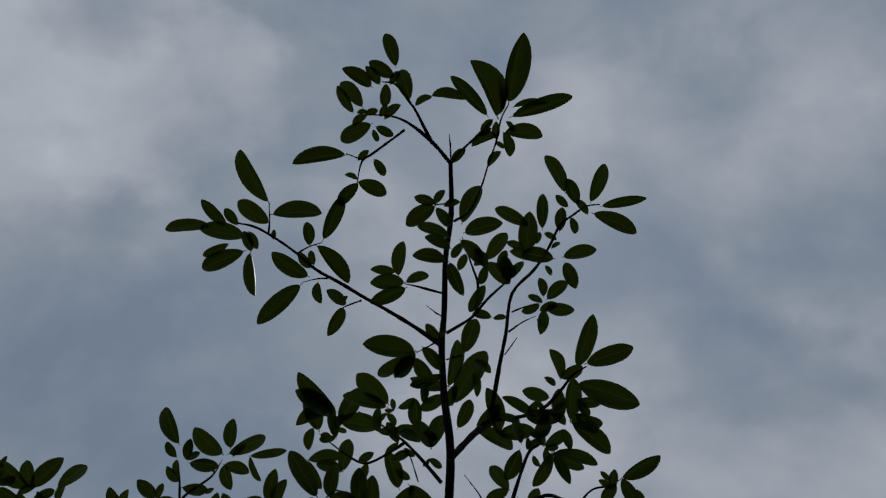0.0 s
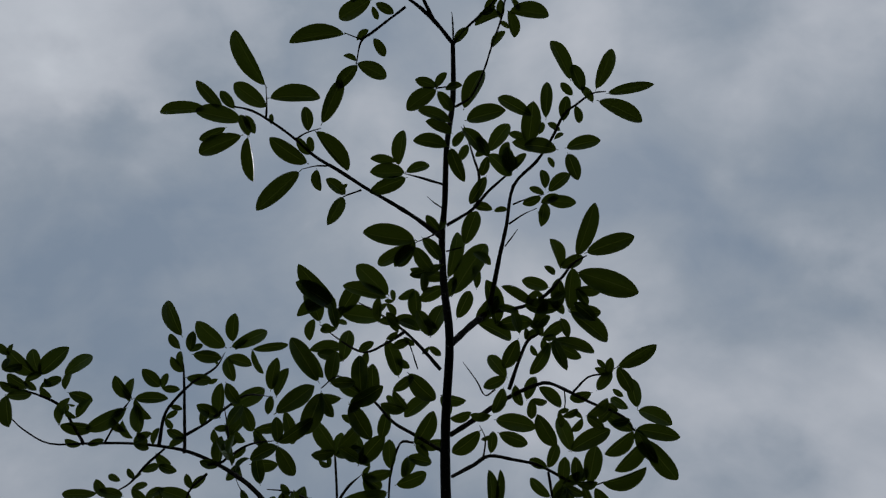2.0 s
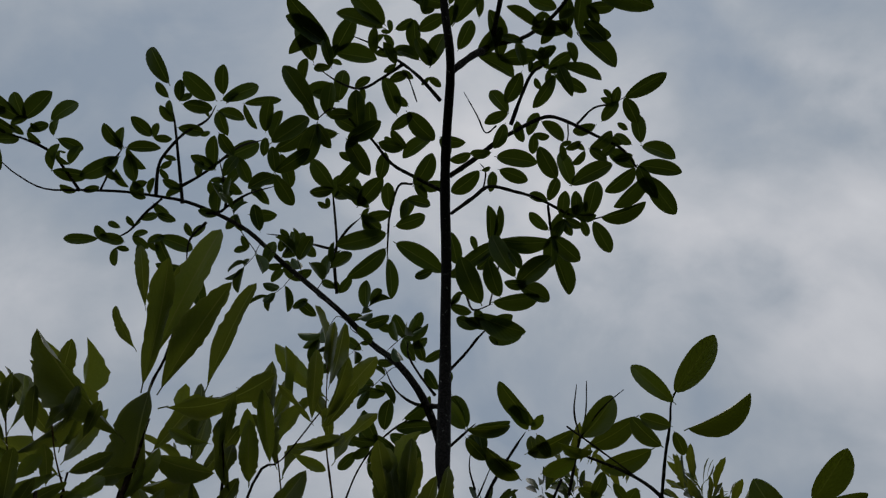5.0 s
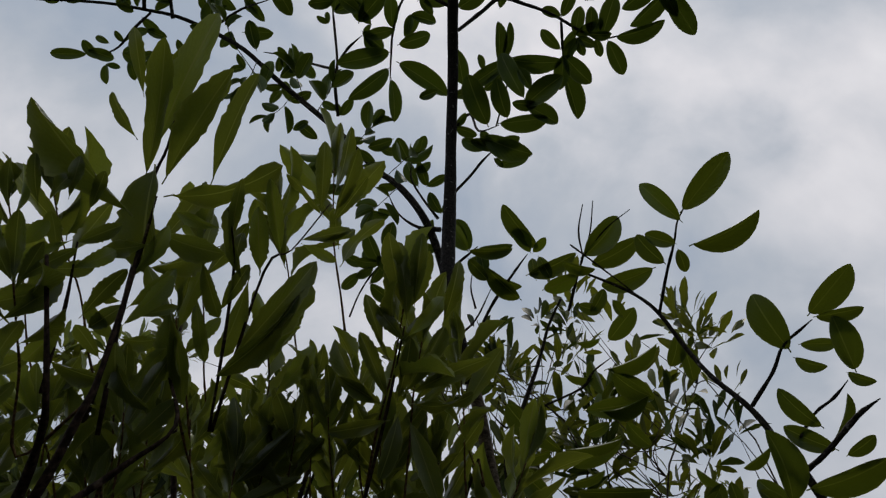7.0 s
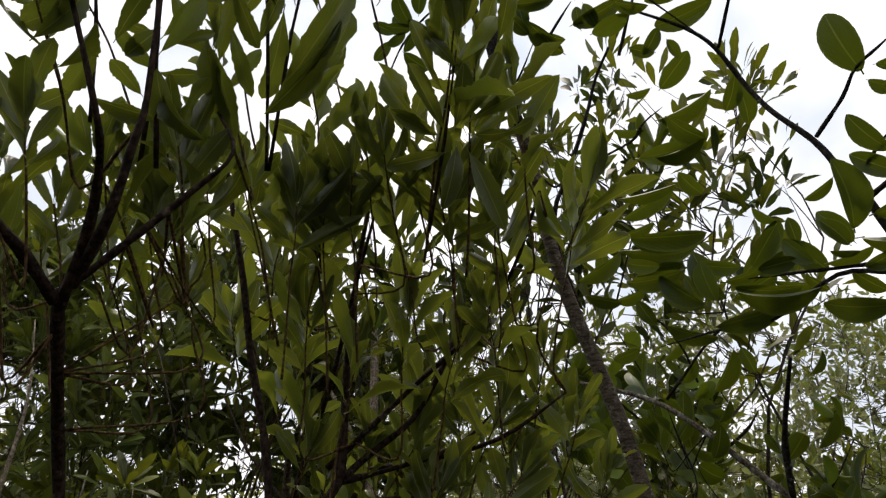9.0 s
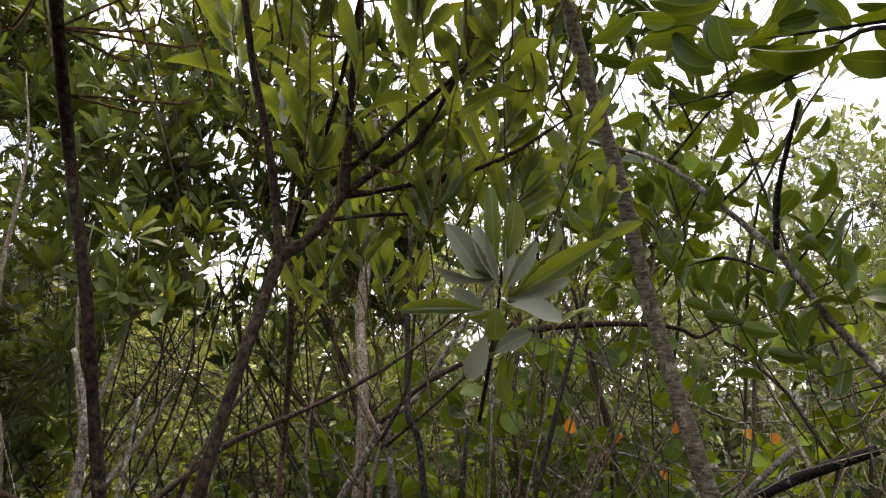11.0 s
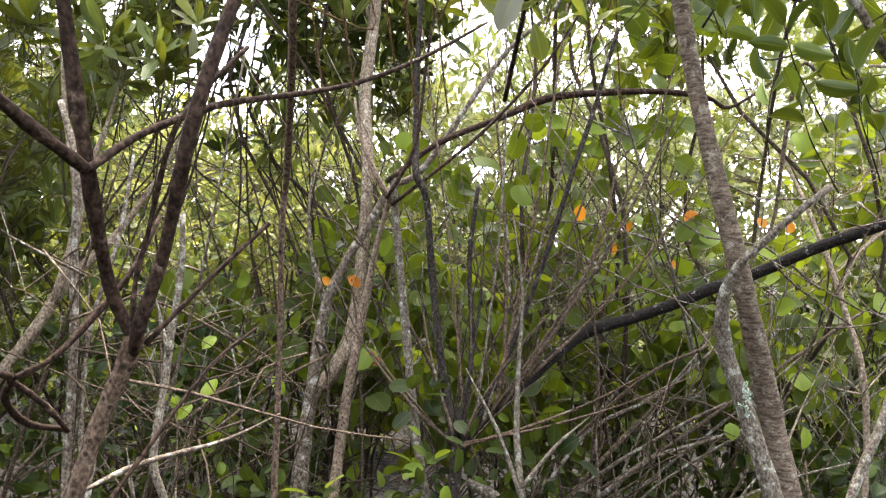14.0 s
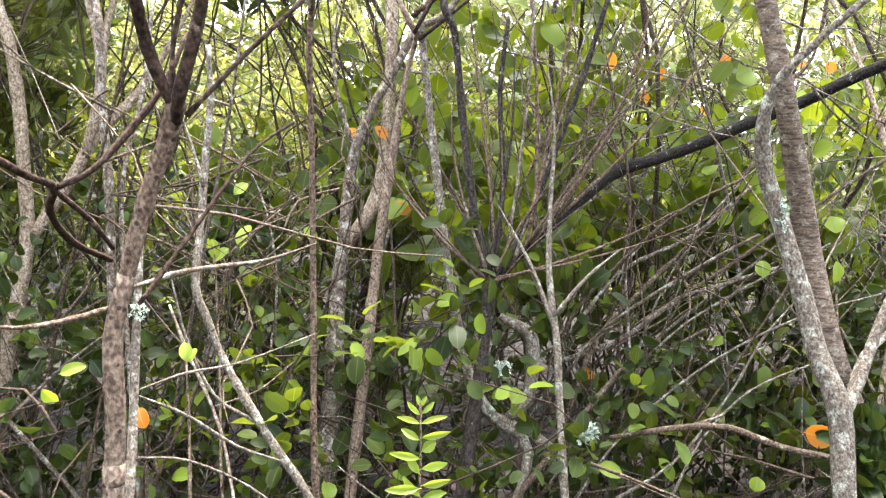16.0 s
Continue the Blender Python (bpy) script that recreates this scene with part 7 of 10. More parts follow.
shoot(plant, bark_brown, toothed_leaf, (-0.167, 1.385, 2.115), (-0.18, 1.334, 2.207), 8, 0.089)
limb = branch("twig", plant, bark_brown, [(-0.198, 1.235, 2.133, 0.002), (-0.186, 1.174, 2.23, 0.002), (-0.177, 1.113, 2.305, 0.002), (-0.184, 1.064, 2.351, 0.001)])
foliage(limb, toothed_leaf, [(-0.166, 1.134, 2.285, -0.186, 1.068, 2.366, 0.027, -17), (-0.186, 1.061, 2.312, -0.235, 1.035, 2.313, 0.018, 13), (-0.185, 1.076, 2.298, -0.259, 1.075, 2.257, 0.033, -18), (-0.214, 1.11, 2.252, -0.198, 1.154, 2.181, 0.022, -16), (-0.184, 1.101, 2.316, -0.165, 1.028, 2.37, 0.021, 13), (-0.194, 1.153, 2.254, -0.159, 1.119, 2.306, 0.024, -3)])
limb = branch("twig", plant, bark_brown, [(-0.195, 1.235, 2.133, 0.002), (-0.146, 1.148, 2.319, 0.002), (-0.111, 1.132, 2.344, 0.001), (-0.062, 1.091, 2.391, 0.001)])
foliage(limb, toothed_leaf, [(-0.125, 1.137, 2.337, -0.138, 1.057, 2.402, 0.027, 14), (-0.151, 1.151, 2.314, -0.158, 1.088, 2.395, 0.028, -12), (-0.07, 1.104, 2.379, -0.115, 1.048, 2.405, 0.016, -21), (-0.073, 1.1, 2.38, -0.07, 1.037, 2.459, 0.028, 7), (-0.056, 1.101, 2.383, -0.023, 1.03, 2.435, 0.025, 16), (-0.057, 1.109, 2.375, -0.011, 1.065, 2.419, 0.025, -17), (-0.086, 1.125, 2.355, -0.026, 1.129, 2.378, 0.016, -1), (-0.089, 1.147, 2.292, -0.185, 1.185, 2.177, 0.034, -4), (-0.146, 1.198, 2.236, -0.08, 1.169, 2.316, 0.036, 19), (-0.099, 1.127, 2.352, -0.052, 1.146, 2.337, 0.019, -18)])
limb = branch("twig", plant, bark_brown, [(-0.312, 1.045, 2.071, 0.002), (-0.303, 1.01, 2.151, 0.002), (-0.294, 0.969, 2.201, 0.001)])
foliage(limb, toothed_leaf, [(-0.325, 0.933, 2.215, -0.33, 0.898, 2.255, 0.019, 3), (-0.317, 0.932, 2.221, -0.297, 0.916, 2.248, 0.018, -18), (-0.301, 0.936, 2.228, -0.291, 0.907, 2.263, 0.017, 11), (-0.284, 0.949, 2.226, -0.267, 0.92, 2.254, 0.018, -5), (-0.324, 0.95, 2.13, -0.281, 0.95, 2.175, 0.019, 9), (-0.311, 0.974, 2.186, -0.308, 0.931, 2.207, 0.024, -8), (-0.296, 0.97, 2.2, -0.253, 0.963, 2.22, 0.021, -4), (-0.322, 0.979, 2.173, -0.281, 0.996, 2.19, 0.022, -12), (-0.329, 0.948, 2.176, -0.307, 0.932, 2.193, 0.022, -16), (-0.333, 0.969, 2.1, -0.288, 0.964, 2.148, 0.028, 12), (-0.3, 0.986, 2.179, -0.263, 0.991, 2.21, 0.022, -13), (-0.292, 1.023, 2.145, -0.248, 0.993, 2.188, 0.024, 16)])
foliage(limb, toothed_leaf, [(-0.296, 1.005, 2.136, -0.333, 1.032, 2.097, 0.026, -11)])
limb = branch("twig", plant, bark_brown, [(-0.279, 1.12, 2.067, 0.003), (-0.266, 1.056, 2.169, 0.002), (-0.248, 1.011, 2.229, 0.002), (-0.238, 0.981, 2.283, 0.001)])
foliage(limb, toothed_leaf, [(-0.223, 1.074, 2.194, -0.213, 1.161, 2.129, 0.028, -1), (-0.26, 1.068, 2.182, -0.216, 1.076, 2.203, 0.015, -21), (-0.266, 1.061, 2.162, -0.219, 1.049, 2.225, 0.026, 13), (-0.267, 1.072, 2.149, -0.298, 1.032, 2.173, 0.024, 3), (-0.27, 1.079, 2.139, -0.234, 1.105, 2.087, 0.027, 4), (-0.258, 1.03, 2.204, -0.221, 1, 2.256, 0.023, 20), (-0.26, 1.047, 2.185, -0.29, 1.045, 2.15, 0.024, 11), (-0.241, 1.009, 2.236, -0.279, 0.991, 2.208, 0.023, 7)])
shoot(plant, bark_brown, toothed_leaf, (-0.404, 1.212, 2.329), (-0.439, 1.116, 2.425), 8, 0.137)
shoot(plant, bark_brown, toothed_leaf, (-0.141, 1.359, 2.429), (-0.168, 1.268, 2.538), 8, 0.13)
shoot(plant, bark_brown, toothed_leaf, (-0.06, 1.367, 2.434), (-0.078, 1.218, 2.608), 8, 0.13)
shoot(plant, bark_brown, toothed_leaf, (-0.263, 1.305, 2.373), (-0.273, 1.239, 2.456), 7, 0.124)
shoot(plant, bark_brown, toothed_leaf, (-0.467, 1.18, 2.325), (-0.486, 1.109, 2.398), 6, 0.128)
limb = branch("twig", plant, bark_brown, [(-0.316, 1.16, 2.103, 0.003), (-0.29, 1.107, 2.19, 0.003), (-0.271, 1.051, 2.258, 0.003), (-0.257, 1.012, 2.298, 0.002)])
foliage(limb, toothed_leaf, [(-0.253, 1.022, 2.273, -0.17, 1.045, 2.253, 0.038, 1), (-0.231, 1.085, 2.221, -0.221, 1.153, 2.141, 0.03, 5), (-0.202, 1.069, 2.269, -0.186, 1.131, 2.228, 0.025, -8), (-0.159, 1.134, 2.299, -0.204, 1.227, 2.232, 0.035, -20), (-0.28, 1.075, 2.208, -0.308, 1.056, 2.21, 0.024, -19), (-0.276, 1.081, 2.203, -0.225, 1.066, 2.249, 0.025, 4), (-0.285, 1.1, 2.176, -0.243, 1.128, 2.193, 0.027, -2), (-0.305, 1.123, 2.163, -0.325, 1.083, 2.183, 0.025, 4), (-0.27, 1.131, 2.171, -0.236, 1.168, 2.166, 0.022, -16), (-0.179, 1.127, 2.302, -0.173, 1.101, 2.347, 0.026, -14), (-0.147, 1.135, 2.305, -0.144, 1.054, 2.341, 0.031, 12), (-0.103, 1.129, 2.359, -0.033, 1.117, 2.37, 0.021, -21)])
foliage(limb, toothed_leaf, [(-0.184, 1.205, 2.214, -0.074, 1.135, 2.327, 0.045, -4), (-0.284, 1.131, 2.139, -0.337, 1.088, 2.134, 0.024, 9), (-0.354, 1.047, 2.145, -0.386, 1.039, 2.124, 0.023, -1), (-0.343, 1.065, 2.131, -0.378, 1.062, 2.108, 0.024, 15), (-0.132, 1.265, 2.197, -0.08, 1.228, 2.256, 0.03, -13), (-0.299, 0.973, 2.144, -0.349, 0.975, 2.127, 0.033, 16), (-0.296, 0.964, 2.199, -0.349, 0.965, 2.163, 0.018, 18)])
shoot(plant, bark_brown, toothed_leaf, (-0.438, 1.145, 2.035), (-0.443, 1.120, 2.095), 6, 0.08)
shoot(plant, bark_brown, toothed_leaf, (-0.389, 1.175, 1.992), (-0.394, 1.150, 2.052), 6, 0.08)
shoot(plant, bark_brown, toothed_leaf, (-0.352, 1.175, 2.059), (-0.357, 1.150, 2.119), 6, 0.08)
shoot(plant, bark_brown, toothed_leaf, (-0.321, 1.225, 2.095), (-0.326, 1.200, 2.155), 6, 0.08)
shoot(plant, bark_brown, toothed_leaf, (-0.337, 1.275, 2.028), (-0.342, 1.250, 2.088), 6, 0.08)
shoot(plant, bark_brown, toothed_leaf, (-0.424, 1.225, 1.967), (-0.429, 1.200, 2.027), 6, 0.08)
shoot(plant, bark_brown, toothed_leaf, (-0.296, 1.275, 2.112), (-0.301, 1.250, 2.172), 6, 0.08)
shoot(plant, bark_brown, toothed_leaf, (-0.300, 1.325, 1.960), (-0.305, 1.300, 2.020), 6, 0.08)
shoot(plant, bark_brown, toothed_leaf, (-0.358, 1.325, 1.948), (-0.363, 1.300, 2.008), 6, 0.08)
shoot(plant, bark_brown, toothed_leaf, (-0.446, 1.175, 1.967), (-0.451, 1.150, 2.027), 6, 0.08)

plant = thing("shrub", "bushy shrub with whorls of long toothed olive leaves", "shrub")
limb = branch("trunk", plant, bark_umber, [(-0.368, 2.024, -0.12, 0.0108), (-0.374, 2.045, 0.086, 0.0094), (-0.384, 2.082, 0.292, 0.0086), (-0.397, 2.14, 0.516, 0.0079), (-0.4, 2.2, 0.748, 0.0072), (-0.392, 2.224, 1.114, 0.0065), (-0.38, 2.183, 1.344, 0.0065), (-0.363, 2.149, 1.447, 0.0065), (-0.301, 1.9, 1.656, 0.0072), (-0.293, 1.836, 1.794, 0.0072), (-0.276, 1.772, 1.89, 0.0058), (-0.253, 1.684, 1.9, 0.0043)])
limb = branch("branch", plant, bark_brown, [(-0.274, 1.754, 1.801, 0.005), (-0.182, 1.621, 1.973, 0.004), (-0.125, 1.477, 2.07, 0.003), (-0.084, 1.425, 2.177, 0.002)])
limb = branch("branch", plant, bark_brown, [(-0.185, 1.628, 1.852, 0.005), (-0.057, 1.583, 1.948, 0.004), (0.052, 1.532, 2.024, 0.004), (0.114, 1.471, 2.093, 0.003), (0.153, 1.384, 2.17, 0.002)])
limb = branch("branch", plant, bark_brown, [(-0.173, 1.664, 1.849, 0.004), (-0.047, 1.672, 1.861, 0.004), (0.074, 1.565, 1.865, 0.003), (0.176, 1.537, 1.919, 0.002)])
shoot(plant, bark_brown, toothed_leaf, (0.006, 1.301, 2.171), (0.041, 1.17, 2.294), 9, 0.12)
shoot(plant, bark_brown, toothed_leaf, (0.051, 1.308, 2.158), (0.066, 1.235, 2.271), 9, 0.114)
shoot(plant, bark_brown, toothed_leaf, (0.13, 1.368, 2.138), (0.123, 1.289, 2.272), 8, 0.119)
shoot(plant, bark_brown, toothed_leaf, (-0.017, 1.373, 2.141), (-0.027, 1.311, 2.248), 8, 0.104)
shoot(plant, bark_brown, toothed_leaf, (-0.083, 1.34, 2.142), (-0.085, 1.287, 2.232), 8, 0.093)
shoot(plant, bark_brown, toothed_leaf, (-0.109, 1.367, 2.075), (-0.105, 1.32, 2.173), 8, 0.101)
shoot(plant, bark_brown, toothed_leaf, (0.162, 1.428, 2.05), (0.219, 1.371, 2.157), 8, 0.122)
shoot(plant, bark_brown, toothed_leaf, (0.083, 1.412, 2.045), (0.093, 1.364, 2.154), 8, 0.111)
shoot(plant, bark_brown, toothed_leaf, (0.023, 1.411, 2.053), (0.023, 1.373, 2.141), 8, 0.111)
shoot(plant, bark_brown, toothed_leaf, (-0.038, 1.435, 2.055), (-0.057, 1.393, 2.151), 8, 0.106)
shoot(plant, bark_brown, toothed_leaf, (0.126, 1.361, 2.205), (0.093, 1.33, 2.261), 7, 0.106)
shoot(plant, bark_brown, toothed_leaf, (-0.153, 1.399, 2.043), (-0.151, 1.366, 2.122), 8, 0.104)
limb = branch("twig", plant, bark_brown, [(-0.007, 1.341, 2.094, 0.002), (0.02, 1.268, 2.185, 0.002), (0.041, 1.193, 2.266, 0.001)])
foliage(limb, toothed_leaf, [(0.045, 1.193, 2.264, 0.028, 1.134, 2.371, 0.03, 16), (0.053, 1.177, 2.285, 0.064, 1.126, 2.377, 0.029, -6), (0.092, 1.202, 2.274, 0.116, 1.141, 2.338, 0.028, 1), (0.013, 1.225, 2.249, -0.012, 1.18, 2.31, 0.025, 19), (0.042, 1.203, 2.252, 0.096, 1.18, 2.308, 0.029, -16), (0.043, 1.207, 2.247, 0.002, 1.185, 2.291, 0.026, 15)])
foliage(limb, toothed_leaf, [(0.009, 1.266, 2.186, -0.059, 1.231, 2.271, 0.029, 7), (0.016, 1.266, 2.189, -0.047, 1.233, 2.212, 0.025, 21), (0.022, 1.263, 2.192, -0.02, 1.221, 2.277, 0.028, 19), (0.033, 1.264, 2.194, 0.051, 1.199, 2.251, 0.032, 21), (0.04, 1.258, 2.198, 0.1, 1.227, 2.292, 0.032, -9), (0.046, 1.259, 2.201, 0.155, 1.196, 2.221, 0.03, -15), (0.049, 1.265, 2.19, 0.137, 1.256, 2.194, 0.028, 11), (0.048, 1.274, 2.176, 0.089, 1.307, 2.07, 0.036, -21), (0.024, 1.277, 2.173, -0.055, 1.261, 2.145, 0.028, 19), (0.036, 1.258, 2.175, 0.013, 1.276, 2.088, 0.033, -10)])
shoot(plant, bark_brown, toothed_leaf, (-0.196, 1.494, 1.929), (-0.183, 1.436, 2.025), 9, 0.111)
shoot(plant, bark_brown, toothed_leaf, (-0.152, 1.518, 1.868), (-0.122, 1.484, 1.989), 8, 0.114)
shoot(plant, bark_brown, toothed_leaf, (-0.062, 1.511, 1.926), (-0.045, 1.472, 2.032), 8, 0.122)
shoot(plant, bark_brown, toothed_leaf, (-0.008, 1.536, 1.88), (0.025, 1.489, 1.99), 9, 0.122)
shoot(plant, bark_brown, toothed_leaf, (0.077, 1.531, 1.924), (0.068, 1.473, 2.025), 9, 0.122)
shoot(plant, bark_brown, toothed_leaf, (0.128, 1.596, 1.869), (0.152, 1.539, 1.974), 8, 0.12)
shoot(plant, bark_brown, toothed_leaf, (0.039, 1.613, 1.827), (0.079, 1.571, 1.901), 8, 0.111)
shoot(plant, bark_brown, toothed_leaf, (0.179, 1.512, 2.034), (0.209, 1.448, 2.15), 9, 0.12)
shoot(plant, bark_brown, toothed_leaf, (0.106, 1.47, 2.021), (0.086, 1.386, 2.122), 9, 0.118)
shoot(plant, bark_brown, toothed_leaf, (-0.204, 1.64, 1.761), (-0.186, 1.63, 1.843), 7, 0.099)
shoot(plant, bark_brown, toothed_leaf, (-0.101, 1.647, 1.807), (-0.042, 1.633, 1.889), 8, 0.108)
shoot(plant, bark_brown, toothed_leaf, (0.048, 1.588, 1.741), (0.104, 1.573, 1.815), 8, 0.097)
shoot(plant, bark_brown, toothed_leaf, (0.155, 1.62, 1.787), (0.191, 1.543, 1.886), 8, 0.093)
shoot(plant, bark_brown, toothed_leaf, (-0.05, 1.59, 1.731), (-0.013, 1.581, 1.807), 8, 0.093)
shoot(plant, bark_brown, toothed_leaf, (-0.108, 1.443, 2.085), (-0.12, 1.363, 2.158), 8, 0.11)
shoot(plant, bark_brown, toothed_leaf, (0.021, 1.414, 2.08), (0.011, 1.337, 2.167), 9, 0.115)
shoot(plant, bark_brown, toothed_leaf, (-0.053, 1.367, 2.12), (-0.06, 1.295, 2.187), 8, 0.098)
shoot(plant, bark_brown, toothed_leaf, (-0.165, 1.399, 2.084), (-0.139, 1.334, 2.158), 8, 0.1)
shoot(plant, bark_brown, toothed_leaf, (0.232, 1.787, 1.751), (0.263, 1.754, 1.827), 7, 0.1)
shoot(plant, bark_brown, toothed_leaf, (-0.008, 1.714, 1.757), (0.026, 1.687, 1.829), 8, 0.101)
limb = branch("twig", plant, bark_brown, [(0.028, 1.611, 1.49, 0.003), (0.04, 1.53, 1.565, 0.003), (0.052, 1.47, 1.646, 0.002), (0.055, 1.447, 1.687, 0.001)])
# a whorl of pale leaves seen from beneath
for k, (turn, ln) in enumerate([(-80, 0.10), (-62, 0.075), (-40, 0.09), (-20, 0.105), (8, 0.10), (35, 0.10), (55, 0.10), (74, 0.105), (100, 0.065), (-105, 0.06)]):
    foot = Vector((0.053, 1.452, 1.668 - 0.004 * k))
    way = Vector((math.sin(radians(turn)), -0.18 + 0.06 * (k % 3), math.cos(radians(turn)) * 0.95))
    set_leaf(limb, [toothed_pale_leaf[0], toothed_pale_leaf[0], toothed_leaf[0]], foot, foot + way * 0.86 * ln, ln * 0.20, leaf_rnd.uniform(-45, 45), leaf_rnd)
foliage(limb, toothed_pale_leaf, [(0.046, 1.46, 1.649, -0.012, 1.429, 1.736, 0.033, -6), (0.057, 1.447, 1.682, 0.075, 1.432, 1.764, 0.03, 21), (0.058, 1.453, 1.639, 0.168, 1.364, 1.697, 0.025, 15), (0.058, 1.432, 1.635, 0.12, 1.407, 1.609, 0.026, -5), (0.039, 1.465, 1.631, -0.077, 1.467, 1.635, 0.022, -10), (0.042, 1.489, 1.616, -0.005, 1.486, 1.663, 0.026, -7), (0.036, 1.471, 1.605, 0.009, 1.497, 1.545, 0.028, -9), (0.04, 1.478, 1.576, 0.089, 1.451, 1.6, 0.025, 9)], LEVEL)
foliage(limb, toothed_leaf, [(0.047, 1.453, 1.667, 0.045, 1.434, 1.786, 0.026, -8), (0.057, 1.458, 1.647, 0.136, 1.442, 1.734, 0.033, -2), (0.044, 1.432, 1.634, 0.042, 1.447, 1.59, 0.036, -1), (0.049, 1.499, 1.558, 0.061, 1.508, 1.514, 0.025, -9), (0.06, 1.514, 1.584, -0.012, 1.516, 1.584, 0.024, 20)])
shoot(plant, bark_brown, toothed_leaf, (-0.036, 1.659, 1.766), (-0.045, 1.63, 1.841), 7, 0.092)
shoot(plant, bark_brown, toothed_leaf, (0.099, 1.647, 1.771), (0.111, 1.616, 1.844), 8, 0.092)
shoot(plant, bark_brown, toothed_leaf, (0.163, 1.782, 1.606), (0.179, 1.762, 1.688), 7, 0.086)
shoot(plant, bark_brown, toothed_leaf, (0.099, 1.792, 1.608), (0.116, 1.777, 1.672), 6, 0.081)
shoot(plant, bark_brown, toothed_leaf, (-0.136, 1.639, 1.81), (-0.118, 1.613, 1.875), 7, 0.092)
shoot(plant, bark_brown, toothed_leaf, (-0.234, 1.622, 1.82), (-0.207, 1.602, 1.878), 7, 0.092)
shoot(plant, bark_brown, toothed_leaf, (-0.231, 1.658, 1.849), (-0.219, 1.628, 1.929), 7, 0.101)
shoot(plant, bark_brown, toothed_leaf, (-0.12, 1.876, 1.764), (-0.139, 1.851, 1.853), 7, 0.1)
shoot(plant, bark_brown, toothed_leaf, (-0.054, 1.663, 1.879), (-0.036, 1.63, 1.957), 8, 0.101)
shoot(plant, bark_brown, toothed_leaf, (0.03, 1.739, 1.829), (0.02, 1.705, 1.924), 8, 0.106)
shoot(plant, bark_brown, toothed_leaf, (-0.182, 1.873, 1.753), (-0.201, 1.851, 1.832), 7, 0.1)
shoot(plant, bark_brown, toothed_leaf, (-0.186, 1.640, 1.647), (-0.196, 1.620, 1.717), 7, 0.088)
shoot(plant, bark_brown, toothed_leaf, (-0.230, 1.680, 1.625), (-0.240, 1.660, 1.695), 7, 0.088)
shoot(plant, bark_brown, toothed_leaf, (-0.132, 1.640, 1.685), (-0.142, 1.620, 1.755), 7, 0.088)
shoot(plant, bark_brown, toothed_leaf, (-0.106, 1.770, 1.654), (-0.116, 1.750, 1.724), 7, 0.088)
shoot(plant, bark_brown, toothed_leaf, (-0.056, 1.820, 1.654), (-0.066, 1.800, 1.724), 7, 0.088)
shoot(plant, bark_brown, toothed_leaf, (-0.017, 1.770, 1.863), (-0.027, 1.750, 1.933), 7, 0.088)
shoot(plant, bark_brown, toothed_leaf, (0.037, 1.720, 1.881), (0.027, 1.700, 1.951), 7, 0.088)
shoot(plant, bark_brown, toothed_leaf, (0.213, 1.820, 1.883), (0.203, 1.800, 1.953), 7, 0.088)
shoot(plant, bark_brown, toothed_leaf, (0.238, 1.870, 1.670), (0.228, 1.850, 1.740), 7, 0.088)
shoot(plant, bark_brown, toothed_leaf, (-0.078, 1.870, 1.827), (-0.088, 1.850, 1.897), 7, 0.088)

plant = thing("tree", "slender tree with mottled pale grey lichened stem", "tree")
limb = branch("stem", plant, bark_lichen, [(0.657, 1.804, -0.12, 0.0264), (0.64, 1.83, 0.146, 0.0224), (0.609, 1.877, 0.413, 0.0208), (0.595, 1.899, 0.526, 0.0200), (0.602, 1.935, 0.639, 0.0208), (0.595, 1.95, 0.698, 0.0200), (0.575, 1.985, 0.772, 0.0184), (0.563, 2.011, 0.852, 0.0176), (0.542, 2.027, 0.935, 0.0168), (0.522, 2.047, 1.018, 0.0168), (0.489, 2.045, 1.114, 0.0152), (0.475, 2.018, 1.206, 0.0112), (0.493, 1.995, 1.269, 0.0088), (0.533, 1.971, 1.318, 0.0072), (0.578, 1.952, 1.365, 0.0064), (0.636, 1.945, 1.412, 0.0064)])
limb = branch("branch", plant, bark_lichen, [(0.625, 1.982, 0.637, 0.0125), (0.663, 2.004, 0.689, 0.0112), (0.704, 2.038, 0.755, 0.0105), (0.736, 2.059, 0.816, 0.0098), (0.777, 2.083, 0.878, 0.0098), (0.845, 2.116, 0.984, 0.0092), (0.941, 2.182, 1.183, 0.0079)])
limb = branch("branch", plant, bark_lichen, [(0.643, 1.993, 0.66, 0.0098), (0.69, 2.039, 0.733, 0.0085), (0.747, 2.075, 0.767, 0.0072), (0.808, 2.105, 0.793, 0.0059)])

plant = thing("tree", "slim leaning tree with pale cream bent trunk", "tree")
limb = branch("trunk", plant, bark_pale, [(-0.469, 2.341, -0.12, 0.0314), (-0.464, 2.353, -0.004, 0.0272), (-0.455, 2.373, 0.111, 0.0247), (-0.442, 2.454, 0.249, 0.0247), (-0.431, 2.747, 0.804, 0.0195), (-0.364, 2.775, 0.934, 0.0238), (-0.318, 2.807, 1.014, 0.0238), (-0.297, 2.834, 1.13, 0.0187), (-0.275, 2.847, 1.345, 0.0179), (-0.266, 2.859, 1.556, 0.0179), (-0.286, 2.973, 1.801, 0.0195), (-0.26, 3.021, 2.065, 0.0187), (-0.245, 3.034, 2.35, 0.0161), (-0.237, 3.037, 2.597, 0.0136)])
limb = branch("branch", plant, bark_pale, [(-0.267, 3.028, 2.037, 0.0110), (-0.336, 3.066, 2.239, 0.0085), (-0.422, 3.096, 2.415, 0.0059)])

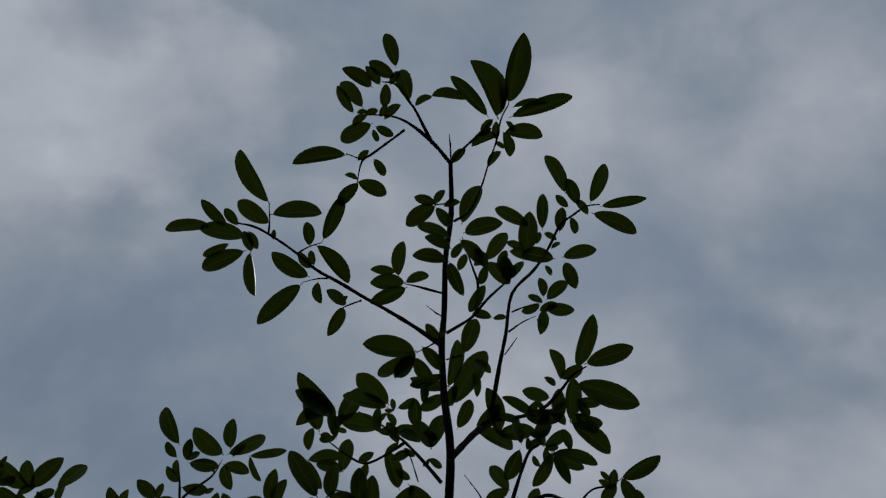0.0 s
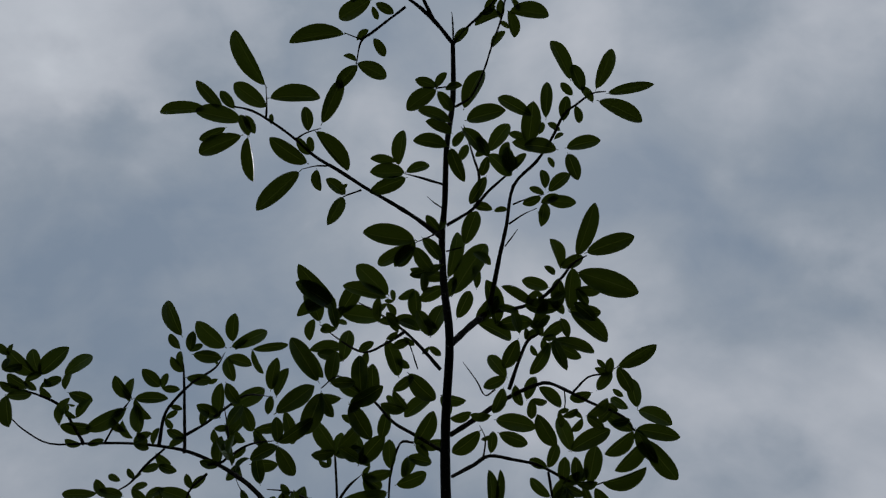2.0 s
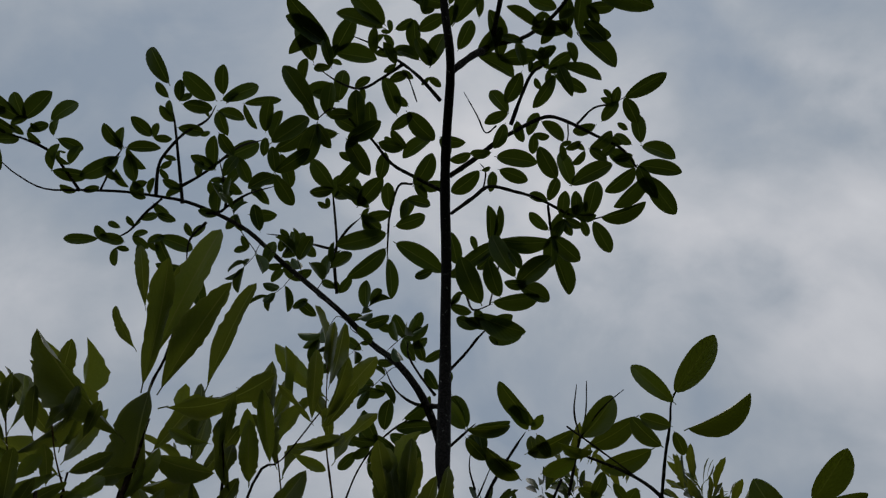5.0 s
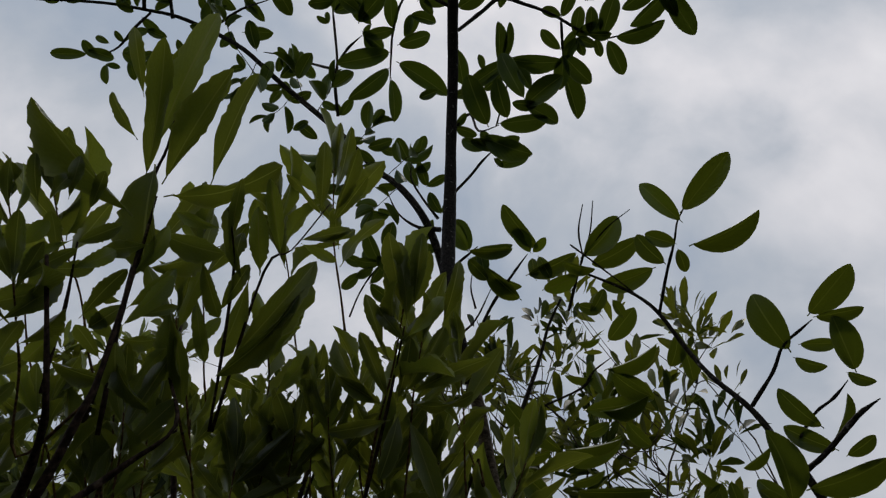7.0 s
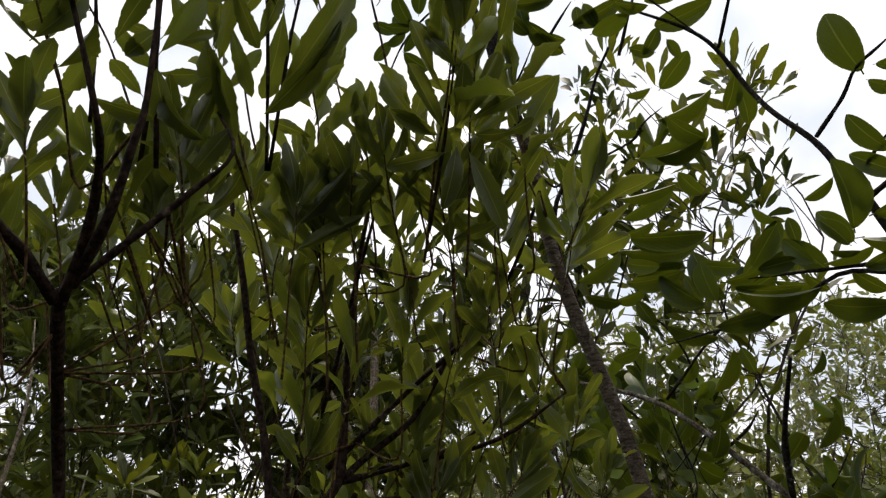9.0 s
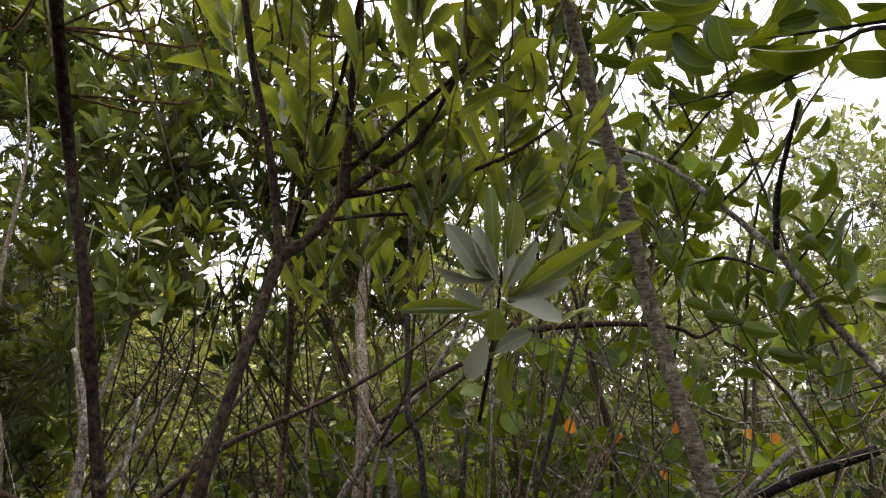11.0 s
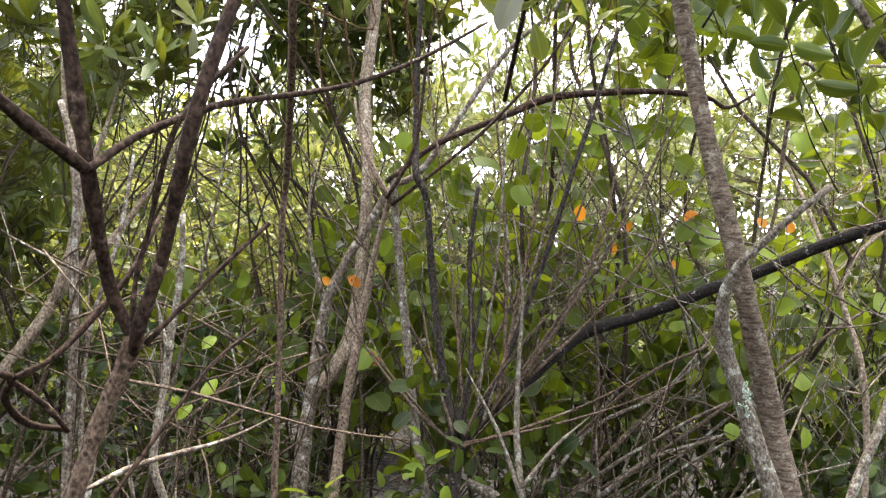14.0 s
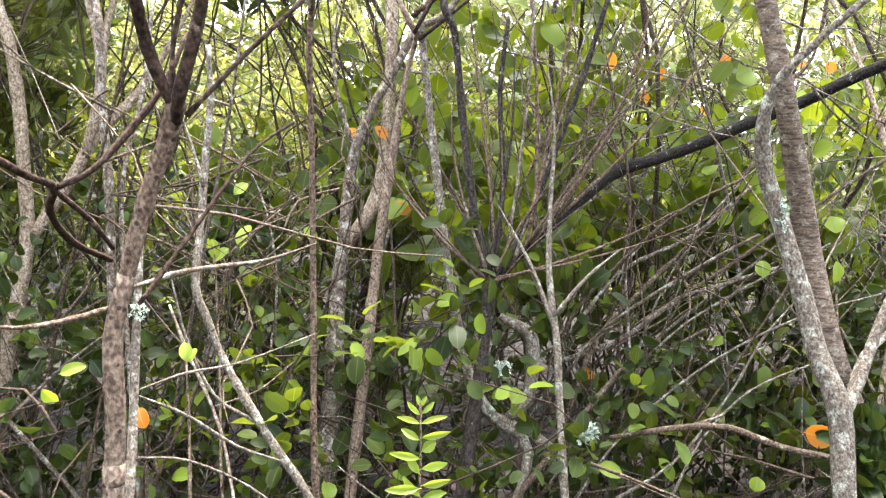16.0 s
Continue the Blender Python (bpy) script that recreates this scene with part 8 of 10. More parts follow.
plant = thing("tree", "slim tree with dark grey lichened bark", "tree")
limb = branch("trunk", plant, bark_grey, [(-0.446, 2.269, -0.12, 0.0340), (-0.443, 2.282, 0.016, 0.0298), (-0.437, 2.307, 0.152, 0.0272), (-0.43, 2.379, 0.321, 0.0263), (-0.408, 2.46, 0.558, 0.0247), (-0.401, 2.515, 0.754, 0.0213), (-0.382, 2.548, 0.928, 0.0161), (-0.355, 2.585, 1.133, 0.0145), (-0.299, 2.589, 1.264, 0.0119), (-0.238, 2.606, 1.366, 0.0110), (-0.178, 2.626, 1.468, 0.0102), (-0.088, 2.668, 1.532, 0.0093), (0.127, 2.687, 1.84, 0.0076), (0.254, 2.691, 1.956, 0.0051), (0.333, 2.692, 2.071, 0.0043)])
limb = branch("branch", plant, bark_grey, [(-0.347, 2.586, 1.148, 0.0068), (-0.388, 2.596, 1.281, 0.0051), (-0.4, 2.611, 1.413, 0.0043), (-0.385, 2.642, 1.547, 0.0034)])
limb = branch("twig", plant, bark_grey, [(-0.238, 2.606, 1.366, 0.0051), (-0.151, 2.643, 1.354, 0.0034), (-0.09, 2.69, 1.387, 0.0026)])

plant = thing("tree", "slim tree with flaky brown bark", "tree")
limb = branch("trunk", plant, bark_tan, [(-0.376, 2.206, -0.12, 0.0187), (-0.371, 2.221, 0.034, 0.0161), (-0.36, 2.249, 0.188, 0.0153), (-0.349, 2.318, 0.35, 0.0145), (-0.326, 2.386, 0.553, 0.0145), (-0.304, 2.443, 0.739, 0.0136), (-0.28, 2.481, 0.935, 0.0127), (-0.247, 2.497, 1.118, 0.0119), (-0.208, 2.493, 1.312, 0.0069), (-0.174, 2.48, 1.431, 0.0069), (-0.181, 2.412, 1.435, 0.0079), (-0.24, 2.42, 1.565, 0.0048), (-0.258, 2.437, 1.669, 0.0026)])
limb = branch("branch", plant, bark_brown, [(-0.178, 2.412, 1.421, 0.0048), (-0.11, 2.411, 1.55, 0.0043), (-0.082, 2.405, 1.752, 0.0037), (-0.061, 2.402, 1.898, 0.0026), (-0.069, 2.398, 2.074, 0.0021)])
limb = branch("branch", plant, bark_brown, [(-0.167, 2.413, 1.407, 0.0048), (-0.038, 2.434, 1.508, 0.0043), (0.08, 2.461, 1.614, 0.0043), (0.215, 2.465, 1.764, 0.0037), (0.334, 2.454, 1.944, 0.0031)])

plant = thing("tree", "many-stemmed small tree with an arching blackish lichened limb", "tree")
limb = branch("trunk", plant, bark_dark, [(-0.149, 2.108, -0.12, 0.02), (-0.134, 2.126, 0.055, 0.018), (-0.107, 2.157, 0.23, 0.016), (-0.079, 2.227, 0.393, 0.016), (-0.047, 2.282, 0.573, 0.015), (-0.02, 2.331, 0.735, 0.015), (-0.007, 2.354, 0.841, 0.016)])
limb = branch("stem", plant, bark_dark, [(-0.01, 2.352, 0.832, 0.011), (-0.041, 2.397, 0.996, 0.009), (-0.068, 2.422, 1.237, 0.009), (-0.082, 2.423, 1.42, 0.008), (-0.106, 2.415, 1.478, 0.009), (-0.109, 2.459, 1.568, 0.008), (-0.106, 2.483, 1.767, 0.007), (-0.092, 2.478, 1.995, 0.006)])
limb = branch("stem", plant, bark_dark, [(-0.004, 2.353, 0.839, 0.007), (0.027, 2.398, 1.062, 0.006), (0.022, 2.416, 1.274, 0.006), (0.044, 2.422, 1.456, 0.005)])
limb = branch("stem", plant, bark_dark, [(-0.007, 2.353, 0.839, 0.007), (0.081, 2.406, 0.966, 0.006), (0.166, 2.436, 1.166, 0.006), (0.237, 2.463, 1.354, 0.007), (0.286, 2.482, 1.501, 0.006), (0.342, 2.512, 1.651, 0.006), (0.406, 2.511, 1.867, 0.005)])
limb = branch("branch", plant, bark_black, [(-0.018, 2.358, 0.811, 0.011), (0.08, 2.4, 0.912, 0.011), (0.159, 2.428, 0.973, 0.013), (0.241, 2.471, 1.038, 0.014), (0.33, 2.496, 1.094, 0.015), (0.445, 2.507, 1.126, 0.015), (0.551, 2.494, 1.166, 0.015), (0.641, 2.48, 1.205, 0.015), (0.741, 2.434, 1.249, 0.015), (0.82, 2.39, 1.293, 0.014), (0.885, 2.351, 1.325, 0.014), (0.991, 2.277, 1.375, 0.013)])
limb = branch("branch", plant, bark_brown, [(-0.18, 2.431, 1.464, 0.006), (-0.053, 2.49, 1.568, 0.008), (0.101, 2.548, 1.639, 0.009), (0.23, 2.577, 1.698, 0.01), (0.366, 2.551, 1.709, 0.009), (0.511, 2.514, 1.705, 0.007), (0.628, 2.5, 1.688, 0.006), (0.692, 2.511, 1.664, 0.005), (0.8, 2.511, 1.729, 0.003)])

plant = thing("sapling", "thin upright stem covered in pale lichen", "sapling")
limb = branch("stem", plant, bark_lichen, [(0.149, 2.006, -0.12, 0.01), (0.145, 2.027, 0.09, 0.009), (0.139, 2.064, 0.299, 0.008), (0.134, 2.128, 0.453, 0.009), (0.133, 2.196, 0.615, 0.008), (0.132, 2.233, 0.732, 0.008), (0.122, 2.287, 0.875, 0.007), (0.132, 2.336, 1.038, 0.005), (0.144, 2.366, 1.198, 0.0035), (0.126, 2.396, 1.378, 0.0012)])
limb = branch("twig", plant, bark_lichen, [(0.132, 2.236, 0.744, 0.006), (0.082, 2.294, 0.888, 0.004), (0.01, 2.347, 1.026, 0.003)])
limb = branch("twig", plant, bark_lichen, [(0.127, 2.246, 0.78, 0.005), (0.206, 2.272, 0.864, 0.004), (0.289, 2.305, 0.922, 0.004)])

plant = thing("sapling", "thin grey sapling with lichen blotches", "sapling")
limb = branch("stem", plant, bark_lichen, [(-0.071, 2.116, -0.12, 0.013), (-0.048, 2.134, 0.065, 0.011), (-0.006, 2.168, 0.249, 0.01), (0.076, 2.296, 0.442, 0.013), (-0.008, 2.334, 0.518, 0.014), (-0.061, 2.36, 0.616, 0.013), (-0.088, 2.378, 0.752, 0.011), (-0.111, 2.406, 0.9, 0.011), (-0.132, 2.433, 1.104, 0.011), (-0.152, 2.446, 1.307, 0.01), (-0.165, 2.442, 1.476, 0.009)])
limb = branch("branch", plant, bark_lichen, [(-0.008, 2.334, 0.518, 0.013), (0.085, 2.32, 0.474, 0.014), (0.145, 2.317, 0.432, 0.01)])
limb = branch("branch", plant, bark_lichen, [(0.017, 2.394, 0.747, 0.009), (0.092, 2.384, 0.692, 0.017), (0.081, 2.344, 0.563, 0.015), (0.032, 2.33, 0.513, 0.013)])

plant = thing("sapling", "thin pale sapling stem with patchy lichen", "sapling")
limb = branch("stem", plant, bark_lichen, [(-0.576, 1.559, -0.12, 0.01), (-0.576, 1.593, 0.22, 0.009), (-0.575, 1.655, 0.561, 0.008), (-0.575, 1.681, 0.652, 0.008), (-0.579, 1.719, 0.741, 0.007), (-0.583, 1.756, 0.853, 0.007), (-0.581, 1.784, 0.972, 0.006), (-0.583, 1.815, 1.057, 0.004)])
limb = branch("twig", plant, bark_lichen, [(-0.576, 1.738, 0.787, 0.0013), (-0.528, 1.797, 0.732, 0.0026), (-0.464, 1.847, 0.657, 0.0026), (-0.397, 1.899, 0.604, 0.0020)])
limb = branch("twig", plant, bark_lichen, [(-0.576, 1.741, 0.795, 0.0013), (-0.542, 1.845, 0.788, 0.0020), (-0.476, 1.942, 0.777, 0.0020), (-0.369, 2.081, 0.792, 0.0013)])
limb = branch("twig", plant, bark_lichen, [(-0.574, 1.706, 0.702, 0.0013), (-0.523, 1.772, 0.667, 0.0020), (-0.461, 1.825, 0.607, 0.0020), (-0.398, 1.865, 0.534, 0.0020)])

plant = thing("sapling", "winding pale sapling with lichen blotches", "sapling")
limb = branch("stem", plant, bark_lichen, [(-0.265, 1.98, -0.12, 0.011), (-0.296, 1.995, 0.129, 0.01), (-0.352, 2.022, 0.378, 0.009), (-0.396, 2.035, 0.482, 0.009), (-0.461, 2.042, 0.584, 0.009), (-0.523, 2.062, 0.683, 0.009), (-0.559, 2.071, 0.751, 0.008), (-0.588, 2.081, 0.829, 0.008), (-0.608, 2.087, 0.892, 0.009), (-0.604, 2.126, 1.007, 0.008), (-0.603, 2.166, 1.119, 0.008), (-0.593, 2.197, 1.258, 0.007), (-0.593, 2.206, 1.374, 0.006)])
limb = branch("twig", plant, bark_lichen, [(-0.6, 2.144, 1.086, 0.004), (-0.623, 2.159, 1.166, 0.003), (-0.649, 2.179, 1.235, 0.003)])
limb = branch("twig", plant, bark_lichen, [(-0.494, 2.048, 0.623, 0.004), (-0.562, 2.026, 0.684, 0.003), (-0.608, 2.022, 0.799, 0.003), (-0.63, 2.02, 0.932, 0.002)])

plant = thing("tree", "pale forked tree with smooth light grey stems", "tree")
limb = branch("trunk", plant, bark_pale, [(-1.355, 2.421, -0.12, 0.027), (-1.334, 2.457, 0.245, 0.023), (-1.297, 2.523, 0.61, 0.021), (-1.281, 2.57, 0.754, 0.02), (-1.26, 2.612, 0.934, 0.018), (-1.259, 2.625, 1.118, 0.017), (-1.27, 2.648, 1.301, 0.017), (-1.279, 2.646, 1.465, 0.015), (-1.311, 2.659, 1.599, 0.013), (-1.33, 2.67, 1.9, 0.009), (-1.30, 2.70, 2.3, 0.005), (-1.34, 2.72, 2.6, 0.002)])
limb = branch("branch", plant, bark_pale, [(-1.293, 2.579, 0.846, 0.015), (-1.234, 2.631, 0.963, 0.016), (-1.163, 2.679, 1.084, 0.016), (-1.102, 2.723, 1.209, 0.016), (-1.016, 2.801, 1.323, 0.013), (-0.933, 2.872, 1.475, 0.008), (-0.86, 2.93, 1.65, 0.005), (-0.80, 2.97, 1.9, 0.002)])
limb = branch("branch", plant, bark_pale, [(-1.128, 2.699, 1.146, 0.013), (-1.074, 2.716, 1.348, 0.015), (-1.081, 2.728, 1.488, 0.012), (-1.097, 2.719, 1.608, 0.009), (-1.12, 2.73, 1.85, 0.005), (-1.10, 2.75, 2.1, 0.002)])
limb = branch("branch", plant, bark_pale, [(-1.073, 2.716, 1.364, 0.012), (-1.059, 2.755, 1.523, 0.01), (-1.029, 2.798, 1.654, 0.007), (-0.99, 2.83, 1.85, 0.004), (-1.0, 2.86, 2.05, 0.002)])

plant = thing("tree", "grey thin tree with several upright stems", "tree")
limb = branch("stem", plant, bark_grey, [(-0.847, 2.165, -0.12, 0.014), (-0.859, 2.189, 0.112, 0.012), (-0.882, 2.23, 0.344, 0.011), (-0.916, 2.342, 0.661, 0.011), (-0.925, 2.397, 0.942, 0.011), (-0.933, 2.428, 1.118, 0.011), (-0.944, 2.449, 1.309, 0.01), (-0.949, 2.475, 1.499, 0.01), (-1.038, 2.564, 1.684, 0.008)])
limb = branch("stem", plant, bark_grey, [(-0.839, 2.253, -0.12, 0.007), (-0.857, 2.294, 0.295, 0.006), (-0.89, 2.369, 0.709, 0.006), (-0.912, 2.427, 0.951, 0.006), (-0.912, 2.471, 1.117, 0.006), (-0.874, 2.535, 1.328, 0.006), (-0.868, 2.612, 1.551, 0.005)])
limb = branch("branch", plant, bark_brown, [(-0.793, 2.125, 0.94, 0.006), (-0.757, 1.925, 1.001, 0.006), (-0.737, 1.827, 1.063, 0.006), (-0.706, 1.79, 1.104, 0.006), (-0.708, 1.731, 1.123, 0.006), (-0.719, 1.665, 1.154, 0.005)])
limb = branch("branch", plant, bark_brown, [(-0.702, 1.791, 1.103, 0.005), (-0.656, 1.817, 1.13, 0.005), (-0.616, 1.869, 1.192, 0.006), (-0.57, 1.906, 1.266, 0.005), (-0.545, 1.957, 1.356, 0.004)])
limb = branch("branch", plant, bark_brown, [(-0.706, 1.789, 1.101, 0.004), (-0.686, 1.853, 1.046, 0.005), (-0.679, 1.907, 0.992, 0.004)])
limb = branch("branch", plant, bark_twig, [(-0.563, 1.674, 0.942, 0.003), (-0.603, 1.628, 0.934, 0.004), (-0.633, 1.575, 0.936, 0.003), (-0.652, 1.529, 0.948, 0.003)])
limb = branch("twig", plant, bark_grey, [(-0.55, 1.685, 0.964, 0.003), (-0.516, 1.81, 0.967, 0.004), (-0.439, 1.993, 0.955, 0.003), (-0.378, 2.164, 0.963, 0.003)])

plant = thing("shrub", "thicket of slanting thin pale branches", "shrub")
limb = branch("branch", plant, bark_twig, [(0.003, 2.34, 0.188, 0.0070), (0.162, 2.483, 0.389, 0.0077), (0.209, 2.508, 0.472, 0.0077), (0.275, 2.548, 0.629, 0.0070), (0.406, 2.602, 0.755, 0.0063), (0.608, 2.673, 0.929, 0.0049), (0.771, 2.73, 1.128, 0.0042)])
limb = branch("branch", plant, bark_grey, [(0.185, 2.55, 0.583, 0.0063), (0.358, 2.585, 0.634, 0.0091), (0.51, 2.59, 0.74, 0.0070), (0.642, 2.585, 0.785, 0.0056), (0.827, 2.57, 0.846, 0.0042)])
limb = branch("branch", plant, bark_twig, [(0.359, 2.588, 0.648, 0.0049), (0.603, 2.602, 0.798, 0.0049), (0.828, 2.585, 0.965, 0.0049), (1.074, 2.573, 1.137, 0.0042)])
limb = branch("branch", plant, bark_grey, [(0.202, 2.564, 0.641, 0.0049), (0.364, 2.623, 0.814, 0.0049), (0.55, 2.637, 0.902, 0.0049), (0.715, 2.642, 1.038, 0.0035)])
limb = branch("branch", plant, bark_twig, [(0.244, 2.192, 0.519, 0.0056), (0.378, 2.15, 0.558, 0.0070), (0.467, 2.103, 0.576, 0.0070), (0.539, 2.032, 0.566, 0.0063), (0.615, 1.97, 0.568, 0.0056)])
limb = branch("twig", plant, bark_grey, [(0.389, 2.146, 0.558, 0.0035), (0.462, 2.124, 0.595, 0.0028)])
limb = branch("branch", plant, bark_twig, [(0.022, 2.201, 0.351, 0.0070), (0.117, 2.259, 0.444, 0.0070), (0.255, 2.368, 0.553, 0.0056), (0.336, 2.425, 0.619, 0.0042)])
limb = branch("branch", plant, bark_grey, [(0.216, 2.66, 0.858, 0.0035), (0.162, 2.738, 1.091, 0.0035), (0.151, 2.783, 1.331, 0.0035), (0.142, 2.85, 1.578, 0.0035)])
limb = branch("branch", plant, bark_twig, [(0.216, 2.666, 0.904, 0.0049), (0.24, 2.727, 1.09, 0.0042), (0.323, 2.756, 1.325, 0.0035), (0.425, 2.804, 1.563, 0.0035)])
limb = branch("branch", plant, bark_grey, [(0.358, 2.452, 0.551, 0.0049), (0.364, 2.549, 0.705, 0.0042), (0.373, 2.631, 0.875, 0.0035)])
limb = branch("branch", plant, bark_twig, [(0.6, 2.318, 1.26, 0.0042), (0.705, 2.324, 1.338, 0.0042), (0.747, 2.337, 1.545, 0.0049), (0.782, 2.335, 1.725, 0.0042), (0.831, 2.333, 1.7, 0.0035)])
limb = branch("branch", plant, bark_grey, [(0.612, 2.337, 0.945, 0.0035), (0.507, 2.413, 0.861, 0.0042), (0.301, 2.478, 0.702, 0.0042), (0.19, 2.501, 0.56, 0.0042)])
limb = branch("branch", plant, bark_twig, [(0.583, 2.368, 1.073, 0.0035), (0.449, 2.454, 0.979, 0.0042), (0.248, 2.507, 0.767, 0.0042), (0.148, 2.517, 0.587, 0.0042)])

plant = thing("sapling", "upright sapling with whitish lichened bark", "sapling")
limb = branch("stem", plant, bark_pale, [(0.851, 2.302, -0.12, 0.0094), (0.889, 2.337, 0.227, 0.0086), (0.958, 2.4, 0.574, 0.0079), (0.999, 2.438, 0.757, 0.0079), (1.017, 2.476, 0.975, 0.0079), (1.011, 2.557, 1.156, 0.0072), (1.001, 2.623, 1.291, 0.0072), (0.994, 2.732, 1.453, 0.0058), (0.977, 2.834, 1.598, 0.0050)])
limb = branch("branch", plant, bark_pale, [(1, 2.565, 1.185, 0.0043), (1.069, 2.584, 1.29, 0.0043), (1.158, 2.585, 1.365, 0.0036)])

plant = thing("shrub", "round-leaved shrub with a few orange autumn leaves", "shrub")
limb = branch("stem", plant, bark_twig, [(0.341, 2.566, -0.12, 0.007), (0.351, 2.579, 0.007, 0.006), (0.371, 2.602, 0.135, 0.006), (0.442, 2.863, 0.557, 0.005), (0.491, 3.032, 1.077, 0.005), (0.519, 3.018, 1.345, 0.004)])
limb = branch("twig", plant, bark_twig, [(0.471, 2.973, 0.899, 0.003), (0.427, 2.997, 1.168, 0.003), (0.404, 2.989, 1.396, 0.002)])
foliage(limb, orange_leaf, [(0.406, 2.982, 1.446, 0.407, 3.001, 1.391, 0.04, 7), (0.557, 3.002, 1.4, 0.568, 3.018, 1.355, 0.041, -13), (0.519, 3.019, 1.333, 0.527, 3.031, 1.286, 0.035, -1), (0.267, 2.679, 0.527, 0.301, 2.65, 0.503, 0.027, 18), (0.744, 2.939, 1.428, 0.751, 2.939, 1.378, 0.053, -9), (0.926, 2.866, 1.398, 0.947, 2.856, 1.369, 0.035, -12), (0.993, 2.834, 1.381, 1.023, 2.833, 1.356, 0.035, 8), (0.683, 2.974, 1.27, 0.71, 2.964, 1.24, 0.025, -3)], LEVEL)
limb = branch("twig", plant, bark_twig, [(0.484, 3.009, 0.987, 0.003), (0.59, 3.006, 1.201, 0.003), (0.74, 2.945, 1.385, 0.002)])
limb = branch("stem", plant, bark_twig, [(-0.275, 2.416, -0.12, 0.006), (-0.274, 2.432, 0.047, 0.006), (-0.273, 2.462, 0.215, 0.005), (-0.269, 2.724, 0.604, 0.005), (-0.281, 2.787, 0.964, 0.004), (-0.307, 2.792, 1.212, 0.002)])
foliage(limb, orange_leaf, [(-0.394, 2.78, 1.217, -0.365, 2.791, 1.195, 0.027, -19), (-0.32, 2.79, 1.221, -0.282, 2.806, 1.19, 0.033, -14), (-0.261, 2.741, 1.002, -0.219, 2.749, 0.972, 0.038, 1)], LEVEL)
limb = branch("twig", plant, bark_twig, [(-0.272, 2.781, 0.898, 0.003), (-0.343, 2.788, 1.098, 0.002), (-0.388, 2.782, 1.213, 0.002)])
limb = branch("stem", plant, bark_twig, [(0.692, 2.17, -0.12, 0.005), (0.695, 2.178, 0.075, 0.005), (0.7, 2.193, 0.269, 0.004), (0.704, 2.204, 0.41, 0.003), (0.697, 2.187, 0.497, 0.002)])
foliage(limb, orange_leaf, [(0.673, 2.209, 0.52, 0.728, 2.184, 0.52, 0.052, 14)], LEVEL)
limb = branch("stem", plant, bark_twig, [(-0.687, 1.942, -0.12, 0.003), (-0.679, 1.937, 0.192, 0.003), (-0.664, 1.928, 0.503, 0.003), (-0.659, 1.925, 0.615, 0.002), (-0.65, 1.899, 0.684, 0.002)])
foliage(limb, orange_leaf, [(-0.656, 1.905, 0.708, -0.642, 1.894, 0.672, 0.029, -10)], LEVEL)

plant = thing("seedling", "bright yellow-green seedling with narrow leaves", "seedling")
limb = branch("stem", plant, bark_twig, [(-0.163, 1.862, -0.12, 0.004), (-0.163, 1.888, 0.132, 0.003), (-0.163, 1.933, 0.384, 0.003), (-0.163, 1.965, 0.501, 0.003), (-0.16, 1.987, 0.593, 0.002), (-0.16, 2.017, 0.669, 0.002)])
foliage(limb, sprig_leaf, [(-0.159, 2.008, 0.645, -0.186, 2.019, 0.67, 0.011, -17), (-0.161, 2.008, 0.647, -0.133, 2.028, 0.666, 0.011, 20), (-0.159, 2.003, 0.631, -0.205, 1.993, 0.65, 0.012, 20), (-0.162, 2.002, 0.631, -0.108, 2.01, 0.643, 0.013, -22), (-0.16, 2.014, 0.66, -0.167, 2.023, 0.682, 0.009, 7), (-0.159, 2.014, 0.66, -0.148, 2.02, 0.68, 0.009, -16), (-0.162, 1.993, 0.607, -0.102, 1.985, 0.622, 0.015, 19), (-0.159, 1.99, 0.602, -0.198, 2.008, 0.62, 0.015, 4), (-0.16, 1.982, 0.583, -0.131, 2, 0.597, 0.022, 10), (-0.158, 1.978, 0.571, -0.218, 1.962, 0.591, 0.015, 7), (-0.161, 1.97, 0.555, -0.109, 1.975, 0.564, 0.018, 10), (-0.16, 1.965, 0.545, -0.186, 1.984, 0.58, 0.018, -17)], LEVEL)
foliage(limb, sprig_leaf, [(-0.161, 1.957, 0.528, -0.103, 1.948, 0.544, 0.016, 20), (-0.158, 1.955, 0.524, -0.225, 1.935, 0.531, 0.018, 1), (-0.159, 1.947, 0.509, -0.194, 1.968, 0.542, 0.016, -21), (-0.161, 1.946, 0.505, -0.111, 1.942, 0.523, 0.018, -19)], LEVEL)

plant = thing("sapling", "slender sapling with a few lime green leaves", "sapling")
limb = branch("stem", plant, bark_twig, [(-0.481, 1.716, -0.12, 0.004), (-0.501, 1.747, 0.194, 0.004), (-0.536, 1.804, 0.508, 0.003), (-0.557, 1.878, 0.676, 0.003), (-0.568, 1.913, 0.787, 0.002)])
foliage(limb, lime_leaf, [(-0.567, 1.912, 0.786, -0.574, 1.925, 0.819, 0.023, 19), (-0.566, 1.912, 0.784, -0.555, 1.929, 0.807, 0.018, -13)], LEVEL)
limb = branch("stem", plant, bark_twig, [(-0.534, 2.065, -0.12, 0.005), (-0.557, 2.091, 0.136, 0.004), (-0.599, 2.137, 0.391, 0.004), (-0.637, 2.271, 0.598, 0.003), (-0.664, 2.365, 0.763, 0.003), (-0.687, 2.437, 0.904, 0.002)])
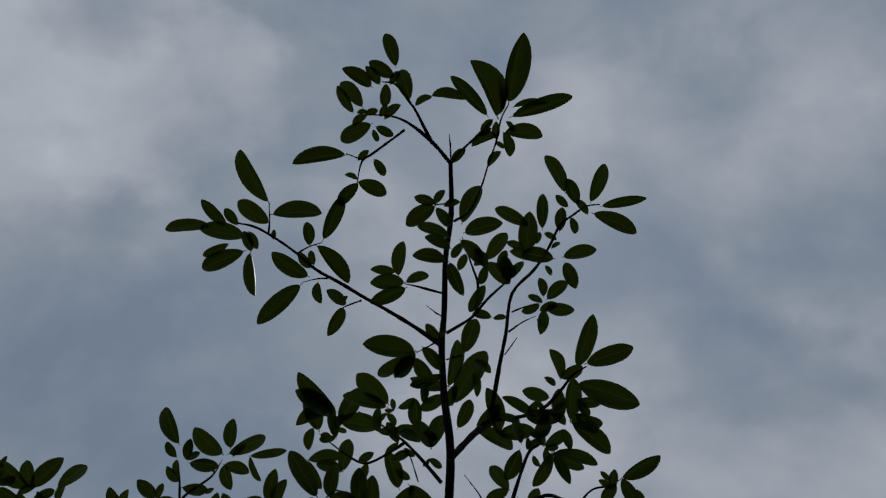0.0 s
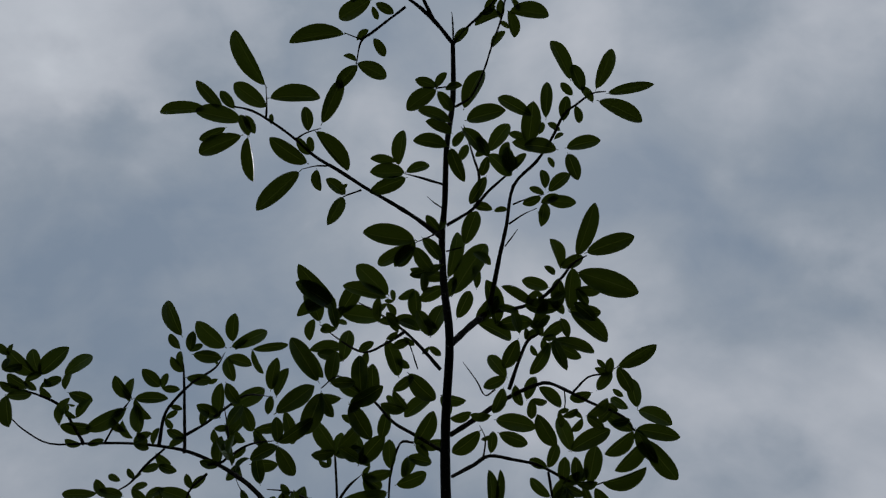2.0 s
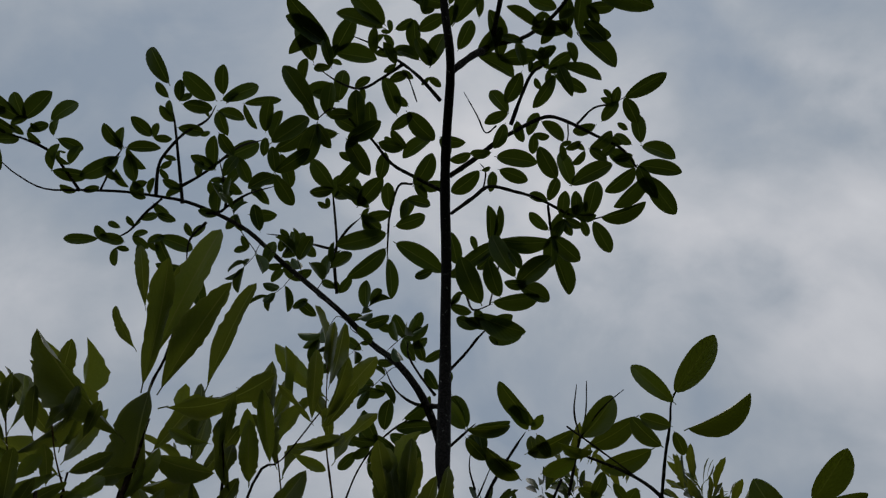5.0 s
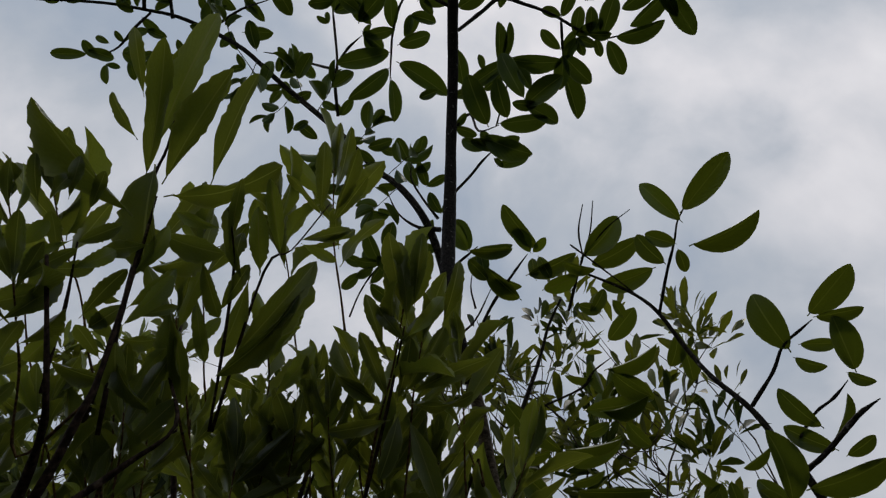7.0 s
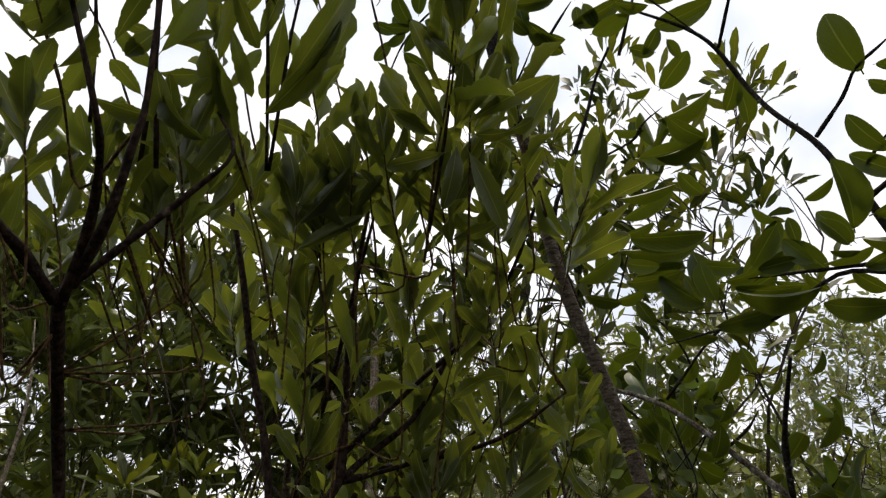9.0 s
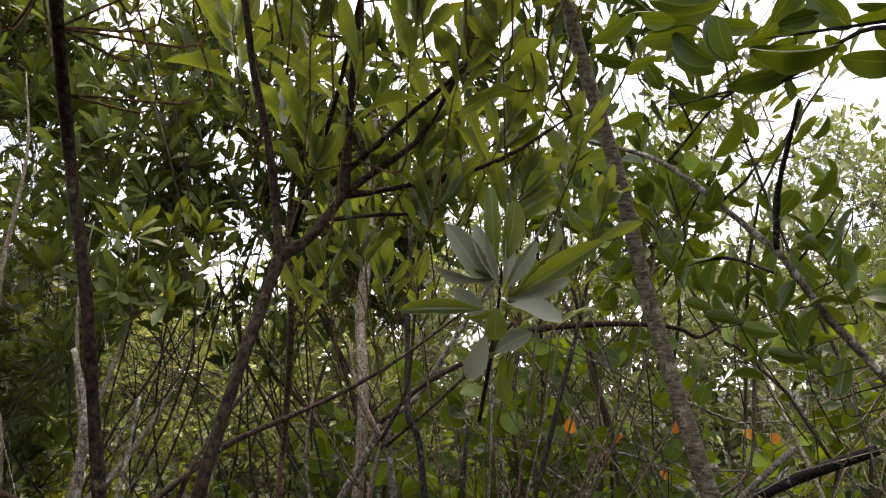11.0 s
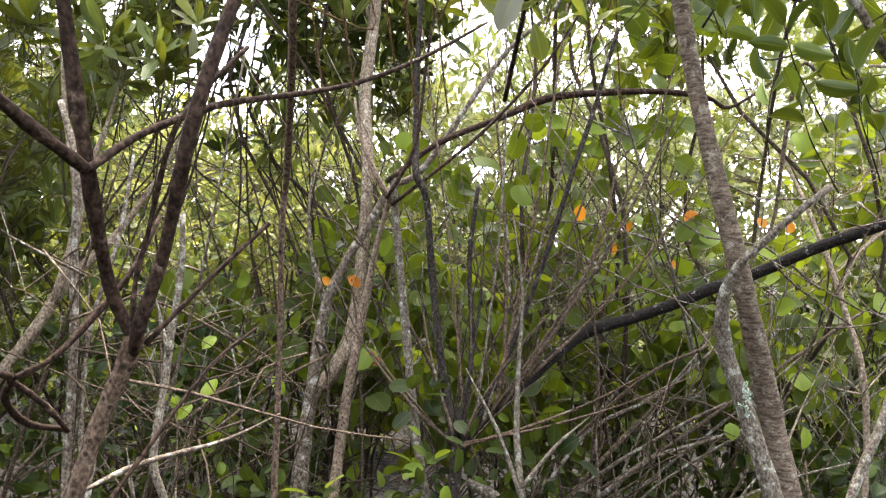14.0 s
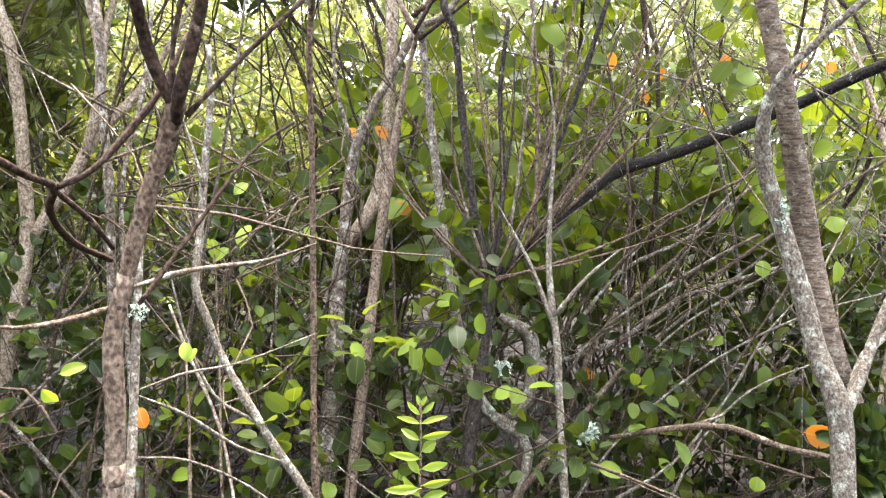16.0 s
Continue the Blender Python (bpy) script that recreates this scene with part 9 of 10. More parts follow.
foliage(limb, lime_leaf, [(-0.684, 2.436, 0.888, -0.692, 2.443, 0.942, 0.029, 10), (-0.691, 2.432, 0.882, -0.661, 2.462, 0.917, 0.029, -2), (-0.692, 2.437, 0.917, -0.713, 2.437, 0.949, 0.024, -21), (-0.644, 2.503, 0.906, -0.626, 2.538, 0.967, 0.042, -17), (-0.654, 2.514, 1.045, -0.624, 2.534, 1.075, 0.032, -8)], LEVEL)
limb = branch("stem", plant, bark_twig, [(0.756, 2.192, -0.12, 0.005), (0.768, 2.208, 0.047, 0.005), (0.79, 2.238, 0.214, 0.004), (0.839, 2.371, 0.545, 0.004), (0.847, 2.434, 0.782, 0.003)])
foliage(limb, lime_leaf, [(0.844, 2.441, 0.807, 0.854, 2.45, 0.862, 0.034, 20), (0.7, 2.511, 0.811, 0.701, 2.526, 0.854, 0.039, -13), (0.58, 2.517, 0.633, 0.605, 2.518, 0.657, 0.026, -4), (0.44, 2.547, 0.579, 0.467, 2.557, 0.614, 0.026, -15), (0.383, 2.554, 0.55, 0.383, 2.526, 0.507, 0.018, -13), (0.642, 2.662, 0.927, 0.652, 2.647, 0.972, 0.047, 22), (0.175, 2.215, 0.415, 0.179, 2.222, 0.456, 0.04, 17), (0.529, 2.115, 0.429, 0.541, 2.125, 0.458, 0.033, -4), (-0.473, 2.651, 0.899, -0.506, 2.651, 0.952, 0.031, 9)], LEVEL)
foliage(limb, lime_leaf, [(-0.822, 1.952, 0.754, -0.775, 1.963, 0.767, 0.025, -15), (-0.843, 1.931, 0.734, -0.823, 1.943, 0.703, 0.025, 6)], LEVEL)

plant = thing("shrub", "fan of thin slanting grey lichened branches", "shrub")
limb = branch("branch", plant, bark_lichen, [(0.048, 2.465, 0.211, 0.0053), (0.222, 2.579, 0.38, 0.0053), (0.455, 2.656, 0.597, 0.0045), (0.733, 2.664, 0.817, 0.0037), (0.944, 2.642, 1.004, 0.0023)])
limb = branch("branch", plant, bark_lichen, [(0.091, 2.373, 0.259, 0.0045), (0.28, 2.486, 0.449, 0.0045), (0.472, 2.556, 0.64, 0.0037), (0.654, 2.575, 0.757, 0.0037), (0.886, 2.547, 0.893, 0.0023)])
limb = branch("branch", plant, bark_lichen, [(-0.015, 2.556, 0.162, 0.0045), (0.16, 2.715, 0.43, 0.0045), (0.376, 2.817, 0.746, 0.0045), (0.643, 2.882, 1.027, 0.0030), (0.79, 2.883, 1.211, 0.0023)])
limb = branch("branch", plant, bark_lichen, [(0.159, 2.271, 0.299, 0.0037), (0.326, 2.372, 0.464, 0.0037), (0.543, 2.417, 0.619, 0.0030), (0.757, 2.412, 0.732, 0.0030), (0.93, 2.388, 0.791, 0.0023)])
limb = branch("branch", plant, bark_lichen, [(0.237, 2.266, 0.315, 0.0037), (0.421, 2.318, 0.4, 0.0037), (0.573, 2.38, 0.545, 0.0030), (0.673, 2.435, 0.67, 0.0030), (0.781, 2.467, 0.777, 0.0023)])
limb = branch("branch", plant, bark_lichen, [(0.372, 2.193, 0.353, 0.0030), (0.472, 2.276, 0.474, 0.0030), (0.603, 2.323, 0.578, 0.0023), (0.76, 2.328, 0.644, 0.0023)])
limb = branch("branch", plant, bark_lichen, [(0.151, 2.634, 0.12, 0.0045), (0.231, 2.742, 0.384, 0.0045), (0.266, 2.865, 0.631, 0.0037), (0.315, 2.956, 0.903, 0.0030), (0.42, 3.05, 1.187, 0.0030)])
limb = branch("branch", plant, bark_lichen, [(0.357, 2.424, 0.23, 0.0037), (0.345, 2.51, 0.407, 0.0037), (0.412, 2.613, 0.593, 0.0037), (0.521, 2.684, 0.801, 0.0030), (0.698, 2.754, 1, 0.0023)])
limb = branch("twig", plant, bark_lichen, [(0.485, 2.652, 0.614, 0.0023), (0.565, 2.722, 0.794, 0.0015), (0.612, 2.781, 0.95, 0.0015)])
limb = branch("twig", plant, bark_lichen, [(0.619, 2.646, 0.774, 0.0023), (0.777, 2.588, 0.814, 0.0015), (0.919, 2.521, 0.838, 0.0015)])

plant = thing("shrub", "tangle of thin drooping grey twigs near the soil", "shrub")
limb = branch("branch", plant, bark_grey, [(-0.541, 2.05, 0.413, 0.004), (-0.602, 2.158, 0.562, 0.004), (-0.693, 2.233, 0.717, 0.004), (-0.747, 2.289, 0.809, 0.003)])
limb = branch("branch", plant, bark_grey, [(-0.575, 2.418, 0.241, 0.004), (-0.604, 2.526, 0.507, 0.004), (-0.592, 2.658, 0.79, 0.004), (-0.645, 2.726, 1.041, 0.003), (-0.758, 2.799, 1.187, 0.002)])
limb = branch("twig", plant, bark_grey, [(-0.599, 2.126, 0.625, 0.002), (-0.513, 2.163, 0.648, 0.002), (-0.445, 2.197, 0.699, 0.001)])

# ---- the thicket behind: shrubs of many small leaves ----
def leaf_block(name, parent, mat, bases, ways, ups, lengths, ratio, round_tip=False, label="", coarse=False):
    """Many leaves in one mesh: each a folded blade of eight faces, turned along its own way."""
    n = len(bases)
    if coarse:
        s, h = np.array([0.0, 0.5, 1.0]), np.array([0.06, 0.5, 0.04])
    elif round_tip:
        s, h = np.array([0.0, 0.14, 0.42, 0.72, 0.92, 1.0]), np.array([0.02, 0.36, 0.5, 0.44, 0.24, 0.03])
    else:
        s, h = np.array([0.0, 0.2, 0.58, 0.86, 1.0]), np.array([0.03, 0.26, 0.5, 0.32, 0.02])
    rows = len(s)
    cols = []
    for k in (-1, 0, 1):
        cols.append(np.stack([k * h * ratio, s, (0.22 * abs(k)) * h * ratio - 0.22 * (s - 0.4) ** 2], 1))
    local = np.stack(cols, 1).reshape(-1, 3)  
    y = ways / np.linalg.norm(ways, axis=1, keepdims=True)
    z = ups - (ups * y).sum(1, keepdims=True) * y
    z /= np.linalg.norm(z, axis=1, keepdims=True) + 1e-9
    x = np.cross(y, z)
    verts = bases[:, None] + lengths[:, None, None] * (local[None, :, :1] * x[:, None] + local[None, :, 1:2] * y[:, None] + local[None, :, 2:] * z[:, None])
    quads = []
    for r in range(rows - 1):
        for c in range(2):
            quads.append((3 * r + c, 3 * r + c + 1, 3 * r + c + 4, 3 * r + c + 3))
    quads = np.array(quads)
    faces = (quads[None] + 3 * rows * np.arange(n)[:, None, None]).reshape(-1, 4)
    me = bpy.data.meshes.new(name)
    me.from_pydata(verts.reshape(-1, 3).tolist(), [], faces.tolist())
    uv = me.uv_layers.new(name="UVMap")
    grid_uv = np.stack([np.tile([0.0, 0.5, 1.0], rows), np.repeat(s, 3)], 1)
    loop_uv = np.tile(grid_uv[quads.reshape(-1)], (n, 1))
    uv.data.foreach_set("uv", loop_uv.ravel().astype(np.float32))
    me.polygons.foreach_set("use_smooth", np.ones(len(faces), bool))
    me.materials.append(mat)
    ob = new(name, me)
    ob.parent = parent
    return tagged(ob, label, kind="stuff")


def crown_leaves(rng, centres, sizes, per, length, up=0.35, droop=0.0, spread=0.45):
    """Leaves in tufts round the given centres."""
    n = len(centres) * per
    c = np.repeat(centres, per, 0)
    sz = np.repeat(sizes, per)
    d = rng.normal(size=(n, 3))
    d /= np.linalg.norm(d, axis=1, keepdims=True)
    bases = c + d * (sz * rng.random(n) ** 0.6)[:, None] * spread
    ways = d + rng.normal(size=(n, 3)) * 0.35
    ways[:, 2] += up - droop
    ups = np.stack([rng.normal(size=n) * 0.7, rng.normal(size=n) * 0.7, np.ones(n)], 1)
    return bases, ways, ups, length * rng.uniform(0.6, 1.2, n)


def shrub(seed, label, x, y, rx, ry, z0, z1, tufts, per, length, ratio, mats, stem_mat, stems=8, stem_r=0.008, round_tip=False, tuft=0.16, name="shrub", thin=0.25, up=0.35, droop=0.0, coarse=False, single=None, gap=-0.10, spread=0.45):
    """A shrub: stems from the ground that fork into twigs, each twig ending in a tuft of leaves, with gaps between the tufts."""
    rng = np.random.default_rng(seed)
    plant = thing(name, label, name, "thicket shrubs")
    pts = []
    while len(pts) < tufts:
        q = rng.uniform(-1, 1, 3)
        if q @ q > 1 or (q[0] ** 2 + q[1] ** 2 + q[2] ** 2) < thin * rng.random():
            continue
        p = np.array([x + q[0] * rx, y + q[1] * ry, (z0 + z1) / 2 + q[2] * (z1 - z0) / 2])
        if noise.noise(Vector(p * 1.1) + Vector((seed, 0, 0))) < gap:
            continue
        pts.append(p)
    pts = np.array(pts)
    # crooked stems climb through the crown; each tuft sits on a side twig of the nearest stem
    lines = []
    for k in range(stems):
        foot = np.array([x + rng.uniform(-0.35, 0.35) * rx, y + rng.uniform(-0.35, 0.35) * ry, -0.1])
        top = np.array([x + rng.uniform(-0.8, 0.8) * rx, y + rng.uniform(-0.8, 0.8) * ry, z0 + (z1 - z0) * rng.uniform(0.55, 0.92)])
        knees = [foot + (top - foot) * s + rng.normal(size=3) * np.array([0.17, 0.14, 0.04]) * min(1, 3 * s) for s in (0, 0.2, 0.42, 0.62, 0.82, 1)]
        line = [(*q, stem_r * (1.3 - 1.05 * i / 5)) for i, q in enumerate(knees)]
        bm = bmesh.new()
        tube_into(bm, line, 6, 3, 0.12, seed)
        part("stem", bm, stem_mat, plant)
        lines.append(np.array(smooth_line(line, 4))[:, :3])
    nodes = np.concatenate(lines)
    bm = bmesh.new()
    for i, p in enumerate(pts):
        far = np.linalg.norm(nodes - (p - np.array([0, 0, 0.18])), axis=1) + 0.6 * np.maximum(nodes[:, 2] - p[2], 0)
        root = nodes[np.argmin(far + rng.random(len(nodes)) * 0.12)]
        bend = root * 0.45 + p * 0.55 + np.array([0, 0, -0.05]) + rng.normal(size=3) * 0.04
        tube_into(bm, [(*root, stem_r * 0.36), (*bend, stem_r * 0.26), (*p, stem_r * 0.14)], 4, 2, 0.1, int(i))
    tagged(part("twig_tangle", bm, stem_mat, plant), kind="stuff")
    groups = rng.integers(0, len(mats), len(pts))
    for g, mat in enumerate(mats):
        mine = pts[groups == g]
        if len(mine):
            b, w, u, ln = crown_leaves(rng, mine, np.full(len(mine), tuft) * rng.uniform(0.7, 1.3, len(mine)), per, length, up, droop, spread)
            if single:
                for q in range(len(b)):
                    d = Vector(w[q]).normalized() * float(ln[q])
                    set_leaf(plant, single, b[q], Vector(b[q]) + d, float(ln[q]) * ratio, float(rng.uniform(-65, 65)), leaf_rnd, LEVEL)
                continue
            leaf_block("leaf_mass", plant, mat, b, w, u, ln, ratio, round_tip, "", coarse)
    return plant


def bush_paint(name, low, high, backlit, shine=0.45, fac=0.32, bright=0.12, gloss=0.3):
    return leaf_paint(name, low, high, tuple(min(1, 1.5 * c) for c in high), shine, fac, False, backlit, bright, gloss)


olive = bush_paint("olive_leaves", (0.022, 0.030, 0.005), (0.070, 0.082, 0.012), (0.20, 0.22, 0.015))
fresh = bush_paint("fresh_leaves", (0.040, 0.062, 0.011), (0.105, 0.135, 0.024), (0.23, 0.27, 0.05), 0.45, 0.34, 0.06)
# deep green, darkened further so the leaf colour carries undergrowth shade
deep = bush_paint("deep_green_shade_leaves", (0.007, 0.013, 0.004), (0.030, 0.046, 0.010), (0.09, 0.125, 0.012), 0.48, 0.24, 0.1, 0.13)
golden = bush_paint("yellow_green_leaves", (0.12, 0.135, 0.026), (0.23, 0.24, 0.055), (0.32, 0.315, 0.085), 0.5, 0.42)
# distance haze put into the leaf colour: paler and greyer green
hazy = bush_paint("haze_greyed_leaves", (0.075, 0.088, 0.030), (0.17, 0.185, 0.075), (0.28, 0.30, 0.12), 0.5, 0.38)
round_green = bush_paint("round_leaves", (0.009, 0.017, 0.003), (0.064, 0.094, 0.015), (0.22, 0.28, 0.016), 0.42, 0.37, 0.22, 0.13)

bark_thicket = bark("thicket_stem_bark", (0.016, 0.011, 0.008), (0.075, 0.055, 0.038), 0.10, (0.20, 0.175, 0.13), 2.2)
# near round-leaved shrubs among the stems
for k, (x, y, rx, ry, z0, z1, n) in enumerate([(0.3, 3.0, 0.6, 0.4, 0.7, 1.85, 56), (1.1, 3.1, 0.7, 0.4, 0.7, 2.1, 70), (-0.5, 3.1, 0.5, 0.4, 0.6, 1.6, 44), (0.62, 3.3, 0.5, 0.2, 0.75, 1.85, 48), (0.0, 3.3, 0.5, 0.2, 0.6, 1.65, 44), (0.5, 2.95, 0.42, 0.3, 1.72, 2.45, 34), (0.55, 2.8, 0.5, 0.2, 0.55, 1.25, 34), (0.0, 2.75, 0.35, 0.2, 0.5, 1.05, 18)]):
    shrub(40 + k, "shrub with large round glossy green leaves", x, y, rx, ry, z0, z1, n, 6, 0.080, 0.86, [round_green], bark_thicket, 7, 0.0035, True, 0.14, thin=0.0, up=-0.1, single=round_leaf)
# low shrubs take the darker leaf copy, which holds painted shade
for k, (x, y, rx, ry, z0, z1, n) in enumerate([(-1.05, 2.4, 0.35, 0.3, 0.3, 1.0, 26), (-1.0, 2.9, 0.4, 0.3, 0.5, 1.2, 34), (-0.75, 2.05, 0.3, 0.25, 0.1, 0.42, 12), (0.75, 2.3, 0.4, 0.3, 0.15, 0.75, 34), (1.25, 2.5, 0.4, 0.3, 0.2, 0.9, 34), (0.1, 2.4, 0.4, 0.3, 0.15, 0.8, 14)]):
    shrub(240 + k, "low shrub with glossy rounded leaves, shade in their dark green", x, y, rx, ry, z0, z1, n, 6, 0.052, 0.60, [deep], bark_thicket, 5, 0.003, True, 0.12, thin=0.0, up=0.0, single=dark_shade_round_leaf)
# low dense growth over the soil, its shade put into dark leaf paint
low_rnd = random.Random(3)
for k in range(18):
    x = -3.4 + 6.8 * (k % 9 + 0.5) / 9 + low_rnd.uniform(-0.2, 0.2)
    y = (2.55 if k < 9 else 3.7) + low_rnd.uniform(-0.2, 0.25) + 0.10 * abs(x)
    top = low_rnd.uniform(0.75, 1.0) if k < 9 else low_rnd.uniform(1.2, 1.6)
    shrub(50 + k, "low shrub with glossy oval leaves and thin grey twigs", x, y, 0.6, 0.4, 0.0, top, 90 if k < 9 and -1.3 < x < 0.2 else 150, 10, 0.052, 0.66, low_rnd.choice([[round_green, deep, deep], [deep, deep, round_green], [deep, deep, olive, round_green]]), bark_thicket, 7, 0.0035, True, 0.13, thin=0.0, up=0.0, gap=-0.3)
# taller shrubs behind
for k, (x, y, rx, ry, z0, z1, n, mats) in enumerate([
    (-1.85, 3.2, 0.62, 0.5, 1.0, 3.3, 180, [fresh, olive, fresh]), (-1.2, 3.3, 0.6, 0.4, 2.05, 3.8, 150, [olive, fresh, olive]), (-0.6, 3.5, 0.5, 0.4, 2.2, 3.3, 50, [olive, fresh]), (-2.0, 3.4, 0.55, 0.4, 0.3, 3.1, 240, [olive, fresh, olive]), (-2.6, 4.0, 1.0, 0.8, 0.3, 4.0, 430, [olive, deep, olive]), (-0.75, 5.4, 0.8, 0.6, 0.4, 2.2, 229, [fresh, golden, olive]),
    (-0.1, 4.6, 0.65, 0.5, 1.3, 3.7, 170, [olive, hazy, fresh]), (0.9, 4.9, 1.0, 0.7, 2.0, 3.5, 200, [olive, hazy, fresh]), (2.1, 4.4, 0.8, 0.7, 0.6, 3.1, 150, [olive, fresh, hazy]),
    (3.2, 4.8, 1.0, 0.9, 0.2, 3.4, 351, [olive, fresh]), (2.7, 3.4, 0.6, 0.6, 0.2, 2.3, 202, [olive, round_green]), (-4.2, 4.6, 1.0, 1.0, 0.2, 4.6, 351, [olive, deep]), (-2.1, 2.6, 0.7, 0.5, 0.3, 2.7, 230, [olive, olive, fresh]), (-1.05, 3.7, 0.5, 0.45, 2.25, 3.3, 120, [olive, fresh, deep]), (-0.88, 2.75, 0.18, 0.2, 1.72, 2.15, 16, [fresh, olive]), (-1.22, 3.1, 0.36, 0.35, 1.1, 3.2, 95, [fresh, olive, fresh]), (-0.55, 3.9, 0.3, 0.3, 2.0, 3.0, 50, [olive, deep]), (-0.42, 3.55, 0.42, 0.3, 1.95, 2.75, 60, [olive, deep, olive]), (-0.42, 3.25, 0.42, 0.25, 1.7, 2.45, 46, [olive, deep, fresh]), (-0.55, 3.45, 0.45, 0.3, 1.45, 2.35, 46, [olive, deep, fresh]), (0.72, 3.5, 0.5, 0.3, 1.85, 2.5, 44, [olive, fresh, deep])]):
    shrub(70 + k, "dense olive-green shrub with small leaves", x, y, rx, ry, z0, z1, n, 12, 0.098 if y < 4.2 else 0.085, 0.30, mats, bark_thicket, 4, 0.0052, False, 0.16, up=0.7, coarse=y > 4.2, spread=0.16 if y < 4.2 else 0.4)
# small-leaved tree crowns that rise above the thicket
for k, (x, y, rx, ry, z0, z1, n, mats) in enumerate([(1.0, 3.0, 0.65, 0.4, 2.2, 3.85, 80, [olive, olive, deep]), (0.35, 3.1, 0.45, 0.4, 2.3, 3.8, 46, [olive, deep]), (-0.35, 3.3, 0.6, 0.4, 2.0, 3.6, 60, [olive, deep, fresh])]):
    shrub(90 + k, "small tree with narrow olive leaves", x, y, rx, ry, z0, z1, n, 10, 0.118, 0.30, mats, bark_thicket, 4, 0.008, False, 0.17, name="tree", thin=0.0, up=0.8)
# low growth further back
for k in range(14):
    x = -6.5 + 13 * (k + 0.5) / 14 + low_rnd.uniform(-0.3, 0.3)
    shrub(100 + k, "leafy undergrowth of mixed green shrubs", x, 5.2 + low_rnd.uniform(-0.3, 0.5), 0.8, 0.5, 0.0, low_rnd.uniform(1.1, 1.7) * (0.72 if x > 0 else 1), 90, 12, 0.085, 0.5, low_rnd.choice([[olive, fresh], [deep, fresh, olive], [round_green, golden]]), bark_twig, 7, 0.007, False, 0.17, thin=0.0, coarse=True)
# the closed wall of trees behind
rng_back = random.Random(18)
for k in range(15):
    x = -17 + 34 * (k + 0.5) / 15 + rng_back.uniform(-0.5, 0.5)
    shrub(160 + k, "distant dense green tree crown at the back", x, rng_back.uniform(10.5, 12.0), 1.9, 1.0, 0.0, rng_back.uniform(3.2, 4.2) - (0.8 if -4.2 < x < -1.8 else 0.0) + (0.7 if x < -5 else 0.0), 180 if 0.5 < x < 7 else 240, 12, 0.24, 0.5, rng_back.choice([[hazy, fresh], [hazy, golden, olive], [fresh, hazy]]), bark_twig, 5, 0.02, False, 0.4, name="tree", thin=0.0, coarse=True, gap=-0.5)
# unseen shrubs added round and behind the camera to hold back low skylight
for k in range(11):
    a = radians(172 + 196 * k / 10)
    shrub(200 + k, "unseen olive-green shrub, added to hold back skylight", 3.9 * math.cos(a), 0.6 + 3.4 * math.sin(a), 1.0, 0.8, 0.0, 2.8 + 0.4 * (k % 3), 190, 11, 0.2, 0.5, [olive, deep, fresh], bark_twig, 5, 0.014, False, 0.3, thin=0.0, coarse=True, gap=-0.5)
# one more added out of view on the left, to shade the low growth
shrub(230, "unseen olive-green shrub, added to hold back skylight", -2.35, 1.5, 0.7, 0.6, 0.0, 2.6, 230, 11, 0.14, 0.45, [olive, deep, fresh], bark_twig, 7, 0.010, False, 0.24, thin=0.0, coarse=True, gap=-0.5)
# a yellowish round crown stands out behind
shrub(180, "distant yellow-green tree with a dense round crown", -2.05, 7.6, 1.0, 0.8, 0.4, 2.85, 330, 16, 0.10, 0.44, [golden, golden, fresh], bark_thicket, 6, 0.013, False, 0.22, name="tree", thin=0.0, coarse=True, gap=-0.5)
# far thicket
rng_far = random.Random(8)
for k in range(18):
    x = -13 + 26 * (k + 0.5) / 18 + rng_far.uniform(-0.4, 0.4)
    y = rng_far.uniform(6.8, 9.0)
    top = rng_far.uniform(3.4, 4.4) + 0.05 * abs(x) + (0.4 if x > 1 else 0)
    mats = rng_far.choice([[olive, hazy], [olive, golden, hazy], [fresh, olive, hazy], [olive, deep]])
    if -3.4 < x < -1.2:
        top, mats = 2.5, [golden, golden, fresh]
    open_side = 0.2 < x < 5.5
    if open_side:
        # mostly haze-paled leaves, so the bright hazy background is painted in
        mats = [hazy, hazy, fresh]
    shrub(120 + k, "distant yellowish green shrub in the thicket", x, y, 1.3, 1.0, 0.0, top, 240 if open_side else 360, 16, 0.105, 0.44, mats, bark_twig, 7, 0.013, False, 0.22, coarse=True)


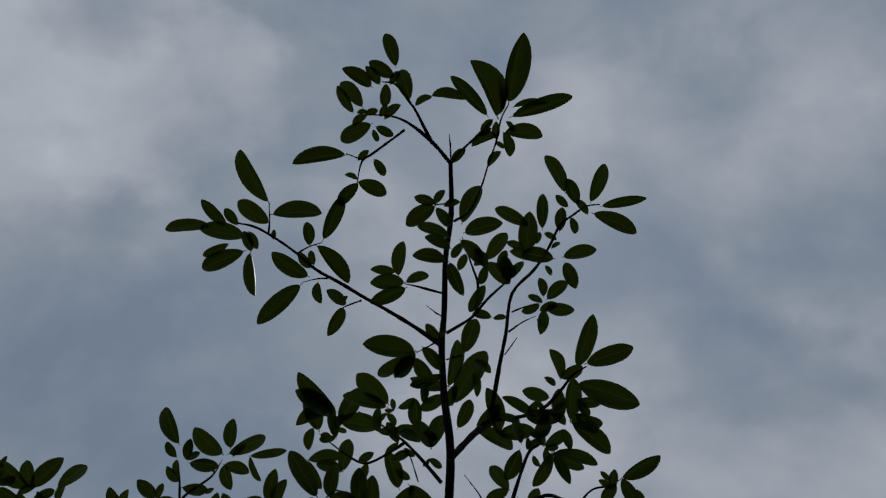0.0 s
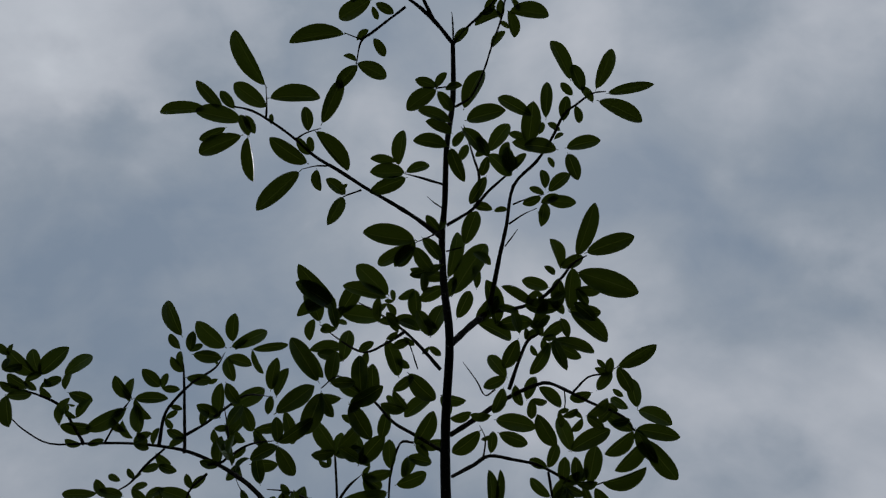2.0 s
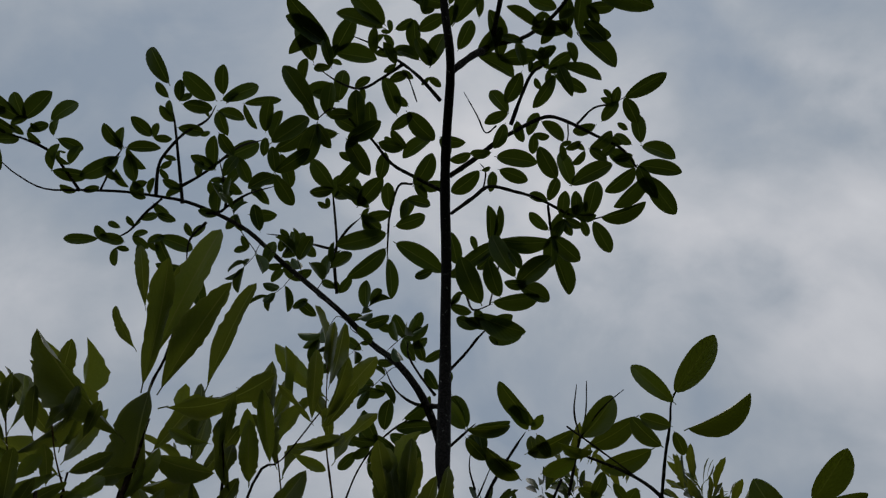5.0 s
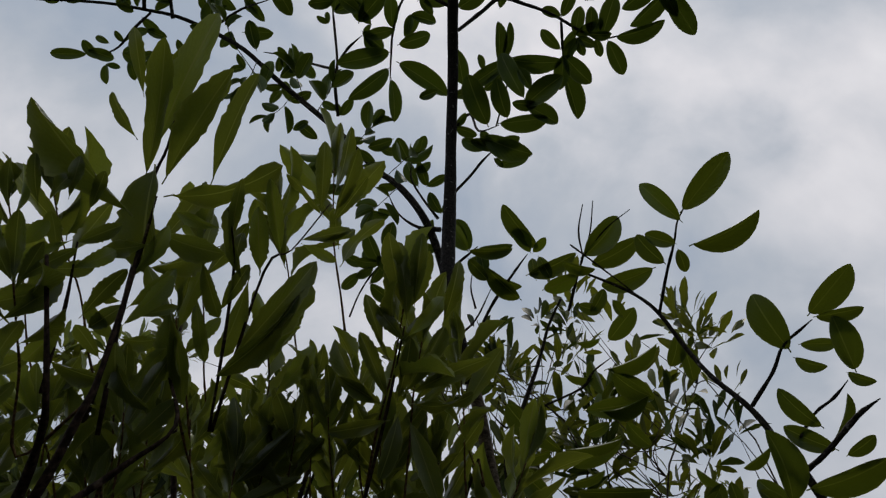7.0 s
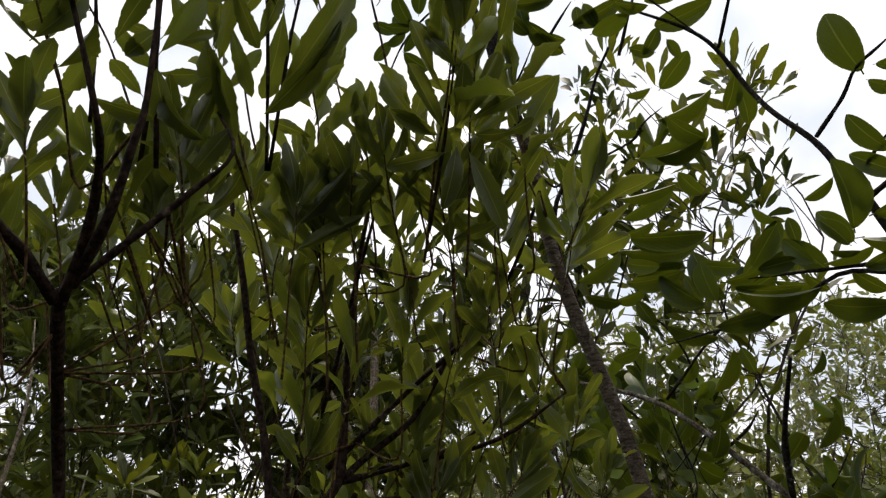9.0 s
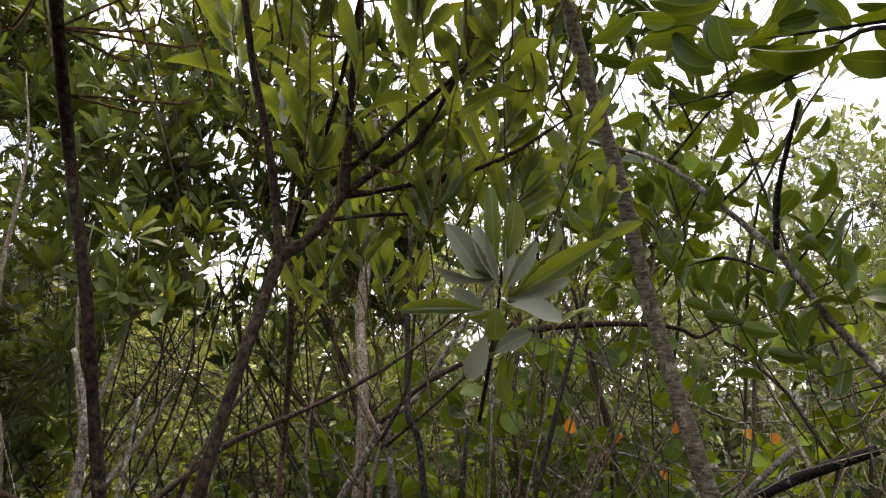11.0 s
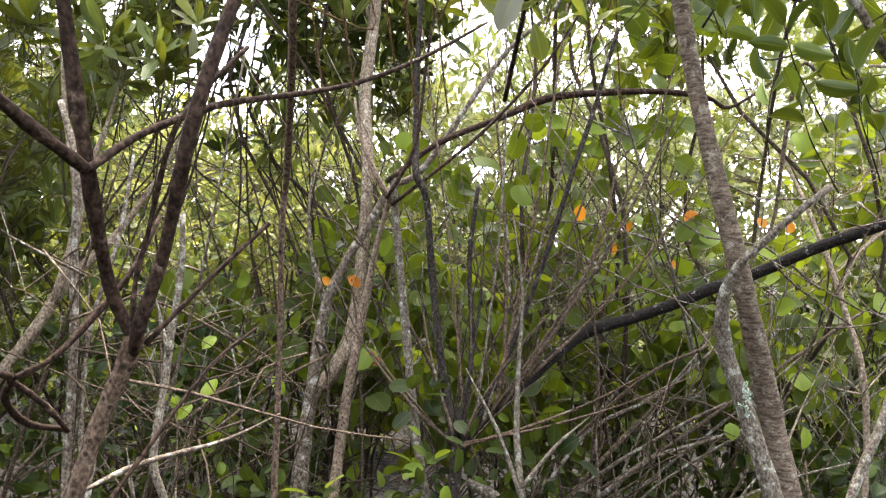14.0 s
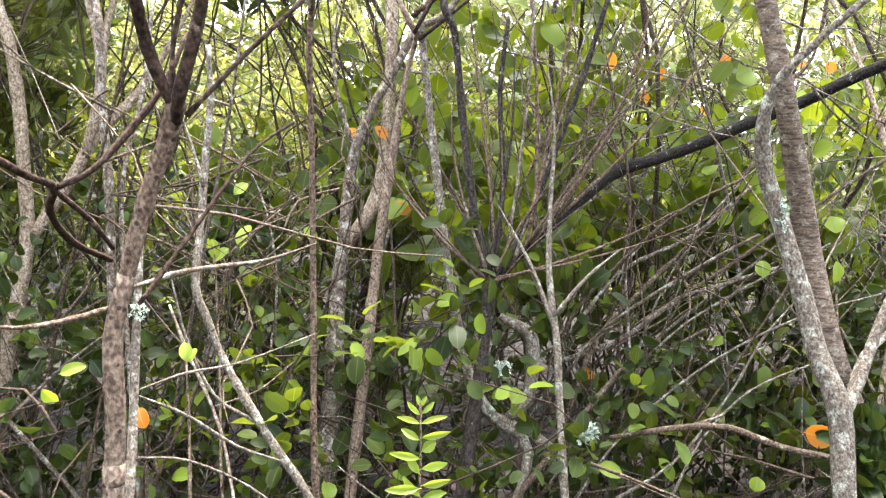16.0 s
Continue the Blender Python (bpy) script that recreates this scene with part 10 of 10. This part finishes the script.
# ---- bare crossing twigs between the stems ----
def bare_shrub(seed, x, y, stems, mat, label, z1=1.6, lean=0.5, thick=0.004):
    rnd = random.Random(seed)
    plant = thing("shrub", label, "shrub", "bare shrubs")
    for k in range(stems):
        fx, fy = x + rnd.uniform(-0.12, 0.12), y + rnd.uniform(-0.12, 0.12)
        a = rnd.uniform(-lean, lean)
        b = rnd.uniform(-0.3, 0.3)
        h = z1 * rnd.uniform(0.5, 1.15)
        r = thick * rnd.choice((0.6, 0.8, 1.0, 1.7))
        pts = []
        for i in range(5):
            s = i / 4
            pts.append((fx + a * h * s**1.2 + rnd.uniform(-0.03, 0.03), fy + b * h * s + rnd.uniform(-0.03, 0.03), -0.1 + (h + 0.1) * s, r * (1.25 - s) * rnd.uniform(0.8, 1.2)))
        branch("stem", plant, mat, pts, 6)
        for j in range(rnd.randint(2, 4)):
            i = rnd.randint(1, 3)
            p = pts[i]
            d = Vector((rnd.uniform(-1, 1), rnd.uniform(-0.5, 0.5), rnd.uniform(0.2, 0.9))) * rnd.uniform(0.2, 0.45)
            q = Vector(p[:3]) + d
            m = (Vector(p[:3]) + q) / 2 + Vector((rnd.uniform(-0.04, 0.04), 0, rnd.uniform(-0.04, 0.04)))
            branch("twig", plant, mat, [p, (*m, p[3] * 0.6), (*q, 0.0012)], 5)
    return plant


low_tangle = [(0.35, 2.62, 9, bark_twig, 1.7, 0.5), (-0.25, 2.7, 7, bark_twig, 1.6, 0.5), (0.75, 2.6, 8, bark_grey, 1.5, 0.7), (-0.95, 2.5, 8, bark_grey, 1.5, 0.6), (1.3, 2.5, 8, bark_pale, 1.5, 0.7), (-1.4, 2.6, 8, bark_twig, 1.6, 0.5)]
high_tangle = [(1.7, 2.4, 7, bark_grey, 1.4, 0.6), (1.2, 2.5, 6, bark_grey, 1.2, 1.1), (-1.1, 2.4, 5, bark_twig, 1.1, 1.0), (0.5, 2.8, 7, bark_grey, 1.9, 0.6), (-0.6, 2.9, 7, bark_grey, 2.0, 0.5), (1.0, 2.9, 7, bark_lichen, 1.9, 0.6)]
for k, (x, y, n, mat, z1, lean) in enumerate(low_tangle + high_tangle):
    bare_shrub(300 + k, x, y, n, mat, "bare tangle of thin crossing grey-brown twigs", z1, lean)


def fine_tangle(seed, x, y, wide, z0, z1, count, mat, steep, label):
    """Thin crooked twigs that cross in the thicket, each springing from another one or from the soil."""
    rnd = random.Random(seed)
    plant = thing("shrub", label, "shrub", "bare shrubs")
    bm = bmesh.new()
    starts = [Vector((x + rnd.uniform(-wide, wide), y + rnd.uniform(-0.3, 0.3), -0.1)) for _ in range(6)]
    for k in range(count):
        a = rnd.choice(starts[-30:] if k > 8 else starts)
        reach = rnd.uniform(0.3, 0.75)
        d = Vector((rnd.gauss(0, 1), rnd.gauss(0, 0.45), steep * rnd.uniform(0.5, 1.3))).normalized() * reach
        if a.z < z0:
            d.z = abs(d.z) + 0.35
        if abs(a.x + d.x - x) > wide:
            d.x = -d.x
        b = a + d
        if b.z > z1:
            b.z = a.z - rnd.uniform(0.05, 0.5) * reach
        r = rnd.choice((0.0016, 0.0020, 0.0026, 0.0034))
        m1 = a.lerp(b, 0.35) + Vector((rnd.gauss(0, 0.02), rnd.gauss(0, 0.02), rnd.gauss(0, 0.02)))
        m2 = a.lerp(b, 0.7) + Vector((rnd.gauss(0, 0.02), rnd.gauss(0, 0.02), rnd.gauss(0, 0.02)))
        line = [(*a, r), (*m1, r * 0.85), (*m2, r * 0.65), (*b, r * 0.35)]
        if k < 16:
            branch("stem" if a.z < 0 else "twig", plant, mat, line, 5)
        else:
            tube_into(bm, line, 5, 2, 0.15, seed + k)
        starts += [m1, m2, b]
    tagged(part("twig_tangle", bm, mat, plant), kind="stuff")


for k, (x, y, wide, z0, z1, count, mat, steep) in enumerate([
        (0.15, 2.75, 0.5, 0.3, 1.5, 70, bark_twig, 1.2), (0.75, 2.7, 0.5, 0.3, 1.5, 70, bark_grey, 0.9), (-0.6, 2.75, 0.5, 0.3, 1.4, 60, bark_twig, 1.0), (-1.2, 2.6, 0.5, 0.3, 1.9, 90, bark_grey, 0.8), (1.4, 2.7, 0.5, 0.4, 1.8, 70, bark_pale, 0.9),
        (0.3, 2.15, 0.45, 0.1, 0.62, 24, bark_twig, 0.9), (-0.35, 2.0, 0.45, 0.1, 0.6, 26, bark_grey, 0.8), (0.95, 2.2, 0.4, 0.1, 0.7, 24, bark_grey, 0.9), (-0.95, 2.0, 0.4, 0.1, 0.8, 40, bark_thicket, 0.7), (-1.9, 2.9, 0.5, 0.5, 2.4, 90, bark_grey, 0.8),
        (0.2, 2.6, 0.45, 0.2, 1.3, 18, bark_twig, 1.6), (0.7, 2.55, 0.45, 0.2, 1.35, 26, bark_twig, 1.5), (-0.62, 2.55, 0.4, 0.2, 1.2, 24, bark_thicket, 1.7), (-0.3, 2.4, 0.4, 0.1, 0.85, 28, bark_thicket, 1.3), (-0.8, 2.4, 0.4, 0.1, 0.95, 30, bark_thicket, 1.3), (1.15, 2.5, 0.4, 0.3, 1.5, 26, bark_lichen, 1.4)]):
    fine_tangle(600 + 100 * k, x, y, wide, z0, z1, count, mat, steep, "tangle of fine crooked bare twigs in the thicket")


# a fan of thin shoots springs from the fork of the many-stemmed tree
fan_rnd = random.Random(77)
fan = thing("shrub", "fan of many slender brown shoots from one low fork", "shrub")
for k in range(13):
    a = radians(-46 + 124 * (k + fan_rnd.uniform(-0.4, 0.4)) / 12)
    reach = fan_rnd.uniform(0.45, 1.0) * (1.0 if a < 0.6 else 0.75)
    foot = Vector((-0.007 + fan_rnd.uniform(-0.012, 0.012), 2.350 + fan_rnd.uniform(-0.012, 0.012), 0.845 + fan_rnd.uniform(-0.02, 0.02)))
    way = Vector((math.sin(a), fan_rnd.uniform(-0.02, 0.40), math.cos(a))).normalized()
    bow = Vector((fan_rnd.uniform(-0.04, 0.04), 0, fan_rnd.uniform(-0.03, 0.03)))
    r = fan_rnd.choice((0.0022, 0.003, 0.0038, 0.005))
    line = [(*(foot + way * reach * q + bow * math.sin(math.pi * q)), r * (1 - 0.72 * q)) for q in (0, 0.3, 0.65, 1)]
    branch("shoot", fan, fan_rnd.choice((bark_twig, bark_umber, bark_twig, bark_dark)), line, 6)
    for j in range(2):
        p = line[1 + j]
        tip = Vector(p[:3]) + Vector((fan_rnd.uniform(-0.16, 0.16), fan_rnd.uniform(-0.05, 0.1), fan_rnd.uniform(0.1, 0.26)))
        mid = Vector(p[:3]).lerp(tip, 0.5) + Vector((fan_rnd.uniform(-0.02, 0.02), 0, 0))
        branch("twig", fan, bark_twig, [(*p[:3], p[3] * 0.6), (*mid, p[3] * 0.45), (*tip, 0.0008)], 5)


for k in range(9):
    a = radians(-6 + 44 * (k + fan_rnd.uniform(-0.4, 0.4)) / 8)
    reach = fan_rnd.uniform(0.7, 1.2)
    along = fan_rnd.random() * 1.1
    foot = Vector((-0.007 + 0.177 * along, 2.356 + 0.07 * along, 0.83 + 0.162 * along))
    way = Vector((math.sin(a), fan_rnd.uniform(0.02, 0.22), math.cos(a))).normalized()
    bow = Vector((fan_rnd.uniform(0.01, 0.07), 0, fan_rnd.uniform(-0.05, 0.0)))
    r = fan_rnd.choice((0.0042, 0.0052, 0.0064))
    line = [(*(foot + way * reach * q + bow * math.sin(math.pi * q)), r * (1 - 0.6 * q)) for q in (0, 0.25, 0.5, 0.75, 1)]
    branch("shoot", fan, fan_rnd.choice((bark_twig, bark_umber, bark_grey)), line, 7)
    for j in range(3):
        p = line[1 + j]
        tip = Vector(p[:3]) + Vector((fan_rnd.uniform(-0.2, 0.2), fan_rnd.uniform(-0.05, 0.1), fan_rnd.uniform(0.1, 0.3)))
        mid = Vector(p[:3]).lerp(tip, 0.5) + Vector((fan_rnd.uniform(-0.02, 0.02), 0, 0))
        branch("twig", fan, bark_twig, [(*p[:3], p[3] * 0.5), (*mid, p[3] * 0.4), (*tip, 0.0008)], 5)


# ---- lichen tufts on the branches ----
lichen_paint = bush_paint("blue_green_lichen", (0.24, 0.31, 0.25), (0.38, 0.45, 0.37), (0.4, 0.45, 0.36), 0.9, 0.1)


def lichen_tuft(seed, at, size, stretch=1.0):
    """A crinkled tuft of many small pale lobes."""
    rng = np.random.default_rng(seed)
    tuft = thing("lichen", "pale blue-green lichen tuft on a grey branch", "lichen", "lichen tufts")
    centres = np.array(at) + rng.normal(size=(14, 3)) * np.array([0.5, 0.25, 0.5 * stretch]) * size
    b, w, u, ln = crown_leaves(rng, centres, np.full(14, size * 0.5), 16, size * 0.42, up=0.2)
    leaf_block("lobes", tuft, lichen_paint, b, w, u, ln, 0.7, False, "", True)


for k, (at, size, stretch) in enumerate([((0.020, 2.340, 0.629), 0.022, 1.0), ((0.205, 2.232, 0.516), 0.028, 0.9), ((0.520, 2.021, 1.026), 0.012, 2.6), ((-0.579, 1.762, 0.914), 0.010, 1.8), ((-0.011, 2.325, 0.536), 0.010, 1.2)]):
    lichen_tuft(400 + k, at, size, stretch)
